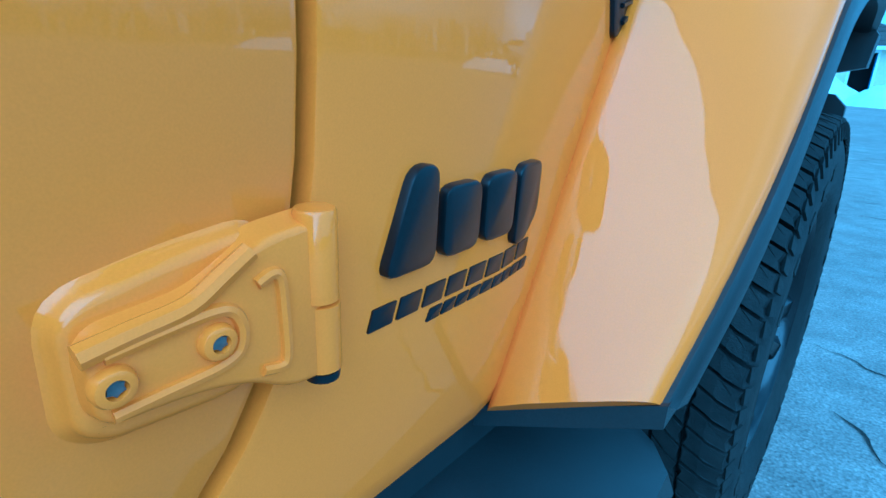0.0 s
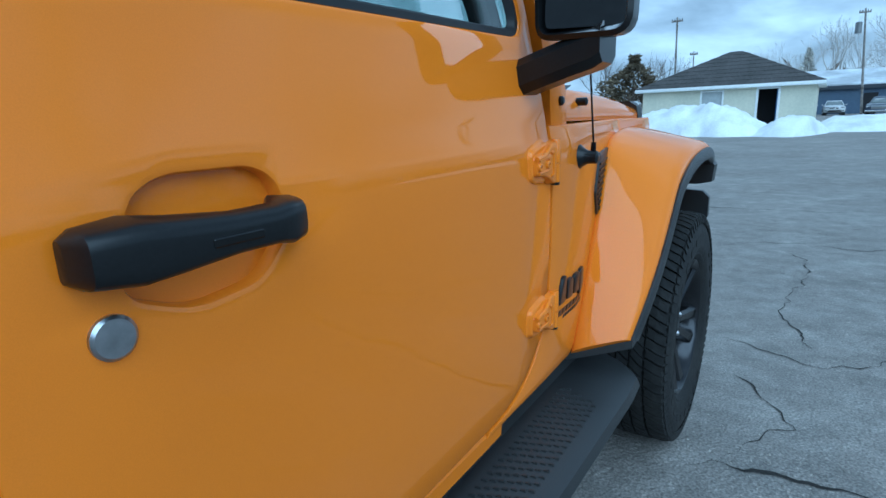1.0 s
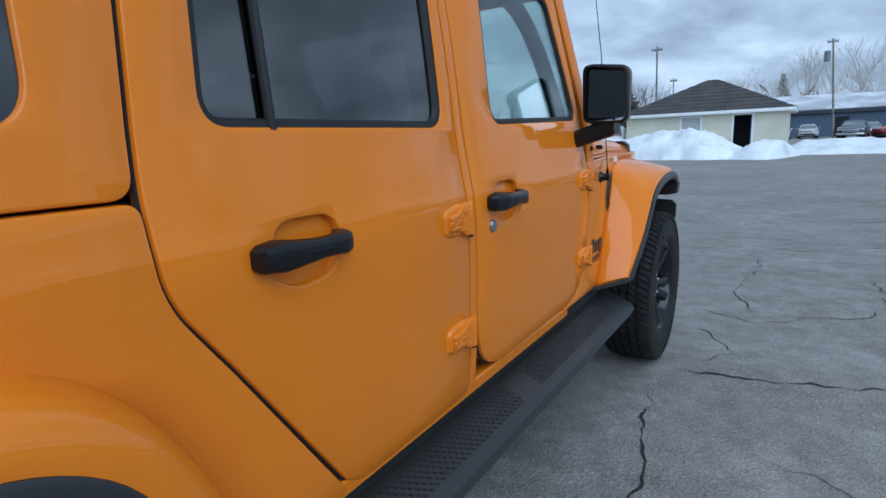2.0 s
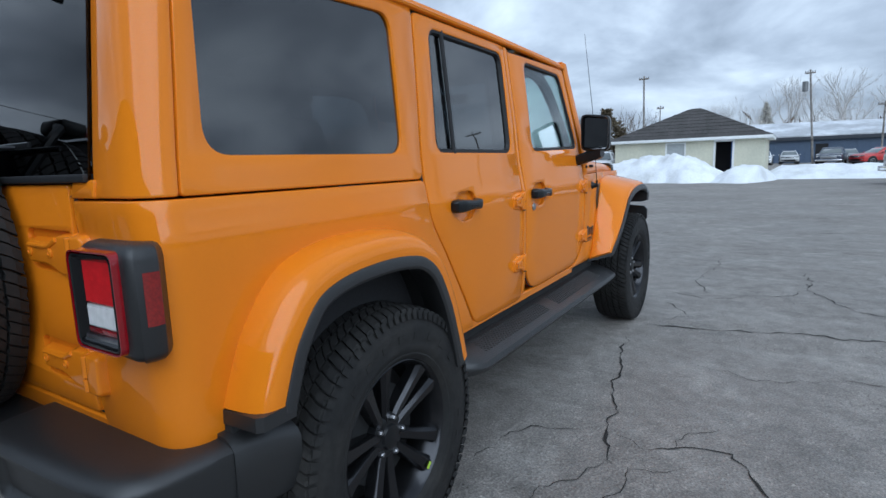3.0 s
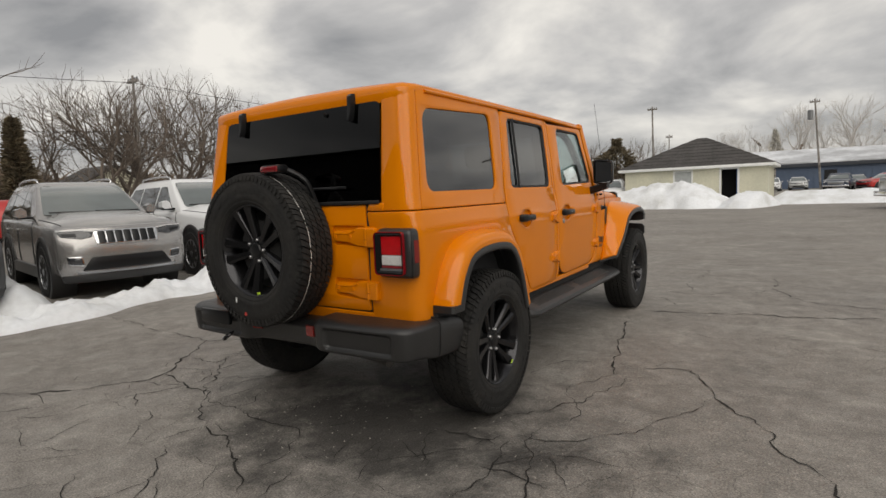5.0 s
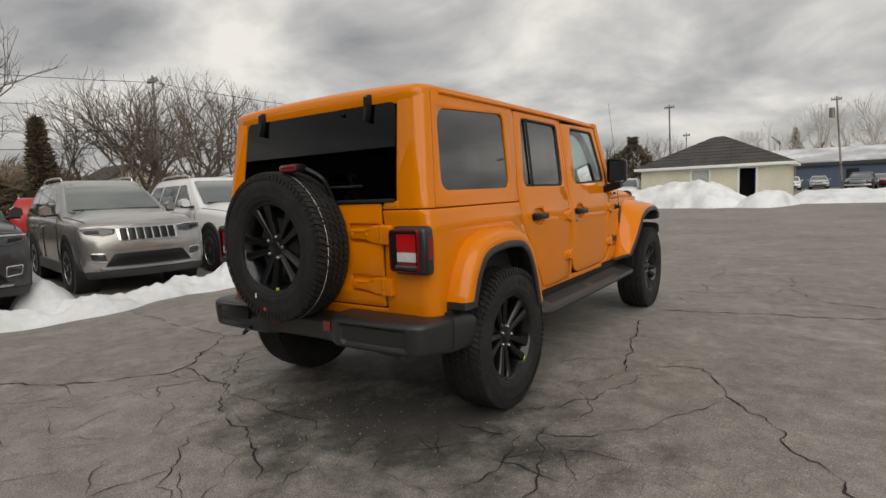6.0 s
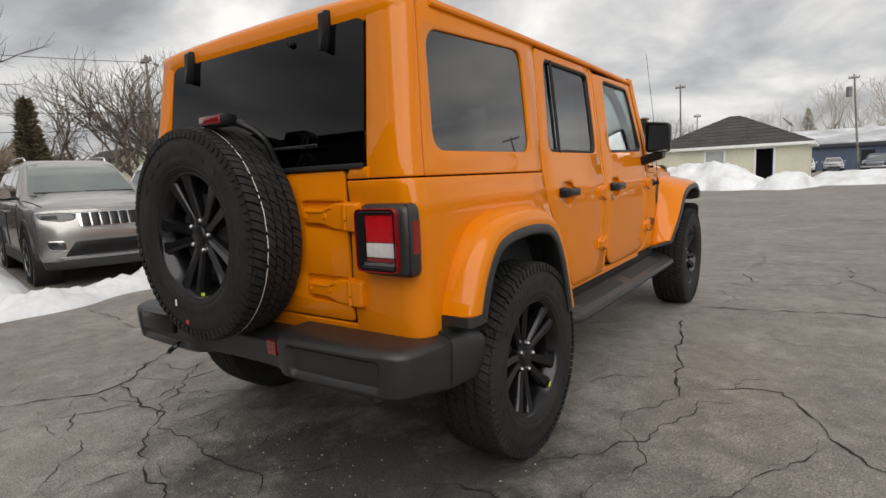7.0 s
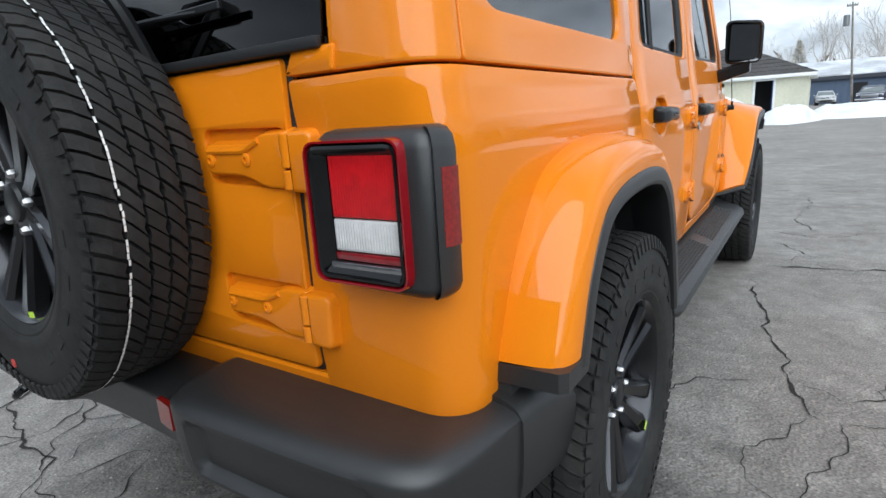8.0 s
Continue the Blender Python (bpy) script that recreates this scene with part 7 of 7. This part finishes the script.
def bare_tree(x, y, height, seed, mat=None, spread=0.55, label="tall bare deciduous tree with fine twigs", trunks=1, levels=6, thick=1.0):
    """A leafless tree: a tapered trunk that forks into limbs, and a crown of fine twigs."""
    r = random.Random(seed)
    t = empty("bare_tree", label, "tree", "bare trees", pose(x, y, 0))
    trunk, crown = bmesh.new(), bmesh.new()

    def aside(d, angle):
        n = d.orthogonal().normalized()
        n.rotate(Matrix.Rotation(r.uniform(0, 2 * math.pi), 3, d))
        return (d * math.cos(angle) + n * math.sin(angle)).normalized()

    def grow(p, d, length, rad, level):
        pts = [Vector(p)]
        dd = Vector(d)
        n = 5 if level < 2 else (4 if level < 4 else 3)
        for _ in range(n):
            dd = (dd + Vector((r.uniform(-1, 1), r.uniform(-1, 1), r.uniform(-0.5, 0.9))) * (0.10 if level == 0 else 0.17)).normalized()
            pts.append(pts[-1] + dd * length / n)
        tube(trunk if level < 2 else crown, pts, rad, 8 if level < 2 else (5 if level < 4 else 3), rad * (0.72 if level < levels else 0.4))
        if level >= levels:
            return
        forks = r.choice((2, 3)) if level < 2 else 2
        for k in range(forks):
            nd = aside(dd, r.uniform(0.35, 0.85) * spread + (0.10 if k else 0.0))
            nd = (nd + Vector((0, 0, 0.12))).normalized()
            grow(pts[-1], nd, length * r.uniform(0.70, 0.90), rad * (0.70 if k == 0 else 0.58), level + 1)
        for k in range(1 if level < 1 else r.choice((1, 2, 3))):
            i = r.randint(2 if level == 0 else 1, n - 1)
            grow(pts[i], aside(dd, r.uniform(0.7, 1.2)), length * r.uniform(0.42, 0.62), rad * 0.36, min(levels, level + 2))
    for k in range(trunks):
        a = 2 * math.pi * k / trunks + seed
        lean = 0.0 if trunks == 1 else 0.30
        root = Vector((0.18 * math.cos(a), 0.18 * math.sin(a), -0.05)) if trunks > 1 else Vector((0, 0, -0.05))
        grow(root, Vector((lean * math.cos(a), lean * math.sin(a), 1)).normalized(), height * 0.27, height * 0.0165 * thick, 0)
    # the grown shape is brought to the tree's true height
    k = height / max(v.co.z for v in crown.verts)
    for b in (trunk, crown):
        bmesh.ops.scale(b, vec=(k, k, k), verts=b.verts[:])
    part("trunk", trunk, mat or BARK, t)
    part("crown", crown, mat or BARK, t, smooth=0)
    return t


for k, (x, y, h, tr) in enumerate(((-26, 11.0, 8.0, 2), (-26.4, 12.1, 8.3, 1), (-26.2, 14.0, 8.7, 2), (-26, 15.0, 8.6, 1), (-27.5, 17.4, 8.2, 2), (-28, 8.8, 7.2, 1), (-29, 10.1, 7.8, 1), (-25.5, 5.4, 9.3, 1), (-29, 13.2, 8.6, 1), (-30, 16.4, 8.8, 2), (-26, 2.6, 9.0, 1), (-22, -0.5, 8.6, 1), (-29, 21.0, 9.0, 1))):
    bare_tree(x, y, h, 21 + k, trunks=tr, levels=6, thick=1.0, spread=0.80)
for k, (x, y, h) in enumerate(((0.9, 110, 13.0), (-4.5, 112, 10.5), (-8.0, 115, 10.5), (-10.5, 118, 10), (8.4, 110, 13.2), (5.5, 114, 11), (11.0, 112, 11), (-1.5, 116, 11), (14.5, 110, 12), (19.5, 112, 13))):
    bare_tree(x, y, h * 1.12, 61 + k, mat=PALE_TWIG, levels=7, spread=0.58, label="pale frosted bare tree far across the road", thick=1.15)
for k, (x, y, h) in enumerate(((-9.6, 47, 5.2), (-13.5, 49, 5.0), (-15.5, 52, 5.4))):
    bare_tree(x, y, h * 1.1, 91 + k, levels=4, spread=0.6, label="bare brown shrub beside the evergreen", trunks=3, thick=0.6)


BROWN_NEEDLE = material("dry_brown_foliage", (0.115, 0.088, 0.06), rough=0.9, grain=0.4, grain_scale=3, random=0.4)


def evergreen(x, y, height, width, seed, label, cone=1.0, n=2600, mat=None):
    """An evergreen of many short needle sprays round a trunk."""
    r = random.Random(seed)
    t = empty("evergreen", label, "tree", "evergreens", pose(x, y, 0))
    bm = bmesh.new()
    tube(bm, [(0, 0, -0.05), (0, 0, height * 0.9)], 0.16, 8, 0.03)
    part("trunk", bm, BARK, t)
    bm = bmesh.new()
    for _ in range(n):
        z = height * (0.06 + 0.94 * r.random() ** 1.1)
        f = z / height
        rad = width / 2 * ((1 - f) ** (0.8 if cone > 0.9 else 0.45) if cone > 0.5 else max(0.1, 1 - abs(2 * f - 0.8) ** 2.2)) * (0.55 + 0.5 * r.random())
        a = r.uniform(0, 2 * math.pi)
        rad *= 1 + 0.35 * math.sin(3 * a + z * 2.1 + seed)
        c_ = Vector((rad * math.cos(a), rad * math.sin(a), z))
        d = Vector((math.cos(a) + r.uniform(-0.6, 0.6), math.sin(a) + r.uniform(-0.6, 0.6), r.uniform(-0.3, 0.7))).normalized() * r.uniform(0.18, 0.42)
        w = d.cross(Vector((r.uniform(-1, 1), r.uniform(-1, 1), r.uniform(-1, 1)))).normalized() * r.uniform(0.05, 0.11)
        v = [bm.verts.new(c_ - d * 0.4 - w), bm.verts.new(c_ - d * 0.4 + w), bm.verts.new(c_ + d + w * 0.2), bm.verts.new(c_ + d * 0.3 + w.cross(d).normalized() * 0.06)]
        bm.faces.new((v[0], v[1], v[3])); bm.faces.new((v[1], v[2], v[3])); bm.faces.new((v[2], v[0], v[3])); bm.faces.new((v[0], v[2], v[1]))
    part("crown", bm, mat or NEEDLE, t, smooth=0)


evergreen(-12.0, 48, 5.4, 4.6, 3, "bushy brown-green evergreen behind the shed", 0.0, 3600)
evergreen(-26.0, 7.2, 5.15, 1.5, 5, "narrow brown-green evergreen among bare trees", 1.0, 3800)
evergreen(-26.5, 4.9, 3.1, 3.6, 6, "dry brown overgrown hedge", 0.0, 2600, BROWN_NEEDLE)
evergreen(-26.0, 2.1, 3.0, 3.6, 7, "dry brown overgrown hedge", 0.0, 2600, BROWN_NEEDLE)
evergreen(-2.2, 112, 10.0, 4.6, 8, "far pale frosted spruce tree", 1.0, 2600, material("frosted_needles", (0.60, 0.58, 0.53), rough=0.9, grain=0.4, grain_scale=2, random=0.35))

# distant woods all round the lot
bm = bmesh.new()
wr_ = random.Random(77)
for n_ in range(16500):
    a = wr_.uniform(0, 2 * math.pi) if n_ % 4 == 0 else wr_.uniform(0.70, 0.98) * math.pi
    left = math.pi * 0.62 < a < math.pi * 1.15 or math.cos(a) > 0.45
    R = wr_.uniform(44, 84) if left else wr_.uniform(125, 190)
    x, y = R * math.cos(a), R * math.sin(a)
    h = (wr_.uniform(1.6, 5.0) if left else wr_.uniform(3.6, 9.6)) * (1 + 0.18 * math.sin(a * 9) + 0.16 * math.sin(a * 31 + 1)) * (R / 64 if left else 0.8)
    w = wr_.uniform(0.03, 0.10) * (1 if left else 5)
    ln = wr_.uniform(-0.6, 0.6)
    base = [bm.verts.new((x + w * math.cos(k * 2.09), y + w * math.sin(k * 2.09), -0.1)) for k in range(3)]
    tip = bm.verts.new((x + ln, y + ln * 0.7, h))
    for k in range(3):
        bm.faces.new((base[k - 1], base[k], tip))
    # side twigs
    for _ in range(4 if left else 2):
        f = wr_.uniform(0.25, 0.9); th = wr_.uniform(0, 6.28); q = wr_.uniform(0.5, 1.5) * (1 if left else 1.8)
        b0 = Vector((x + ln * f, y + ln * 0.7 * f, h * f)); t0 = b0 + Vector((math.cos(th) * q, math.sin(th) * q, q * wr_.uniform(0.3, 1.2)))
        ww = w * wr_.uniform(0.7, 1.3)
        vv = [bm.verts.new(b0 + Vector((ww, 0, -ww))), bm.verts.new(b0 + Vector((-ww, ww, 0))), bm.verts.new(b0 + Vector((0, -ww, ww))), bm.verts.new(t0)]
        bm.faces.new((vv[0], vv[1], vv[3])); bm.faces.new((vv[1], vv[2], vv[3])); bm.faces.new((vv[2], vv[0], vv[3]))
tagged(link_mesh("far_woods", bm, WOODS, smooth=0), "distant brown winter woods round the lot", "woods", kind="stuff")


# a small house far behind the parked cars
house = empty("house", "small cream gabled house far behind the parked cars", "house")
bm = bmesh.new()
loft(bm, [[(x, y, z) for y, z in ((15.2, 0), (15.2, 2.7), (17.8, 4.1), (20.4, 2.7), (20.4, 0))] for x in (-44.0, -39.5)])
part("wall", bm, SIDING, house, smooth=0)
for s in (1, -1):
    bm = bmesh.new()
    loft(bm, [[(x, 17.8 + s * a, z) for a, z in ((0.0, 4.12), (2.9, 2.55), (2.9, 2.69), (0.0, 4.28))] for x in (-44.3, -39.2)])
    part("roof", bm, SHINGLE, house, smooth=0)
